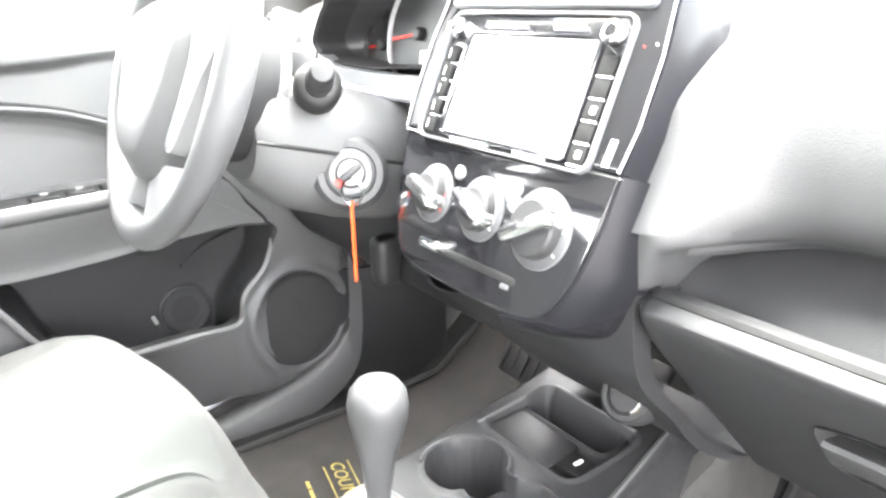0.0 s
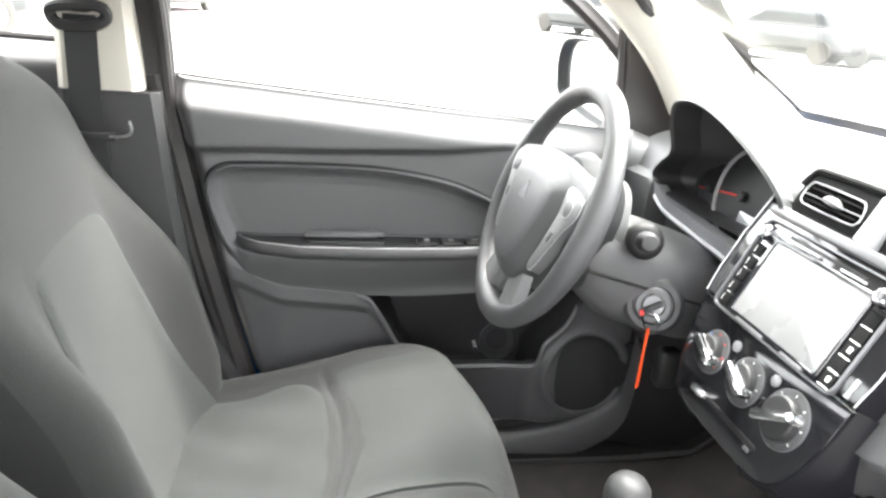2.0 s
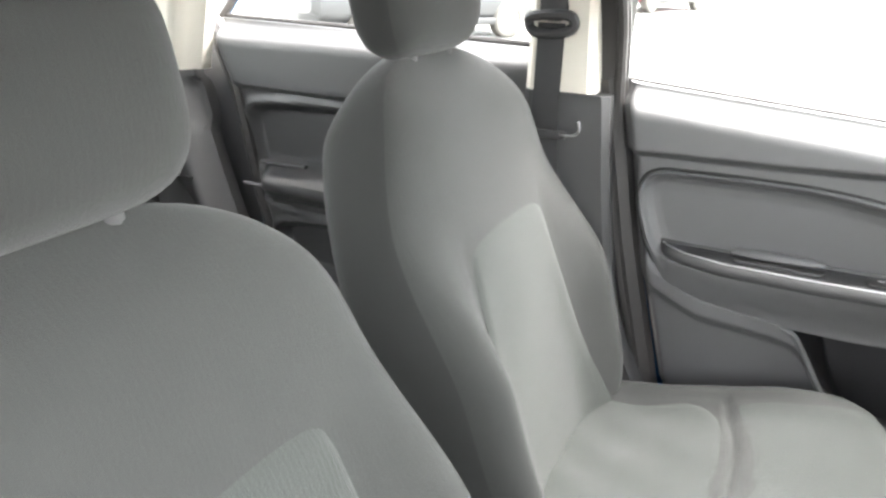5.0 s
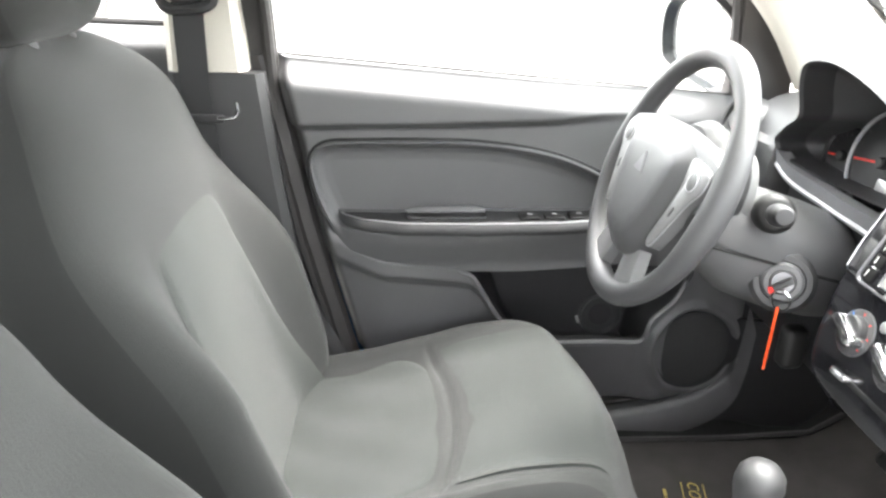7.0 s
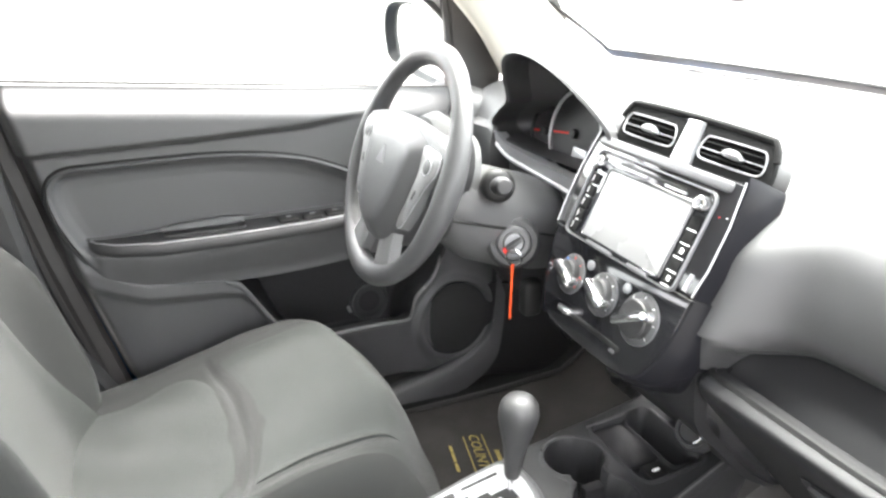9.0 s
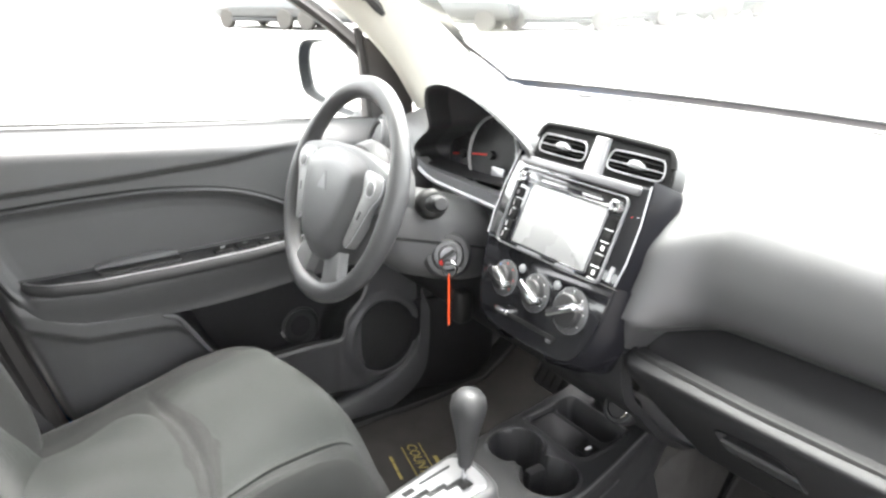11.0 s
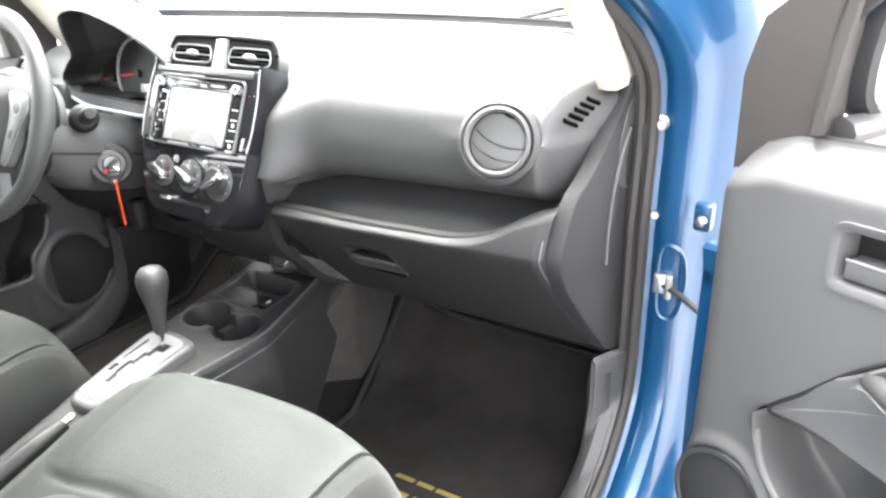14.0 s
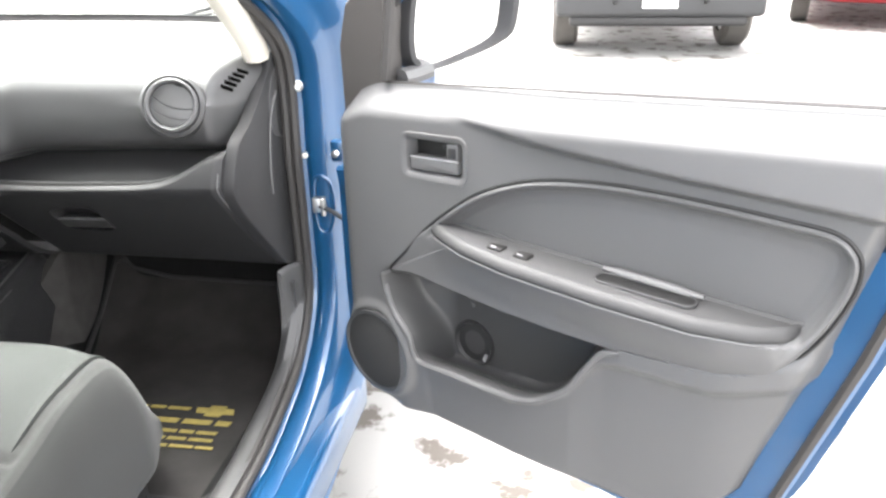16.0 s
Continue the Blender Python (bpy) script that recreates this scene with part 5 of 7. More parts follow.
    # release handle in a recess with a broad rounded lip
    hm = Matrix(((1, 0, 0, 0.310), (0, 0, s, s * 0.000), (0.06, 1, 0, 0.868), (0, 0, 0, 1)))
    oo = rrect(0.142, 0.084, 0.020, 6)
    lv = lambda q, h: np.column_stack([q, np.full(len(q), h)])
    bowl = [lv(oo, -0.003), lv(inset(oo, 0.002), 0.0020), lv(inset(oo, 0.006), 0.0022), lv(inset(oo, 0.012), -0.001), lv(inset(oo, 0.0155), -0.010), lv(inset(oo, 0.017), -0.030)]
    part("handle_bezel", xf(loft(bowl, caps=False), hm), M_TRIM, base, "dark grey handle surround")
    part("handle_well", xf(plate(inset(oo, 0.013), -0.034, -0.028, 0.001), hm), M_DEEP, base, "black handle recess")
    part("release_lever", xf(plate(rrect(0.100, 0.022, 0.004, cy=-0.0125), -0.026, -0.002, 0.003), hm), M_TRIM, base, "satin dark release lever")
    part("lever_edge", xf(box(-0.050, 0.050, -0.0025, 0.0, -0.004, -0.0005, 0.001), hm), M_SATIN, base, "bright upper edge of the lever")
    lock = part("lock_tab", xf(plate(rrect(0.024, 0.030, 0.003, cx=0.037, cy=0.012), -0.026, -0.003, 0.003), hm), M_TRIM, base, "lock button")
    part("lock_mark", xf(box(0.029, 0.045, 0.003, 0.020, -0.004, -0.0022, 0.001), hm), M_INSERT, lock, "dark lock face")
    part("lock_pin", xf(lathe([(0.004, -0.03), (0.004, -0.012), (0.002, -0.010)], 10, pose(0.015, 0.018, 0)), hm), M_INSERT, base, "small dark knob in the recess")
    # speaker grille
    a = np.linspace(0, 2 * np.pi, 48, endpoint=False)
    sm = Matrix(((1, 0, 0, 0.168), (0, 0, s, s * 0.006), (0, 1, 0, 0.457), (0, 0, 0, 1)))
    part("speaker_grille", xf(plate(np.stack([0.078 * np.cos(a), 0.083 * np.sin(a)], 1), -0.01, 0.006, 0.003), sm), M_GRILLE, base, "fine black speaker grille")
    # driver side ring is darker: the low door's shade is in its colour
    part("speaker_ring", xf(ringplate(np.stack([0.080 * np.cos(a), 0.085 * np.sin(a)], 1), np.stack([0.077 * np.cos(a), 0.082 * np.sin(a)], 1), -0.02, 0.010, 0.005), sm), M_PAD if s < 0 else M_LID, base, "dark grey speaker surround")
    # paper label in the pocket
    part("label", xf(box(-0.003, 0.003, -0.001, 0.001, -0.008, 0.008, 0), pose(0.395, s * -0.030, 0.505, 0, 20, 0)), M_SPOKE, base, "small pale label")
    # mirror outside
    mo = curve([(-0.005, 0.0), (0.002, 0.080), (0.025, 0.106), (0.12, 0.128), (0.20, 0.126), (0.225, 0.095), (0.222, 0.040), (0.20, 0.006), (0.10, -0.022), (0.025, -0.030)], 40, True)
    # across: out of the door; up: z. The glass looks to the rear.
    def ringm(scale, du, slim=1.0, tilt=-0.40 if s < 0 else -0.28):
        c = np.array((0.10, 0.05))
        q = c + (mo - c) * np.array((scale * (slim if s < 0 else 1.0), scale))
        return np.stack([(0.158 if s > 0 else 0.205) + du - tilt * (q[:, 0] - 0.1), -s * (0.085 + q[:, 0]), (0.988 if s > 0 else 1.015) + q[:, 1]], 1)
    mir = part("mirror_housing", loft([ringm(0.55, -0.11, 0.85), ringm(0.9, -0.085, 0.85), ringm(1.06, -0.04, 0.86), ringm(1.09, 0.010, 0.87), ringm(1.06, 0.026, 0.86), ringm(1.02, 0.026, 0.80), ringm(0.98, 0.010, 0.75), ringm(0.97, 0.004, 0.74)]), M_DARK, base, "dark mirror housing")
    part("mirror_glass", loft([ringm(0.97, 0.004, 0.74), ringm(0.965, 0.0075, 0.74)]), M_MIRROR, mir, "mirror glass")
    part("mirror_foot", tube(np.array([(0.185, -s * 0.072, 0.972), (0.19, -s * 0.10, 0.974), (0.20, -s * 0.13, 0.980)]) - np.array((0.04 if s > 0 else 0, 0, 0.02 if s > 0 else 0)), [0.020, 0.021, 0.020], 8, flat=0.8), M_TRIM, mir)
    return base


def rear_trim(u, z):
    w = 0.0 * u
    crease = 0.945 + 0.0 * u
    w += 0.020 * ss(-0.010, 0.004, z - crease)
    w -= 0.05 * ss(0.05, 0, 1.078 - z) ** 1.6
    ov = curve([(0.02, 0.68), (0.02, 0.86), (0.10, 0.902), (0.35, 0.915), (0.60, 0.910), (0.672, 0.890), (0.676, 0.82), (0.655, 0.74), (0.64, 0.69), (0.50, 0.672), (0.2, 0.67)], 60, True)
    d = outside(ov, u, z)
    w += 0.007 * np.exp(-((d - 0.008) / 0.008) ** 2) - 0.03 * (1 - ss(-0.02, 0.002, d))
    inside = 1 - ss(-0.01, 0.0, d)
    w += inside * 0.085 * (1 - ss(0.745, 0.790, z)) * ss(0.66, 0.735, z) * (1 - ss(0.60, 0.67, u))
    p = outside(curve([(0.18, 0.62), (0.16, 0.54), (0.3, 0.52), (0.52, 0.52), (0.60, 0.56), (0.60, 0.63), (0.4, 0.645)], 40, True), u, z)
    w += 0.008 * np.exp(-((p - 0.008) / 0.008) ** 2) - 0.035 * (1 - ss(-0.018, 0.002, p))
    return w


def rear_door(name, m, s):
    base = thing(name, "closed rear door with dark grey trim", "car door", m, "rear doors")
    bs, as_ = np.linspace(0, 1, 110), np.linspace(0, 1, 120)
    u1 = np.interp(0.40 + 0.68 * bs, [0.40, 0.526, 0.70, 0.93, 1.085], [0.54, 0.612, 0.66, 0.705, 0.775])
    u = u1[:, None] * as_[None, :]
    z = 0.40 + (0.678 + 0.015 * as_[None, :] - 0.01) * bs[:, None]
    w = rear_trim(u, z) - 0.03 * (1 - ss(0, 0.02, (1 - as_)[None, :] * 0.7 + 0 * z)) ** 2
    part("trim_panel", sheet(np.stack([u, s * w, z], -1), (0, -s * 0.02, 0)), M_PAD, base, "dark grey plastic door trim")
    part("door_shell", box(-0.02, 0.62, min(-s * 0.13, -s * 0.075), max(-s * 0.13, -s * 0.075), 0.30, 1.05, 0.015, 2), M_BLUE, base, "blue painted door shell")
    sz = 0.40 + 0.68 * bs
    part("door_seal", tube(np.stack([u1 + 0.012, np.full(110, -s * 0.02), sz], 1), 0.016, 8), M_RUBBER, base, "black rubber seal round the door")
    bu = np.linspace(0.0, 0.78, 14)
    part("belt_strip", tube(np.stack([bu, np.full(14, -s * 0.052), 1.072 + 0.018 * bu], 1), 0.006, 6), M_RUBBER, base, "black window sill strip")
    fr = curve([(0.0, -0.07, 1.07), (0.02, -0.13, 1.33), (0.3, -0.14, 1.345), (0.55, -0.14, 1.315), (0.70, -0.10, 1.20), (0.78, -0.06, 1.085)], 30)
    part("window_surround", tube(np.stack([fr[:, 0], s * fr[:, 1], fr[:, 2]], 1), 0.014, 8), M_BLUE, base, "blue painted window frame")
    part("window_seal", tube(np.stack([fr[:, 0] + 0.012 * (0.4 - fr[:, 0]), s * (fr[:, 1] + 0.012), fr[:, 2] - 0.004], 1), 0.010, 6), M_RUBBER, base, "black rubber window channel")
    gl = np.array([[(uu, -s * (0.055 + 0.22 * max(0, zz - 1.05)), zz) for uu in np.linspace(0.02, 0.72, 8)] for zz in np.linspace(1.07, 1.32, 5)])
    part("window_glass", sheet(gl, (0, -s * 0.004, 0)), M_GLASS, base, "clear rear side window")
    gu = np.linspace(0.50, 0.62, 10)
    part("pull_grip", tube(np.stack([gu, np.full(10, s * 0.030), 0.788 - 0.02 * (gu - 0.5)], 1), 0.007, 8, flat=0.7), M_DARK, base, "dark pull grip")
    eu = np.linspace(0.02, 0.66, 20)
    part("arm_edge", tube(np.stack([eu, np.full(20, s * 0.050), 0.736 + 0.0 * eu], 1), 0.0035, 6), M_EDGE, base, "dull bright armrest edge")
    return base


driver_door = door("front_door", pose(-0.655, 0.478, 0, 0, 0, -90), 1, "closed driver door with dark grey plastic trim")
for ob in driver_door.children_recursive:
    if ob.name.split(".")[0] in ("mirror_housing", "mirror_glass", "mirror_foot"):
        continue
    whole = ob.name.split(".")[0] in ("speaker_grille", "speaker_ring", "cup_well", "label")
    for v in ob.data.vertices:
        q = 1.0 if whole else float((1 - ss(0.30, 0.62, v.co.x)) * ss(0.08, 0.15, v.co.x) * (1 - ss(0.62, 0.74, v.co.z)))
        v.co.x += 0.022 * q
        v.co.z += 0.012 * q * (1.0 if whole else float(ss(0.34, 0.42, v.co.z)))
door("front_door", pose(0.735, 0.381, 0, 0, 0, -28.38), -1, "open blue passenger door with dark grey plastic trim")
seal_z = np.linspace(0.36, 1.03, 24)
seal_u = front_edges((seal_z - 0.33) / 0.68)[1] + 0.016
mesh_thing("door_gap_seal", tube(np.column_stack([np.full(24, -0.682), 0.478 - seal_u - 0.004, seal_z]), 0.025, 8), M_RUBBER, "black rubber seal between driver door and centre pillar", "door seal", "structure")
rear_door("rear_door", pose(-0.66, -0.664, 0, 0, 0, -90), 1)
rear_door("rear_door", pose(0.66, -0.664, 0, 0, 0, -90), -1)


def hinge_hardware():
    for z, y in ((0.929, 0.476), (0.791, 0.478)):
        b = thing("hinge_bolt", "zinc plated hinge bolt on the blue pillar", "bolt", pose(0.6955, y, z, 90, 0, 20), "hinge bolts")
        part("washer", lathe([(0.011, 0.0), (0.011, 0.003), (0.009, 0.004)], 20), M_STEEL, b)
        part("hex_head", lathe([(0.0075, 0.003), (0.0075, 0.012), (0.006, 0.014), (0, 0.0145)], 6), M_STEEL, b)
    c = thing("door_check_strap", "steel check strap between pillar and open door", "door check")
    part("bracket", xf(box(-0.014, 0.014, -0.010, 0.010, -0.016, 0.016, 0.003), pose(0.724, 0.458, 0.690, 0, 0, 12)), M_STEEL, c, "zinc bracket")
    part("arm", tube([(0.724, 0.455, 0.688), (0.76, 0.436, 0.683), (0.83, 0.38, 0.676)], 0.0065, 8, flat=0.6), M_DARK, c, "dark strap arm")
    part("pin", lathe([(0.005, -0.016), (0.005, 0.020), (0.003, 0.022)], 10, pose(0.735, 0.447, 0.686)), M_STEEL, c)
    h = thing("hinge_leaf", "blue painted hinge between pillar and open door", "hinge")
    part("leaf", box(0.760, 0.786, 0.446, 0.470, 0.785, 0.828, 0.006), M_BLUE, h)
    part("bolt", lathe([(0.008, 0), (0.008, 0.008), (0.004, 0.01)], 6, pose(0.774, 0.440, 0.806, 90)), M_STEEL, h)
    rel = curve([(0.716, 0.460, 0.735), (0.732, 0.460, 0.750), (0.748, 0.462, 0.735), (0.753, 0.466, 0.69), (0.746, 0.462, 0.640), (0.730, 0.459, 0.628), (0.716, 0.459, 0.650)], 26, True)
    mesh_thing("check_strap_boss", tube(rel, 0.0045, 8, True), M_BLUE, "raised blue boss round the door check", "car body", "structure")


hinge_hardware()


# ---- seats ----
def webbing(path, width, across, mat=M_BELT, thick=0.0016):
    p = np.asarray(path, float)
    w = np.asarray(across, float)
    w = w / np.linalg.norm(w) * width / 2
    g = np.array([[q - w, q - w * 0.33, q + w * 0.33, q + w] for q in p])
    t = np.cross(p[-1] - p[0], w)
    t = t / np.linalg.norm(t) * thick
    return sheet(g, t)


def seat(name, m, label, lean=16.5, up=0.0, tall=1.0, crown=0.0, group="front seats"):
    """Bucket seat; local origin on the floor line, x across, y ahead."""
    base = thing(name, label, "car seat", m, group)
    n = 96
    ang = np.linspace(0, 2 * np.pi, n, endpoint=False)
    sq = lambda v, e: np.sign(v) * np.abs(v) ** e
    def two_tone(name, rings, front, label_front, label_side, m_front, m_side, a0):
        """One padded body: its face in one tone, sides and back in a darker one for shade."""
        m_ = len(rings)
        v = np.concatenate([np.asarray(r, float) for r in rings])
        ff, fs = [], []
        for i_ in range(m_ - 1):
            for j_ in range(n):
                k_ = (j_ + 1) % n
                mid = (ang[j_] + np.pi / n) % (2 * np.pi)
                (ff if a0 < mid < np.pi - a0 else fs).append((i_ * n + j_, i_ * n + k_, (i_ + 1) * n + k_, (i_ + 1) * n + j_))
        fs += [tuple(range(n))[::-1], tuple(range((m_ - 1) * n, m_ * n))]
        body = part(name, (v, fs), m_side, base, label_side, fix=False)
        used = sorted({q for f in ff for q in f})
        idx = {q: i_ for i_, q in enumerate(used)}
        part(front, (v[used], [tuple(idx[q] for q in f) for f in ff]), m_front, body, label_front, fix=False)
        return body
    # cushion: sections from the rear to the front
    secs = []
    ys = np.concatenate([np.linspace(-0.56, -0.275, 14), np.linspace(-0.265, -0.180, 36), np.linspace(-0.168, -0.02, 10), np.linspace(-0.01, 0.092, 20)])
    def cush_top(x, y):
        """Height of the upper face."""
        a = np.abs(x) / 0.25
        z = 0.472 + up + 0.096 * ss(-0.50, -0.05, y) + 0.0 * x
        z = z + 0.038 * np.exp(-((a - 0.88) / 0.17) ** 2) * (1 - 0.5 * ss(-0.06, 0.06, y)) - 0.008 * np.exp(-(a / 0.5) ** 2)
        z = z - 0.008 * np.exp(-((y + 0.215 + 0.03 * (x / 0.19) ** 2) / 0.0075) ** 2) * (np.abs(x) < 0.185)
        z = z - 0.004 * np.exp(-((np.abs(x) - 0.192 - 0.02 * ss(-0.2, 0.0, y)) / 0.008) ** 2) * (1 - ss(0.0, 0.05, y))
        z = z + 0.0022 * np.sin(23 * x + 31 * y) * np.sin(17 * y - 9 * x + 1.3) + 0.0016 * np.sin(58 * x - 37 * y + 0.6) * ss(-0.2, -0.42, y)
        return z - 0.19 * ss(-0.040, 0.104, y) ** 2.6
    bow = lambda x, y: y - 0.075 * np.abs(x / 0.25) ** 2.2 * ss(-0.30, 0.08, y)
    for y in ys:
        t = float(ss(0.0, 0.094, y))
        wd = 0.254 - 0.03 * t**2 - 0.02 * float(ss(-0.45, -0.56, y))
        ring = []
        for a in ang:
            cx, cz = math.cos(a), math.sin(a)
            x = wd * float(sq(cx, 0.55))
            if cz >= 0:
                zt = float(cush_top(np.array(x), np.array(y)))
                z = 0.42 + (zt - 0.42) * abs(cz) ** 0.36
            else:
                z = 0.42 - 0.07 * (1 - 0.3 * t) * abs(cz) ** 0.5
            ring.append((x, float(bow(x, y)), z))
        secs.append(ring)
    two_tone("cushion", secs, "cushion_cover", "grey cloth upper cover", "grey cloth cushion sides, form shade in their darker tone", M_CLOTH, M_CLOTH_SHADE, 0.72)
    # lighter woven field behind the cross seam
    xs = np.linspace(-1, 1, 40)
    g = []
    for v in 1 - np.linspace(1, 0, 60) ** 1.6:
        row = []
        for u in xs:
            x = 0.176 * u
            y = -0.52 + (0.300 - 0.03 * (x / 0.19) ** 2 - 0.03 * abs(u) ** 8) * v
            row.append((x, float(bow(x, y)), float(cush_top(np.array(x), np.array(y))) + 0.0022 - 0.008 * abs(u) ** 14 - 0.010 * v**24))
        g.append(row)
    part("cushion_insert", sheet(np.array(g), (0, 0, -0.012)), M_CLOTH_LIGHT, base, "grey woven centre of the cushion")
    g = []
    for v in np.linspace(0, 1, 60) ** 1.6:
        row = []
        for u in xs:
            x = (0.174 + 0.010 * v) * u
            y = -0.2115 - 0.03 * (x / 0.19) ** 2 * (1 - v) + 0.268 * v - 0.03 * abs(u) ** 8 * v
            row.append((x, float(bow(x, y)), float(cush_top(np.array(x), np.array(y))) + 0.0014 - 0.005 * abs(u) ** 6 - 0.010 * (1 - v) ** 24 - 0.006 * v**8))
        g.append(row)
    part("front_insert", sheet(np.array(g), (0, 0, -0.012)), M_CLOTH_LIGHT, base, "grey woven front of the cushion")
    part("base_shroud", xf(box(-0.225, 0.225, -0.50, -0.05, 0.335, 0.40, 0.02, 3), pose(0, 0, 0)), M_DARK, base, "black plastic seat base")
    for x in (-0.19, 0.19):
        part("rail", box(x - 0.018, x + 0.018, -0.50, -0.02, 0.268, 0.345, 0.004), M_DARK, base, "black seat rail")
    # backrest in its own leaning plane: h along it, front towards +y
    t = radians(lean)
    def B(x, dpt, h):
        """dpt: towards the front, from the line of the front face; h: up along the back."""
        h = h * tall
        return (x, -0.462 + dpt * math.cos(t) - h * math.sin(t), 0.435 + h * math.cos(t) + dpt * math.sin(t))
    hs = [0, 0.06, 0.16, 0.30, 0.40, 0.50, 0.58, 0.635, 0.672, 0.696, 0.710]
    hw_ = curve([(h_, w_) for h_, w_ in zip(hs, [0.215, 0.240, 0.262, 0.272, 0.272, 0.262, 0.238, 0.202, 0.160, 0.110, 0.050])], 60)
    def half(h):
        return float(np.interp(h, hw_[:, 0], hw_[:, 1]))
    def face(x, h):
        a = abs(x) / max(half(h), 0.12)
        d = 0.100 * math.exp(-((a - 0.92) / 0.24) ** 2) * (1 - float(ss(0.26, 0.52, h))) * (0.6 + 0.4 * float(ss(-0.05, 0.12, h))) - 0.006 * math.exp(-(a / 0.5) ** 2)
        d -= 0.002 * math.exp(-((abs(x) - 0.150 - 0.03 * (1 - h / 0.42)) / 0.009) ** 2) * (h < 0.45)
        return d - 0.070 * float(ss(0.55, 0.73, h)) ** 2
    secs = []
    for h in np.concatenate([np.linspace(0.0, 0.52, 28), np.linspace(0.535, 0.710, 20)]):
        hw = half(h)
        th = 0.180 - 0.05 * float(ss(0.61, 0.71, h))
        ring = []
        for a in ang:
            c, s_ = math.cos(a), math.sin(a)
            x = hw * float(sq(c, 0.60))
            if s_ >= 0:
                f = face(x, h)
                d = -0.070 + (f + 0.070) * abs(s_) ** 0.42
            else:
                d = -0.070 - (th - 0.070) * abs(s_) ** 0.6
            ring.append(B(x, d, h))
        secs.append(ring)
    two_tone("backrest", secs, "backrest_cover", "grey cloth face of the backrest", "grey cloth sides and back, form shade in their darker tone", M_CLOTH, M_CLOTH_SHADE, 0.20)
    g = []
    for v in np.linspace(0, 1, 46):
        hw = 0.176 - 0.036 * v
        row = []
        for u in np.linspace(-1, 1, 34):
            h = 0.015 + (0.428 + crown) * v - 0.016 * abs(u) ** 3 * v
            row.append(B(hw * u, face(hw * u, h) + 0.0060 - 0.007 * abs(u) ** 18 - 0.007 * v**30, h))
        g.append(row)
    part("backrest_insert", sheet(np.array(g), (0, -0.012, 0)), M_CLOTH_LIGHT, base, "lighter grey woven centre of the backrest")
    # headrest on two posts
    hr = []
    for k in np.sin(np.linspace(-np.pi / 2, np.pi / 2, 26)):
        z = 0.800 + 0.100 * k
        q = max((1 - abs(k) ** 3.4) ** 0.5 if abs(k) < 1 else 0.0, 0.10)
        hr.append([B(0.140 * float(sq(math.cos(a), 0.66)) * q**0.42, -0.058 + 0.060 * float(sq(math.sin(a), 0.75)) * q + 0.010 * k, z) for a in ang])
    two_tone("headrest", hr, "headrest_cover", "grey cloth face of the headrest", "grey cloth headrest sides, form shade in their darker tone", M_CLOTH, M_CLOTH_SHADE, 0.35)
    for x in (-0.055, 0.055):
        part("post", tube([B(x, -0.072, 0.66), B(x, -0.074, 0.76)], 0.006, 10), M_CHROME, base, "chrome headrest post")
        part("post_guide", tube([B(x, -0.072, 0.692), B(x, -0.072, 0.716)], 0.014, 12), M_DARK, base, "black post guide")
    # recliner cover at the hip
    for s in (-1, 1):
        part("hinge_cover", xf(lathe([(0.055, 0), (0.053, 0.012), (0.04, 0.018), (0, 0.02)], 24), pose(s * 0.235, -0.475, 0.43, 0, 90 * s, 0)), M_DARK, base, "black plastic hinge cover")
    return base


driver_seat = seat("front_seat", pose(-0.355, 0, 0), "grey cloth driver seat with lighter woven centre")
part("cloth_tag", xf(webbing(curve([(0, 0, 0), (0.004, 0.012, 0.010), (0.006, 0.030, 0.006), (0.006, 0.045, -0.004)], 8), 0.022, (1, 0, 0.3)), pose(0.205, -0.440, 0.505, 0, 0, 180)), M_LABEL_CLOTH, driver_seat, "small pale cloth tag")
seat("front_seat", pose(0.305, 0.045, -0.02), "grey cloth passenger seat with lighter woven centre", lean=17.8, up=0.035, tall=0.95, crown=0.035)


def rear_bench():
    b = thing("rear_bench", "grey cloth rear bench seat", "car seat")
    n = 48
    ang = np.linspace(0, 2 * np.pi, n, endpoint=False)
    sq = lambda v, e: np.sign(v) * np.abs(v) ** e
    secs = []
    for x in np.linspace(-0.62, 0.62, 40):
        e = min(1, (0.625 - abs(x)) / 0.05) ** 0.4
        dip = 0.018 * math.cos(x * 9.5) * 0.5
        secs.append([(x, -1.20 + 0.27 * float(sq(math.cos(a), 0.55)) * (0.9 + 0.1 * e), 0.43 + (0.115 + dip) * e * float(sq(math.sin(a), 0.6))) for a in ang])
    part("cushion", loft(secs), M_CLOTH, b, "grey cloth bench cushion")
    secs = []
    for x in np.linspace(-0.60, 0.60, 40):
        e = min(1, (0.605 - abs(x)) / 0.05) ** 0.4
        ring = []
        for a in ang:
            d, h = 0.07 * float(sq(math.sin(a), 0.7)) * e, 0.30 * float(sq(math.cos(a), 0.5)) * (0.94 + 0.06 * e)
            ring.append((x, -1.63 - h * 0.36 + d, 0.73 + h * 0.93))
        secs.append(ring)
    part("backrest", loft(secs), M_CLOTH, b, "grey cloth bench backrest")


rear_bench()


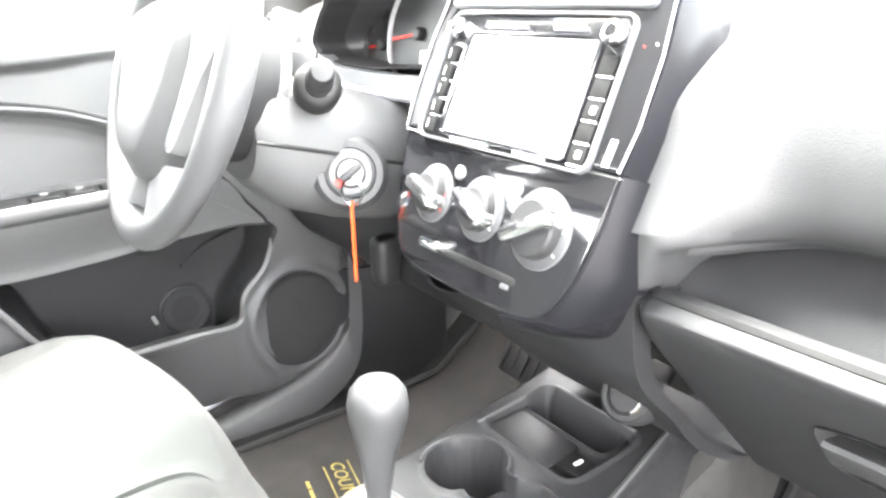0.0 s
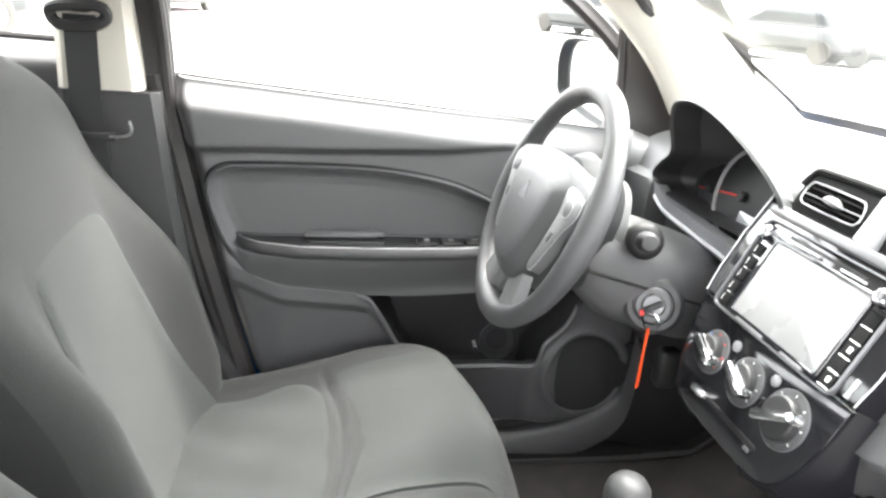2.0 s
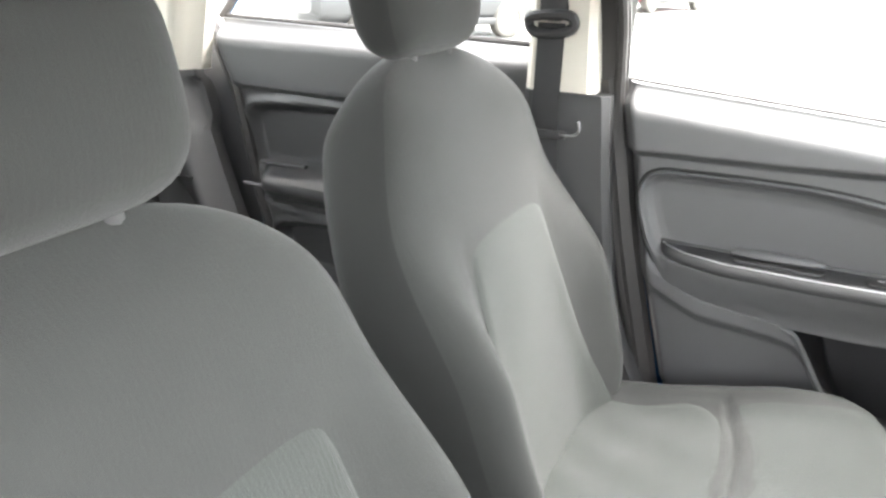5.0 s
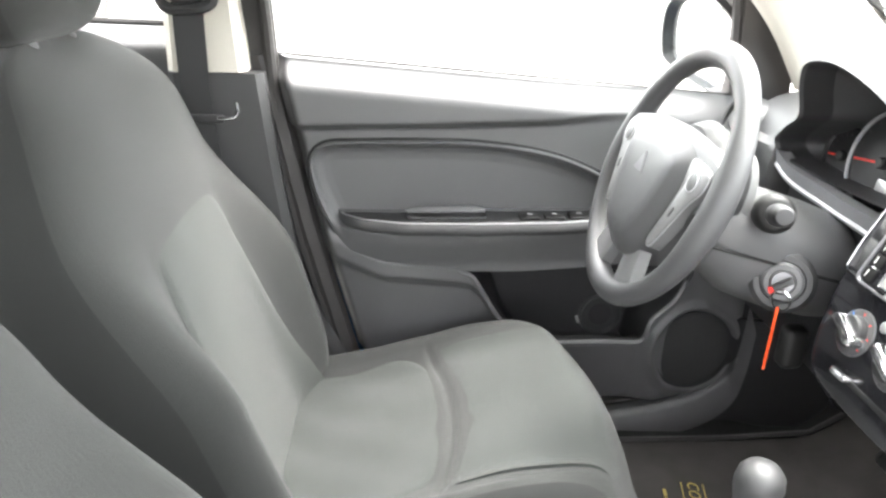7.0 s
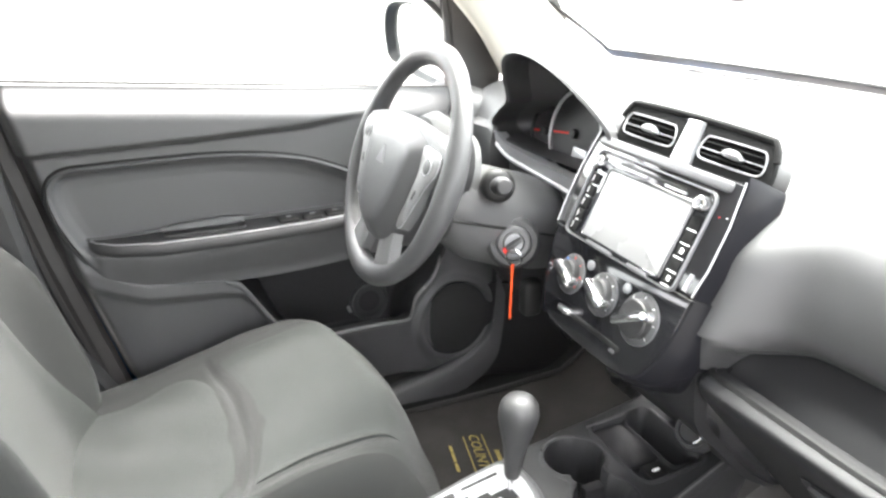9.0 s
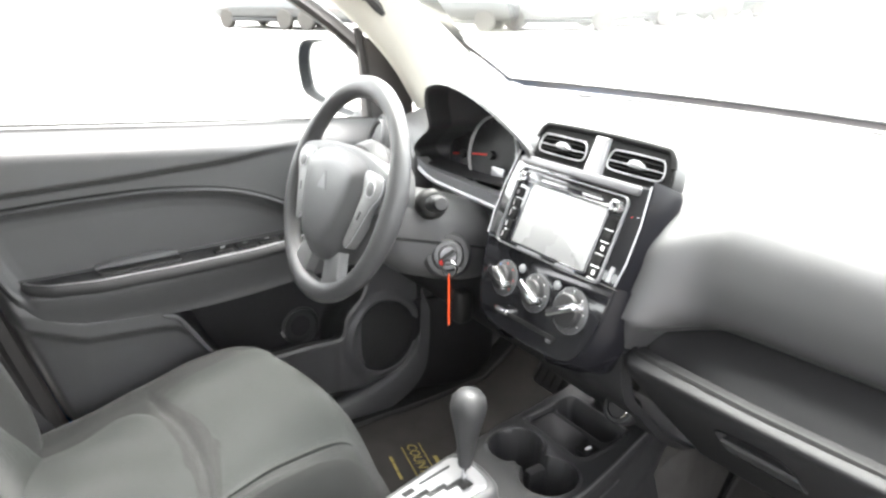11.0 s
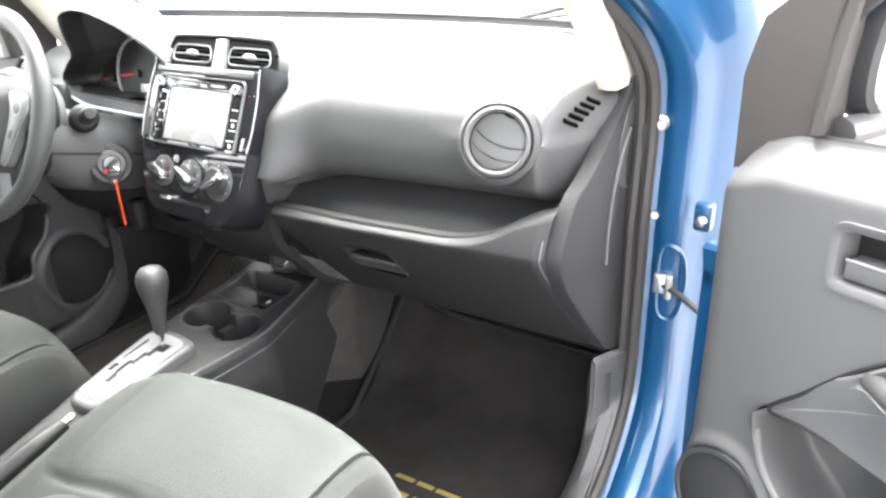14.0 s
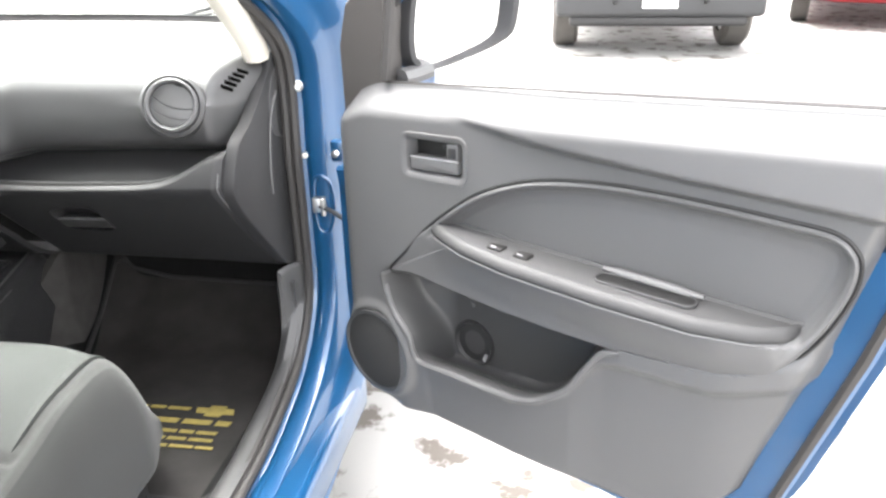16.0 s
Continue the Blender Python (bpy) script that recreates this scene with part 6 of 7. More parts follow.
# ---- seat belts ----
def front_belt(s, name="seat_belt"):
    d = thing(name, "black seat belt hanging on the centre pillar", "seat belt", group="front belts")
    x = s * 0.600
    top = (x, -0.622, 1.122)
    part("webbing", webbing(curve([top, (x + s * 0.004, -0.624, 1.03), (x + s * 0.004, -0.622, 0.93), (x + s * 0.012, -0.60, 0.70), (s * 0.635, -0.575, 0.46)], 18), 0.047, (0, 1, 0)), M_BELT, d, "black woven webbing")
    part("anchor_loop", tube(curve([(x - s * 0.006, -0.660, 1.118), (x - s * 0.012, -0.652, 1.132), (x - s * 0.012, -0.592, 1.136), (x - s * 0.006, -0.582, 1.120), (x - s * 0.01, -0.60, 1.108), (x - s * 0.01, -0.645, 1.106)], 26, True), 0.009, 8, True), M_DARK, d, "black belt guide loop")
    part("anchor_cover", xf(plate(rrect(0.050, 0.062, 0.018), 0, 0.018, 0.008), Matrix(((0, 0, -s, s * 0.615), (1, 0, 0, -0.622), (0, 1, 0, 1.155), (0, 0, 0, 1)))), M_DARK, d, "black anchor cover")
    t = part("tongue", xf(box(-0.004, 0.004, -0.030, 0.026, -0.008, 0.007, 0.003), pose(x - s * 0.008, -0.606, 0.938)), M_DARK, d, "black belt tongue")
    part("tongue_plate", tube(curve([(x - s * 0.010, -0.590, 0.940), (x - s * 0.012, -0.566, 0.941), (x - s * 0.012, -0.556, 0.950), (x - s * 0.012, -0.558, 0.966)], 12), 0.0035, 8), M_CHROME, t, "bright tongue plate")
    return d


def rear_belt():
    d = thing("rear_seat_belt", "black rear seat belt with a bright tongue", "seat belt")
    part("webbing", webbing(curve([(-0.530, -1.66, 1.00), (-0.560, -1.585, 0.90), (-0.570, -1.510, 0.755), (-0.572, -1.42, 0.65), (-0.56, -1.36, 0.52)], 18), 0.046, (0.5, 0.7, 0.2)), M_BELT, d, "black woven webbing")
    part("tongue", xf(box(-0.026, 0.026, -0.02, 0.02, -0.011, 0.011, 0.004), pose(-0.564, -1.505, 0.745, 20, 0, 60)), M_DEEP, d, "black belt tongue")
    part("tongue_plate", tube(curve([(-0.560, -1.485, 0.744), (-0.562, -1.46, 0.742), (-0.563, -1.435, 0.740)], 8), 0.006, 8, flat=0.4), M_CHROME, d, "bright tongue plate")


for side in (-1, 1):
    front_belt(side)
rear_belt()


# ---- steering ----
def steering_wheel():
    tilt = 20.8
    m = pose(-0.297, 0.044, 0.936, 90 - tilt)  # local z out towards the driver, y up the wheel
    w = thing("steering_wheel", "dark grey three-spoke steering wheel with silver switch pads", "steering wheel", m)
    a = np.linspace(0, 2 * np.pi, 90, endpoint=False)
    R = 0.163
    part("rim", tube(np.stack([R * np.cos(a), R * np.sin(a), np.full(90, 0.004)], 1), 0.0158 + 0.0016 * np.cos(4 * a), 16, True), M_RIM, w, "smooth dark grey rim")
    # airbag cover: broad at the top, narrowing to a rounded foot, with softly bevelled flanks
    hub = curve([(-0.082, 0.050), (-0.04, 0.062), (0.0, 0.065), (0.04, 0.062), (0.082, 0.050), (0.092, 0.030), (0.086, -0.010), (0.072, -0.055), (0.050, -0.092), (0.022, -0.108), (0.0, -0.110), (-0.022, -0.108), (-0.050, -0.092), (-0.072, -0.055), (-0.086, -0.010), (-0.092, 0.030)], 64, True)
    c = np.array((0.0, -0.015))
    hub = hub * np.array((1.10, 1.04))
    grow = lambda k: c + (hub - c) * k
    part("airbag_cover", loft([lift(hub, -0.03), lift(hub, 0.006), lift(grow(0.97), 0.014), lift(grow(0.94), 0.017), lift(grow(0.76), 0.0315), lift(grow(0.72), 0.0335), lift(grow(0.55), 0.0352), lift(grow(0.3), 0.0366), lift(grow(0.04), 0.037)]), M_HUB, w, "smooth grey airbag cover")
    bar = curve([(-0.150, 0.048), (-0.10, 0.061), (-0.05, 0.068), (0.0, 0.070), (0.05, 0.068), (0.10, 0.061), (0.150, 0.048), (0.152, 0.026), (0.10, 0.016), (0.0, 0.010), (-0.10, 0.016), (-0.152, 0.026)], 60, True)
    part("upper_cover", plate(bar, -0.004, 0.0165, 0.006), M_HUB, w, "smooth grey bar across the upper spokes")
    part("hub_back", lathe([(0.075, -0.075), (0.088, -0.03), (0.075, -0.01), (0, -0.01)], 40), M_DARK, w, "black hub back")
    for s in (-1, 1):
        sp = np.array([(s * 0.070, 0.046), (s * 0.11, 0.046), (s * 0.158, 0.052), (s * 0.163, 0.0), (s * 0.128, -0.012), (s * 0.106, -0.048), (s * 0.080, -0.078), (s * 0.060, -0.060)])
        part("spoke", plate(sp, -0.004, 0.010, 0.006), M_RIM, w, "side spoke")
        padp = curve([(s * 0.088, 0.043), (s * 0.115, 0.046), (s * 0.142, 0.040), (s * 0.145, 0.018), (s * 0.130, -0.002), (s * 0.114, -0.036), (s * 0.096, -0.070), (s * 0.080, -0.066), (s * 0.088, -0.030), (s * 0.094, 0.010)], 44, True)
        pad = part("switch_pad", plate(padp, 0.004, 0.0215, 0.004), M_SPOKE, w, "satin grey switch pad")
        part("pad_trim", tube(lift(inset(padp, 0.001), 0.0190), 0.0010, 6, True), M_SATIN, pad, "thin silver edge")
        ring = np.stack([0.0115 * np.cos(a[::3]), 0.0115 * np.sin(a[::3]), np.full(30, 0.0225)], 1) + np.array((s * 0.119, 0.023, 0))
        part("switch", xf(lathe([(0.0115, 0.0), (0.0115, 0.0025), (0.0085, 0.0035), (0, 0.0035)], 24), pose(s * 0.119, 0.023, 0.0205)), M_SWITCH, pad, "round grey switch")
        part("switch_ring", tube(ring, 0.0009, 6, True), M_SATIN, pad, "bright ring")
        part("switch_mark", xf(plate(rrect(0.005, 0.014, 0.001), 0.0, 0.0008, 0.0002), pose(s * 0.106, -0.020, 0.0213, 0, 0, -s * 18)), M_DEEP, pad)
        low = np.array([(s * 0.056, -0.070), (s * 0.018, -0.100), (s * 0.034, -0.164), (s * 0.086, -0.146)])
        part("lower_spoke", plate(low, -0.006, 0.011, 0.006), M_SPOKE, w, "satin grey lower spoke")
    part("emblem", plate(np.array([(0, 0.015), (0.0145, -0.010), (-0.0145, -0.010)]) * 1.05 + np.array((0, 0.006)), 0.035, 0.0385, 0.001), M_EDGE, w, "plain dull silver emblem")
    part("embossed_mark", plate(rrect(0.020, 0.004, 0.001, cy=-0.046), 0.0330, 0.0362, 0.0004), M_SPOKE, w)
    return w


def steering_column():
    c = thing("steering_column", "dark grey plastic steering column shroud", "steering column")
    n = 40
    ang = np.linspace(0, 2 * np.pi, n, endpoint=False)
    rows = []
    for y, z, rx, rz in ((0.090, 0.890, 0.070, 0.070), (0.102, 0.886, 0.076, 0.080), (0.13, 0.872, 0.080, 0.090), (0.19, 0.855, 0.082, 0.096), (0.25, 0.838, 0.082, 0.094), (0.32, 0.820, 0.076, 0.080)):
        rows.append([(-0.302 + rx * np.sign(math.cos(a)) * abs(math.cos(a)) ** 0.8 * (1.0 + (0.10 if math.cos(a) > 0 else 0)), y, z + rz * (1.0 if math.sin(a) < 0 or y < 0.11 else 0.62) * np.sign(math.sin(a)) * abs(math.sin(a)) ** 0.85) for a in ang])
    part("shroud", loft(rows), M_TRIM, c, "dark grey column shroud")
    part("collar", lathe([(0.072, -0.03), (0.074, 0.0), (0.069, 0.008), (0.05, 0.010)], 40, pose(-0.297, 0.098, 0.915, 90 - 20.8)), M_TRIM, c, "grey collar behind the wheel")
    part("seam", tube([(-0.302 + 0.082 * 1.1 * 0.985, y, 0.873 - (y - 0.08) * 0.28) for y in np.linspace(0.085, 0.29, 12)], 0.0022, 5), M_DEEP, c, "parting seam")
    # lever on the near side
    part("lever_boot", lathe([(0.024, -0.02), (0.024, 0.006), (0.020, 0.012), (0.014, 0.014)], 28, pose(-0.205, 0.150, 0.918, 0, 74, -22)), M_DEEP, c, "black lever boot")
    ax = pose(-0.205, 0.150, 0.918, 0, 74, -22)
    part("wiper_lever", lathe([(0.0125, 0.008), (0.0125, 0.030), (0.0135, 0.032), (0.0135, 0.050), (0.0118, 0.056), (0.0118, 0.080), (0.009, 0.085), (0, 0.086)], 24, ax), M_DARK, c, "stubby black wiper lever")
    part("left_lever", tube([(-0.39, 0.15, 0.925), (-0.47, 0.14, 0.945)], [0.011, 0.013], 12), M_DARK, c, "black lamp lever")
    return c


def ignition():
    ax = look((-0.212, 0.183, 0.825), (-1.05, 0.615, 0.563)) @ pose(0, 0, 0)
    g = thing("ignition_lock", "dark ignition lock with a dull silver cylinder", "ignition lock", ax)
    part("bezel", lathe([(0.040, -0.02), (0.040, 0.004), (0.034, 0.010), (0.027, 0.010), (0.025, 0.004)], 36), M_CONSOLE, g, "dark grey bezel")
    part("ring", lathe([(0.0255, 0.002), (0.0255, 0.010), (0.022, 0.013), (0.016, 0.013), (0.015, 0.006)], 36), M_SWITCH, g, "grey ring round the lock")
    part("cylinder", lathe([(0.0155, 0.0), (0.0155, 0.012), (0.013, 0.016), (0, 0.016)], 28), M_EDGE, g, "dull silver lock cylinder")
    k = thing("car_key", "car key in the lock with a ring and an orange tag", "key")
    part("blade_head", xf(box(-0.013, 0.013, -0.0035, 0.0035, 0.014, 0.040, 0.003), ax @ pose(0, 0, 0, 0, 0, 35)), M_DARK, k, "dark key head")
    part("red_dot", xf(box(-0.016, -0.009, -0.004, 0.004, 0.018, 0.026, 0.001), ax @ pose(0, -0.006, 0, 0, 0, 20)), M_RED, k)
    p0 = ax @ Vector((0.0, -0.008, 0.036))
    a = np.linspace(0, 2 * np.pi, 30, endpoint=False)
    part("key_ring", tube(np.stack([p0.x + 0.013 * np.cos(a) * 0.8, p0.y + 0.013 * np.cos(a) * 0.5, p0.z - 0.012 + 0.013 * np.sin(a)], 1), 0.0013, 6, True), M_CHROME, k, "steel split ring")
    top = np.array((p0.x, p0.y, p0.z - 0.022))
    part("tag", webbing([top, top + np.array((0.003, -0.002, -0.04)), top + np.array((0.004, -0.003, -0.085))], 0.0052, (0.72, -0.70, 0), M_ORANGE, 0.0025), M_ORANGE, k, "bright orange plastic tag")


steering_wheel()
steering_column()
ignition()


# ---- centre console ----
def console():
    c = thing("centre_console", "dark grey centre console with cup holders and a tray", "centre console")
    def top_z(y):
        return float(np.interp(y, [-0.62, -0.30, -0.06, 0.10, 0.16, 0.30, 0.40, 0.46], [0.43, 0.455, 0.520, 0.535, 0.540, 0.548, 0.558, 0.560]))
    def half(y):
        return float(np.interp(y, [-0.62, -0.30, -0.08, 0.05, 0.14, 0.22, 0.30, 0.40, 0.46], [0.070, 0.070, 0.066, 0.078, 0.096, 0.104, 0.098, 0.090, 0.080]))
    def skew(y):
        return -0.16 * max(0.0, y - 0.20)
    holes = [(rrect(0.084, 0.084, 0.0415, 7, cx=-0.052, cy=0.208), 0.075), (rrect(0.084, 0.084, 0.0415, 7, cx=0.037, cy=0.200), 0.075), (rrect(0.060, 0.046, 0.010, cx=-0.008, cy=0.204), 0.060), (rrect(0.136, 0.104, 0.016, cx=-0.030, cy=0.318), 0.009), (rrect(0.120, 0.036, 0.010, cx=-0.036, cy=0.347), 0.040)]
    ys, us = np.concatenate([np.linspace(-0.60, 0.14, 60), np.linspace(0.143, 0.385, 140), np.linspace(0.389, 0.45, 12)]), np.linspace(-1, 1, 180)
    rows = []
    for y in ys:
        hw, tz = half(y), top_z(y)
        row = []
        for u in us:
            k = abs(u)
            if k < 0.62:
                x, z = math.copysign(k / 0.62 * (hw - 0.006), u), tz
            elif k < 0.72:
                a = (k - 0.62) / 0.10 * math.pi / 2
                x, z = math.copysign(hw - 0.006 + 0.012 * math.sin(a), u), tz - 0.014 * (1 - math.cos(a))
            else:
                b = (k - 0.72) / 0.28
                x, z = math.copysign(hw + 0.006 + 0.018 * b + 0.012 * float(ss(0.0, 0.25, b)), u), tz - 0.014 - (tz - float(np.interp(y, [0.24, 0.30, 0.46], [0.29, 0.345, 0.50]))) * b
            row.append((x - 0.008 + skew(y), y, z))
        rows.append(row)
    g = np.array(rows)
    X, Y, Z = g[..., 0], g[..., 1], g[..., 2]
    for poly, depth in holes:
        d = outside(poly, X, Y)
        up = np.abs(us)[None, :] < 0.70
        Z = Z - np.where(up, depth * (1 - ss(-0.0035, 0.0005, d)), 0) + np.where(up, 0.003 * np.exp(-((d - 0.003) / 0.003) ** 2), 0)
    g = np.stack([X, Y, Z], -1)
    part("body", sheet(g, (0, 0, -0.004)), M_CONSOLE, c, "dark grey console body with cup wells")
    part("edge_bead", tube([(-0.008 + skew(y) + half(y) + 0.0005, y, top_z(y) + 0.0005) for y in np.linspace(0.08, 0.44, 24)], 0.003, 6), M_TRIM, c, "raised edge of the console")
    part("side_line", tube([(-0.008 + skew(y) + half(y) + 0.0105, y, top_z(y) - 0.022) for y in np.linspace(-0.02, 0.30, 24)], 0.0016, 6), M_TRIM, c, "moulded line along the side")
    part("tray_mat", xf(plate(rrect(0.096, 0.052, 0.008, cx=-0.046, cy=0.294), 0.0, 0.003, 0.001), pose(0, 0, 0.5305, 2)), M_DARK, c, "thin dark tray mat")
    port = part("usb_port", xf(plate(rrect(0.030, 0.030, 0.003, cx=0.022, cy=0.293), 0, 0.010, 0.002), pose(0, 0, 0.5290, 2)), M_DEEP, c, "black socket plate")
    part("print", xf(plate(rrect(0.005, 0.012, 0.002, cx=0.023, cy=0.294), 0, 0.0006, 0.0002), pose(0, 0, 0.5392, 2, 0, 0)), M_WHITE, port, "white symbol")
    # beads round the tray and along the inner cup
    for x0, y0, x1, y1 in ((-0.100, 0.262, -0.100, 0.362), (-0.088, 0.3725, 0.030, 0.3725)):
        part("tray_bead", tube([(x0 + (x1 - x0) * t, y0 + (y1 - y0) * t, top_z(y0 + (y1 - y0) * t) + 0.002) for t in np.linspace(0, 1, 10)], 0.0022, 6), M_TRIM, c, "raised bead of the tray")
    part("cup_bead", tube([(-0.052 + 0.047 * math.cos(q), 0.208 + 0.047 * math.sin(q), top_z(0.208) + 0.002) for q in np.linspace(1.2, 4.0, 20)], 0.0020, 6), M_TRIM, c, "raised bead of the cup holder")
    # cup holder partition
    part("cup_divider", xf(box(-0.009, 0.009, 0.196, 0.232, 0.470, 0.526, 0.005), pose(-0.008, 0, 0)), M_DARK, c, "black cup holder finger")
    return c


def shifter():
    s = thing("gear_selector", "automatic gear lever on a silver gate plate", "gear lever")
    m = pose(-0.020, 0.026, 0.541, 6, 0, 5)
    outl = curve([(-0.036, -0.100), (0.0, -0.108), (0.036, -0.100), (0.047, -0.05), (0.055, 0.045), (0.055, 0.082), (0.02, 0.096), (-0.02, 0.098), (-0.050, 0.088), (-0.054, 0.05), (-0.046, -0.05)], 48, True)
    part("surround", xf(loft([lift(outl, -0.04), lift(outl, 0.000), lift(inset(outl, 0.003), 0.0042), lift(inset(outl, 0.010), 0.0070), lift(inset(outl, 0.012), 0.0068)]), m), M_GATE, s, "satin grey surround")
    plate_ = curve([(-0.028, -0.084), (0.0, -0.090), (0.028, -0.084), (0.036, -0.04), (0.043, 0.045), (0.041, 0.074), (0.0, 0.084), (-0.038, 0.076), (-0.042, 0.045), (-0.035, -0.04)], 48, True)
    part("gate_plate", xf(plate(plate_, 0.0, 0.0095, 0.002), m), M_SILVER, s, "bright silver gate plate")
    gate = np.array([(0.004, 0.060), (0.028, 0.060), (0.028, 0.040), (0.014, 0.040), (0.014, 0.022), (0.006, 0.022), (0.006, -0.004), (-0.002, -0.004), (-0.002, -0.030), (0.004, -0.036), (0.004, -0.054), (-0.008, -0.054), (-0.010, -0.026), (-0.013, -0.026), (-0.013, 0.004), (-0.004, 0.004), (-0.004, 0.030), (0.004, 0.030)])
    part("gate_slot", xf(plate(gate, 0.006, 0.0099, 0.0003), m), M_DEEP, s, "black stepped slot")
    part("indicator_slot", xf(plate(rrect(0.0050, 0.058, 0.002, cx=-0.027, cy=0.030), 0.006, 0.0099, 0.0003), m), M_DEEP, s, "narrow black indicator slot")
    part("release_cover", xf(plate(rrect(0.011, 0.020, 0.002, cx=-0.024, cy=-0.020), 0.006, 0.0099, 0.0003), m), M_DEEP, s, "small black cover")
    part("rod", tube([(-0.012, 0.080, 0.542), (-0.015, 0.084, 0.600)], 0.0055, 12), M_CHROME, s, "chrome rod")
    kn = [(0.0085, 0.0), (0.0105, 0.004), (0.0120, 0.02), (0.0155, 0.045), (0.0210, 0.068), (0.0255, 0.086), (0.0265, 0.098), (0.0245, 0.110), (0.018, 0.119), (0.008, 0.123), (0, 0.1235)]
    part("knob", lathe(kn, 32, pose(-0.0145, 0.083, 0.579, -4, -1, 0)), M_KNOB, s, "smooth grey gear knob")
    return s


def handbrake():
    h = thing("parking_brake", "parking brake lever with a silver grip", "parking brake")
    p = curve([(0.0, -0.42, 0.44), (-0.002, -0.30, 0.475), (-0.002, -0.20, 0.505), (-0.002, -0.115, 0.525)], 16)
    part("lever", tube(p, np.interp(np.linspace(0, 1, 16), [0, 0.4, 0.8, 1], [0.013, 0.014, 0.016, 0.012]), 12), M_INSERT, h, "satin grip")
    part("button", tube([(-0.002, -0.118, 0.5245), (-0.002, -0.098, 0.530)], 0.007, 12), M_CHROME, h, "chrome release button")


console()
shifter()
handbrake()


# ---- footwells ----
def floor_mat(name, x0, x1, label):
    d = thing(name, label, "floor mat", group="floor mats")
    xs, ys = np.linspace(x0, x1, 24), np.linspace(0.02, 0.67, 40)
    gx, gy = np.meshgrid(xs, ys)
    # the inner edge follows the tunnel
    lean = lambda px_, py_: px_ + (0.06 * ss(0.36, 0.62, py_) * (-1 if x0 > 0 else 1)) * np.clip(((x1 - px_) if x0 > 0 else (px_ - x0)) / (x1 - x0), 0, 1)
    # it drapes over the foot of the tunnel and the toe board
    lie = lambda px_, py_: 0.281 + 0.34 * ss(0.50, 0.98, py_) + 0.10 * np.exp(-((px_ / 0.10) ** 4))
    gx = lean(gx, gy)
    part("carpet_face", sheet(np.stack([gx, gy, lie(gx, gy)], -1), (0, 0, -0.006)), M_MAT, d, "black carpet pile")
    ed = rrect(x1 - x0, 0.65, 0.03, 8, (x0 + x1) / 2, 0.345)
    ed = curve(ed, 120, True)
    ex = lean(ed[:, 0], ed[:, 1])
    part("binding", tube(np.column_stack([ex, ed[:, 1], lie(ex, ed[:, 1]) + 0.003]), 0.006, 6, True), M_MATEDGE, d, "black sewn edge binding")
    return d


def mat_print(d, x, y, turn, rows, mark):
    """Worn gold print: plain bars for lines of writing and one plain mark."""
    m = pose(x, y, 0.2832, 0, 0, turn)
    rnd = random.Random(7)
    for x0, x1, yy, h in rows:
        a = x0
        while a < x1 - h:
            b = min(x1, a + h * rnd.uniform(2.2, 4.5))
            if h < 0.005:
                b = x1
            slant = np.array([(px_ + 0.22 * (py_ - yy), py_) for px_, py_ in ((a, yy - 0.36 * h), (b, yy - 0.36 * h), (b, yy + 0.36 * h), (a, yy + 0.36 * h))])
            part("print", xf(plate(slant, 0, 0.0012, 0.0001), m), M_GOLD, d)
            a = b + 0.55 * h
    if mark:
        mx, my = mark
        poly = np.array([(-0.045, -0.010), (-0.018, -0.010), (-0.022, -0.020), (0.016, -0.020), (0.020, -0.010), (0.047, -0.010), (0.042, 0.010), (0.018, 0.010), (0.022, 0.020), (-0.016, 0.020), (-0.020, 0.010), (-0.050, 0.010)]) * 0.9
        part("mark", xf(plate(poly + np.array((mx, my)), 0, 0.0014, 0.0003), m), M_GOLD, d, "plain gold mark")


def lettering(name, text, size, m, mat, parent, shear=0.0):
    """Raised letters in the built-in font, as one mesh."""
    cu = bpy.data.curves.new(name, "FONT")
    cu.body, cu.size, cu.extrude, cu.shear, cu.resolution_u = text, size, 0.0005, shear, 3
    cu.align_x, cu.align_y = "CENTER", "CENTER"
    tmp = bpy.data.objects.new(name, cu)
    me = tmp.to_mesh()
    geo = np.array([tuple(v.co) for v in me.vertices]), [tuple(p.vertices) for p in me.polygons]
    tmp.to_mesh_clear()
    bpy.data.objects.remove(tmp)
    bpy.data.curves.remove(cu)
    return part(name, xf(geo, m), mat, parent, "gold printed word", smooth=False)


pm = floor_mat("floor_mat", 0.140, 0.625, "black carpet floor mat with worn gold print")
mat_print(pm, 0.47, 0.215, 2, [(-0.14, -0.005, 0.058, 0.013), (-0.14, 0.10, 0.018, 0.020), (-0.045, 0.095, -0.014, 0.013), (-0.08, 0.098, -0.036, 0.012), (-0.11, 0.095, -0.058, 0.011)], (0.052, 0.056))
dm = floor_mat("floor_mat", -0.60, -0.135, "black carpet floor mat with gold print")
mat_print(dm, -0.415, 0.232, -12, [(-0.055, 0.06, 0.028, 0.003), (-0.055, 0.06, -0.012, 0.003), (0.0, 0.035, 0.045, 0.012), (-0.03, 0.06, -0.045, 0.008)], None)
lettering("print", "COUNTY", 0.030, pose(-0.415, 0.232, 0.2836, 0, 0, -12) @ pose(0.003, 0.008, 0), M_GOLD, dm, 0.25)


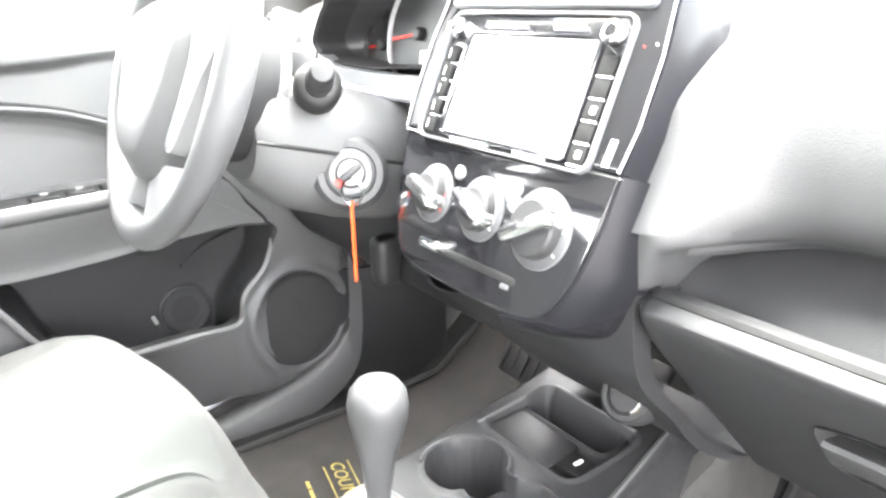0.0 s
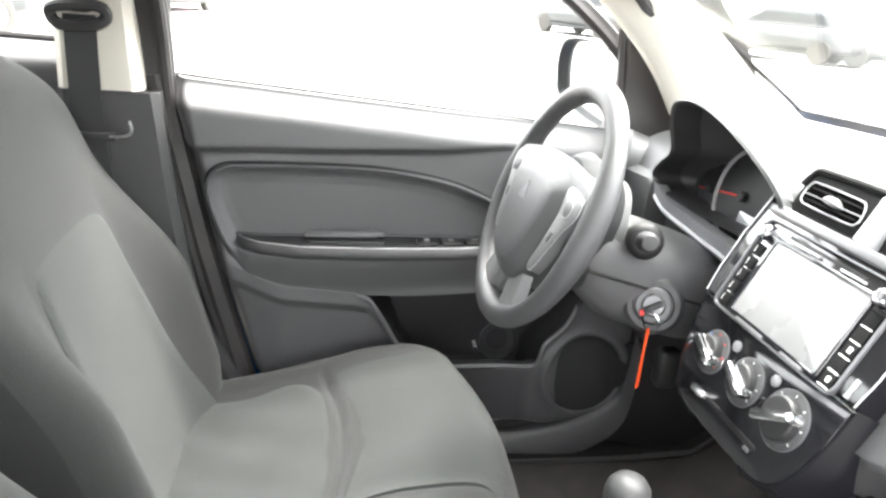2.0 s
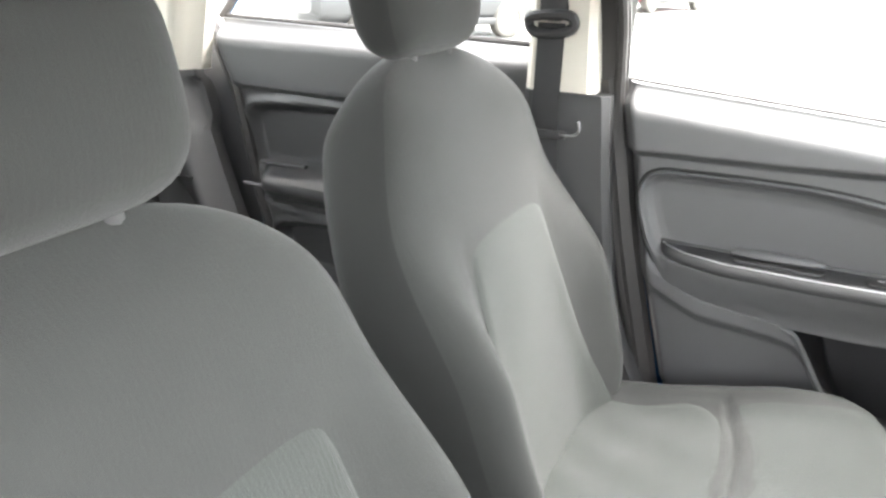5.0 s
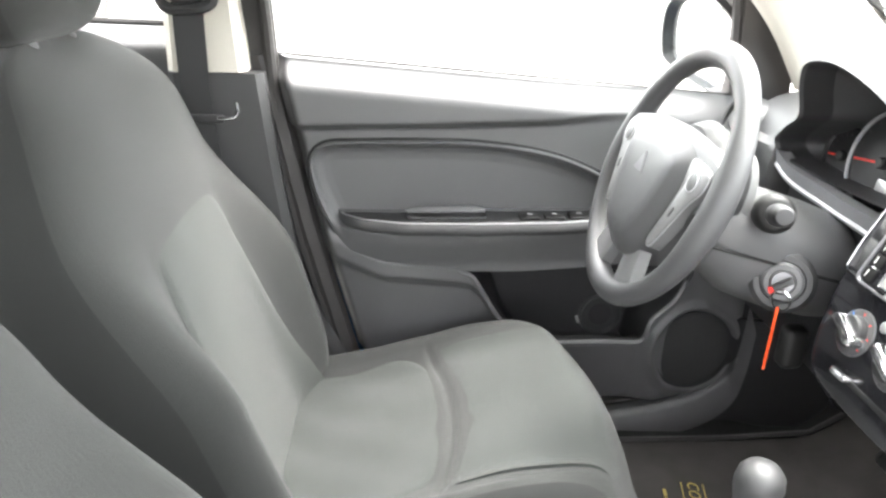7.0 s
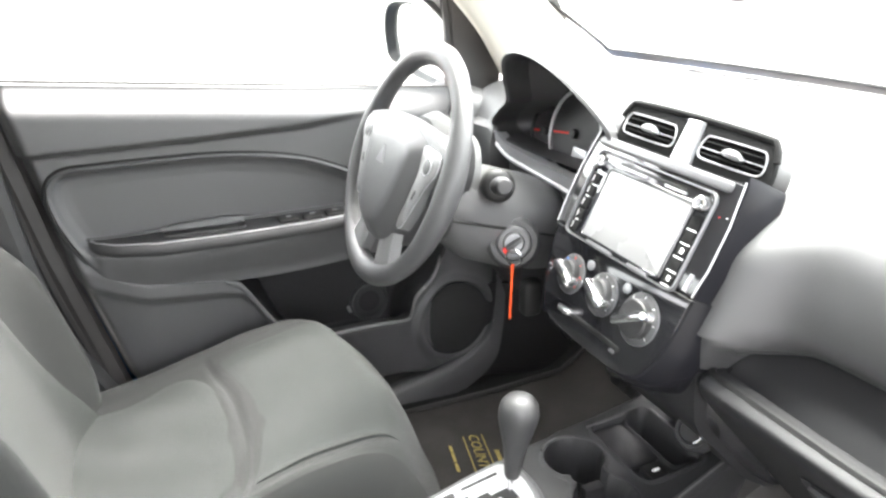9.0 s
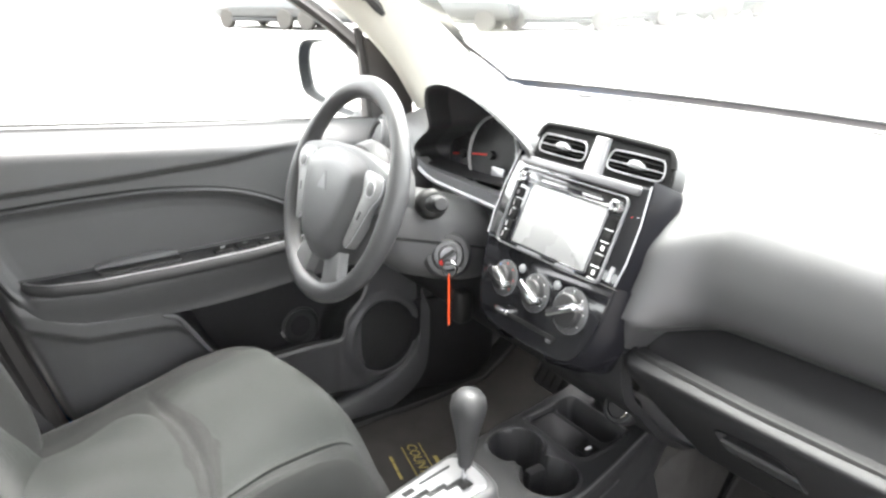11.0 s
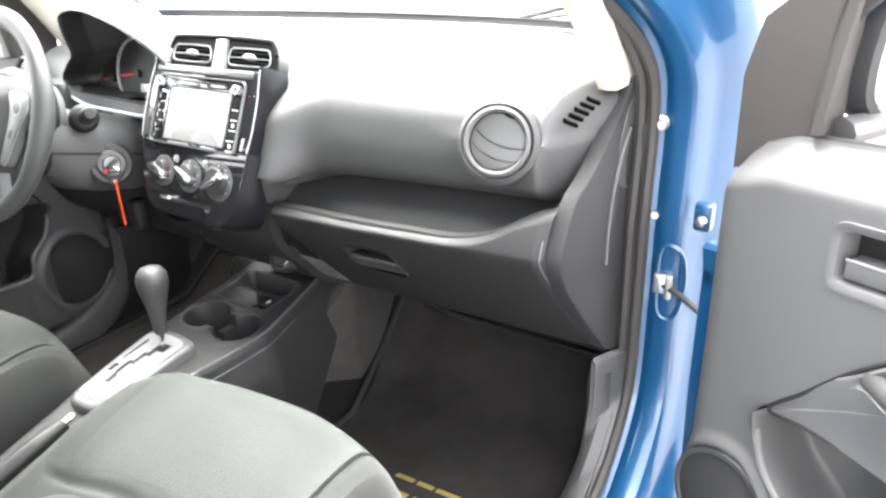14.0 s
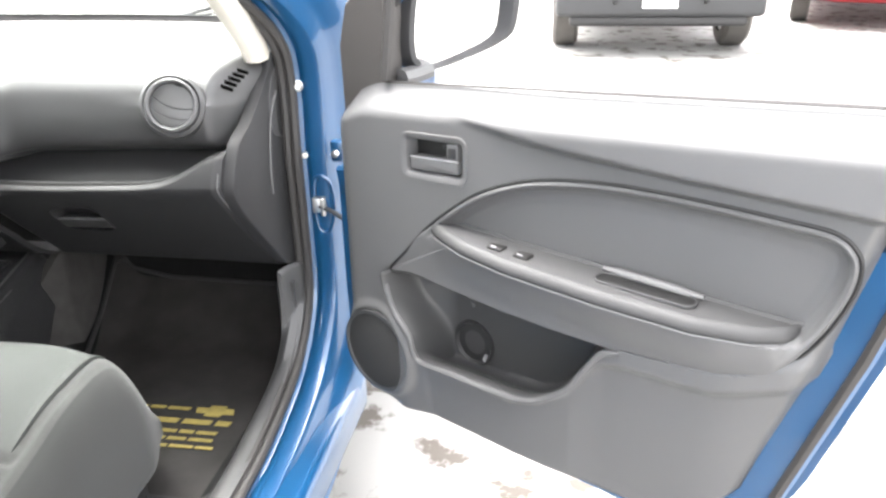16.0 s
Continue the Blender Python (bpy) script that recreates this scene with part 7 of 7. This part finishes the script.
def brake_pedal():
    p = thing("brake_pedal", "brake pedal with a ribbed rubber pad", "pedal")
    m = pose(-0.318, 0.535, 0.432, 58, 0, 0)
    pad = part("pad", xf(plate(rrect(0.115, 0.060, 0.012), -0.008, 0.008, 0.004), m), M_DARK, p, "black rubber pad")
    for i in range(5):
        part("rib", xf(box(-0.048 + 0.024 * i - 0.003, -0.048 + 0.024 * i + 0.003, -0.024, 0.024, 0.006, 0.011, 0.001), m), M_RUBBER, pad)
    part("pad_edge", xf(tube([(0.057, -0.024, 0.006), (0.057, 0.0, 0.008), (0.057, 0.024, 0.006)], 0.002, 6), m), M_CHROME, pad, "bright worn edge")
    part("arm", tube([(-0.318, 0.55, 0.44), (-0.31, 0.60, 0.54), (-0.30, 0.58, 0.66)], 0.008, 8), M_DARK, p)
    g = thing("accelerator_pedal", "slim black accelerator pedal", "pedal")
    part("pad", xf(plate(rrect(0.045, 0.12, 0.012), -0.006, 0.006, 0.003), pose(-0.135, 0.60, 0.43, 55)), M_DARK, g)
    b = thing("column_lock_lever", "black lever bracket under the steering column", "lever")
    part("bracket", box(-0.300, -0.270, 0.245, 0.28, 0.655, 0.72, 0.010, 3), M_DEEP, b)
    for s in (-1, 1):
        us, vs = np.linspace(0, 1, 20), np.linspace(0, 1, 16)
        k = np.array([[(s * (0.655 - 0.03 * math.sin(math.pi * min(1, t + 0.2))), 0.60 - (0.26 if s < 0 else 0.19) * t, 0.53 - 0.24 * v) for t in us] for v in vs])
        # driver side in a darker plastic that holds the footwell's shade
        mesh_thing("kick_panel", sheet(k, (s * 0.012, 0, 0)), M_PAD if s > 0 else M_LID, "dark grey kick panel ahead of the door", "trim", "structure")


brake_pedal()


# ---- outside: parked vehicles ----
def wheel_parts(base, x, y, r=0.32, w=0.20, s=1):
    m = pose(x, y, r, 0, 90, 0)
    wh = part("wheel", lathe([(r * 0.62, -w / 2), (r * 0.9, -w / 2), (r, -w * 0.36), (r, w * 0.36), (r * 0.9, w / 2), (r * 0.62, w / 2), (r * 0.60, w * 0.3)], 32, m), M_TYRE, base, "black tyre")
    part("rim", lathe([(r * 0.61, -w * 0.42), (r * 0.58, -w * 0.30), (r * 0.2, -w * 0.36), (0.0, -w * 0.38)], 24, m), M_ALLOY, wh, "alloy rim")
    part("rim", lathe([(r * 0.61, w * 0.42), (r * 0.58, w * 0.30), (r * 0.2, w * 0.36), (0.0, w * 0.38)], 24, m), M_ALLOY, wh, "alloy rim")


def parked_car(name, m, paint, label, tall=0.0, group="parked cars"):
    """Local y ahead, origin on the ground under the middle."""
    b = thing(name, label, "car", m, group)
    n = 28
    ang = np.linspace(0, 2 * np.pi, n, endpoint=False)
    sq = lambda v, e: np.sign(v) * np.abs(v) ** e
    secs = []
    for y, hw, z0, z1 in ((-2.15, 0.70, 0.42, 0.72), (-2.05, 0.82, 0.30, 0.90), (-1.5, 0.88, 0.24, 0.98), (0, 0.90, 0.22, 0.98), (1.0, 0.89, 0.22, 0.95), (1.8, 0.84, 0.26, 0.82), (2.05, 0.74, 0.32, 0.70), (2.12, 0.62, 0.40, 0.60)):
        z1 += tall
        secs.append([(hw * float(sq(math.cos(a), 0.45)), y, (z0 + z1) / 2 + (z1 - z0) / 2 * float(sq(math.sin(a), 0.5))) for a in ang])
    part("body", loft(secs), paint, b)
    secs = []
    for y, hw, z1 in ((-1.9, 0.66, 0.98), (-1.45, 0.68, 1.36), (-0.8, 0.69, 1.46), (0.0, 0.69, 1.46), (0.35, 0.68, 1.38), (1.0, 0.70, 0.97)):
        z1 += tall * 1.6
        secs.append([(hw * float(sq(math.cos(a), 0.6)), y, 0.92 + tall + (z1 - 0.92 - tall) * max(0.0, float(sq(math.sin(a), 0.5)))) for a in ang])
    cab = part("cabin", loft(secs), paint, b)
    for s in (-1, 1):
        part("side_window", xf(plate(np.array([(-1.3, 0.0), (0.75, 0.0), (0.25, 0.36 + tall * 0.5), (-1.1, 0.36 + tall * 0.5)]), 0.0, 0.012, 0.004), Matrix(((0, 0.0, s, s * 0.675), (1, 0, 0, 0), (0, 1, 0, 0.99 + tall), (0, 0, 0, 1)))), M_CARGLASS, cab, "dark side window")
        for y in (-1.30, 1.28):
            wheel_parts(b, s * 0.80, y, 0.31 + 0.12 * tall)
        part("sill_cladding", box(min(s * 0.84, s * 0.905), max(s * 0.84, s * 0.905), -1.0, 1.0, 0.22, 0.34, 0.03, 2), M_DARK, b, "dark sill cladding")
        part("headlight", box(s * 0.62 - 0.14, s * 0.62 + 0.14, 1.88, 2.05, 0.62 + tall, 0.74 + tall, 0.03, 2), M_LAMP, b, "clear headlight")
    return b


def pickup():
    b = thing("pickup_truck", "dark pickup truck parked facing the open door", "truck", pose(1.93, 7.0, 0, 0, 0, 180 + 2), "parked cars")
    n = 28
    ang = np.linspace(0, 2 * np.pi, n, endpoint=False)
    sq = lambda v, e: np.sign(v) * np.abs(v) ** e
    secs = []
    for y, hw, z0, z1 in ((-4.2, 0.92, 0.60, 1.15), (-2.0, 0.95, 0.48, 1.18), (0.0, 0.95, 0.48, 1.18), (0.45, 0.93, 0.50, 1.12), (0.60, 0.88, 0.56, 1.04)):
        secs.append([(hw * float(sq(math.cos(a), 0.35)), y, (z0 + z1) / 2 + (z1 - z0) / 2 * float(sq(math.sin(a), 0.4))) for a in ang])
    part("body", loft(secs), M_PAINT_BLACK, b, "dark truck body")
    secs = []
    for y, hw, z1 in ((-2.6, 0.80, 1.75), (-2.2, 0.82, 1.86), (-1.2, 0.82, 1.86), (-0.4, 0.84, 1.16)):
        secs.append([(hw * float(sq(math.cos(a), 0.5)), y, 1.12 + (z1 - 1.12) * max(0, float(sq(math.sin(a), 0.5)))) for a in ang])
    part("cab", loft(secs), M_PAINT_BLACK, b, "dark cab")
    bump = part("bumper", box(-0.93, 0.93, 0.50, 0.80, 0.36, 0.66, 0.05, 3), M_BUMPER, b, "grey front bumper")
    part("lower_valance", box(-0.80, 0.80, 0.52, 0.74, 0.27, 0.38, 0.04, 3), M_DARK, b, "black valance")
    part("number_plate", box(-0.155, 0.155, 0.80, 0.81, 0.44, 0.60, 0.004), M_LABEL, bump, "plain white plate")
    part("grille", box(-0.50, 0.50, 0.56, 0.68, 0.70, 0.98, 0.03, 2), M_DEEP, b, "black grille")
    for k in range(4):
        part("grille_bar", box(-0.48, 0.48, 0.66, 0.70, 0.735 + 0.065 * k, 0.755 + 0.065 * k, 0.006), M_ALLOY, b, "bright grille bar")
    for s in (-1, 1):
        part("headlight", box(s * 0.72 - 0.17, s * 0.72 + 0.17, 0.52, 0.68, 0.66, 0.86, 0.03, 2), M_LAMP, b, "clear headlight")
        part("fog_lamp", box(s * 0.70 - 0.10, s * 0.70 + 0.10, 0.76, 0.815, 0.56, 0.635, 0.01, 2), M_LAMP, bump, "bright lamp")
        part("tow_hook", tube([(s * 0.40, 0.78, 0.55), (s * 0.40, 0.85, 0.54), (s * 0.40, 0.85, 0.50), (s * 0.40, 0.78, 0.49)], 0.018, 8), M_DEEP, bump, "black tow hook")
        wheel_parts(b, s * 0.82, 0.0, 0.37, 0.25)
        wheel_parts(b, s * 0.82, -3.3, 0.37, 0.25)


pickup()
parked_car("red_car", pose(-21.0, -4.6, 0, 0, 0, -108), M_PAINT_RED, "red compact sport utility parked across the lot", 0.25)
parked_car("red_car", pose(5.0, 10.0, 0, 0, 0, 165), M_PAINT_RED, "red car parked beside the truck")
for k, (x, y, paint, tone) in enumerate(((-23.5, 8.6, M_PAINT_GREY, "grey"), (-20.6, 10.2, M_PAINT_WHITE, "white"), (-18.6, 12.4, M_PAINT_GREY, "grey"), (-16.8, 15.2, M_PAINT_WHITE, "white"), (-17.5, 18.6, M_PAINT_GREY, "grey"), (-18.5, 22.6, M_PAINT_WHITE, "white"), (-20.0, 27.0, M_PAINT_GREY, "grey"))):
    parked_car("parked_car", pose(x, y, 0, 0, 0, 115 + 7 * k), paint, f"{tone} car in a row of parked cars")
parked_car("parked_car", pose(-10.4, -6.2, 0, 0, 0, 60), M_PAINT_BLACK, "dark car parked beyond the rear door")
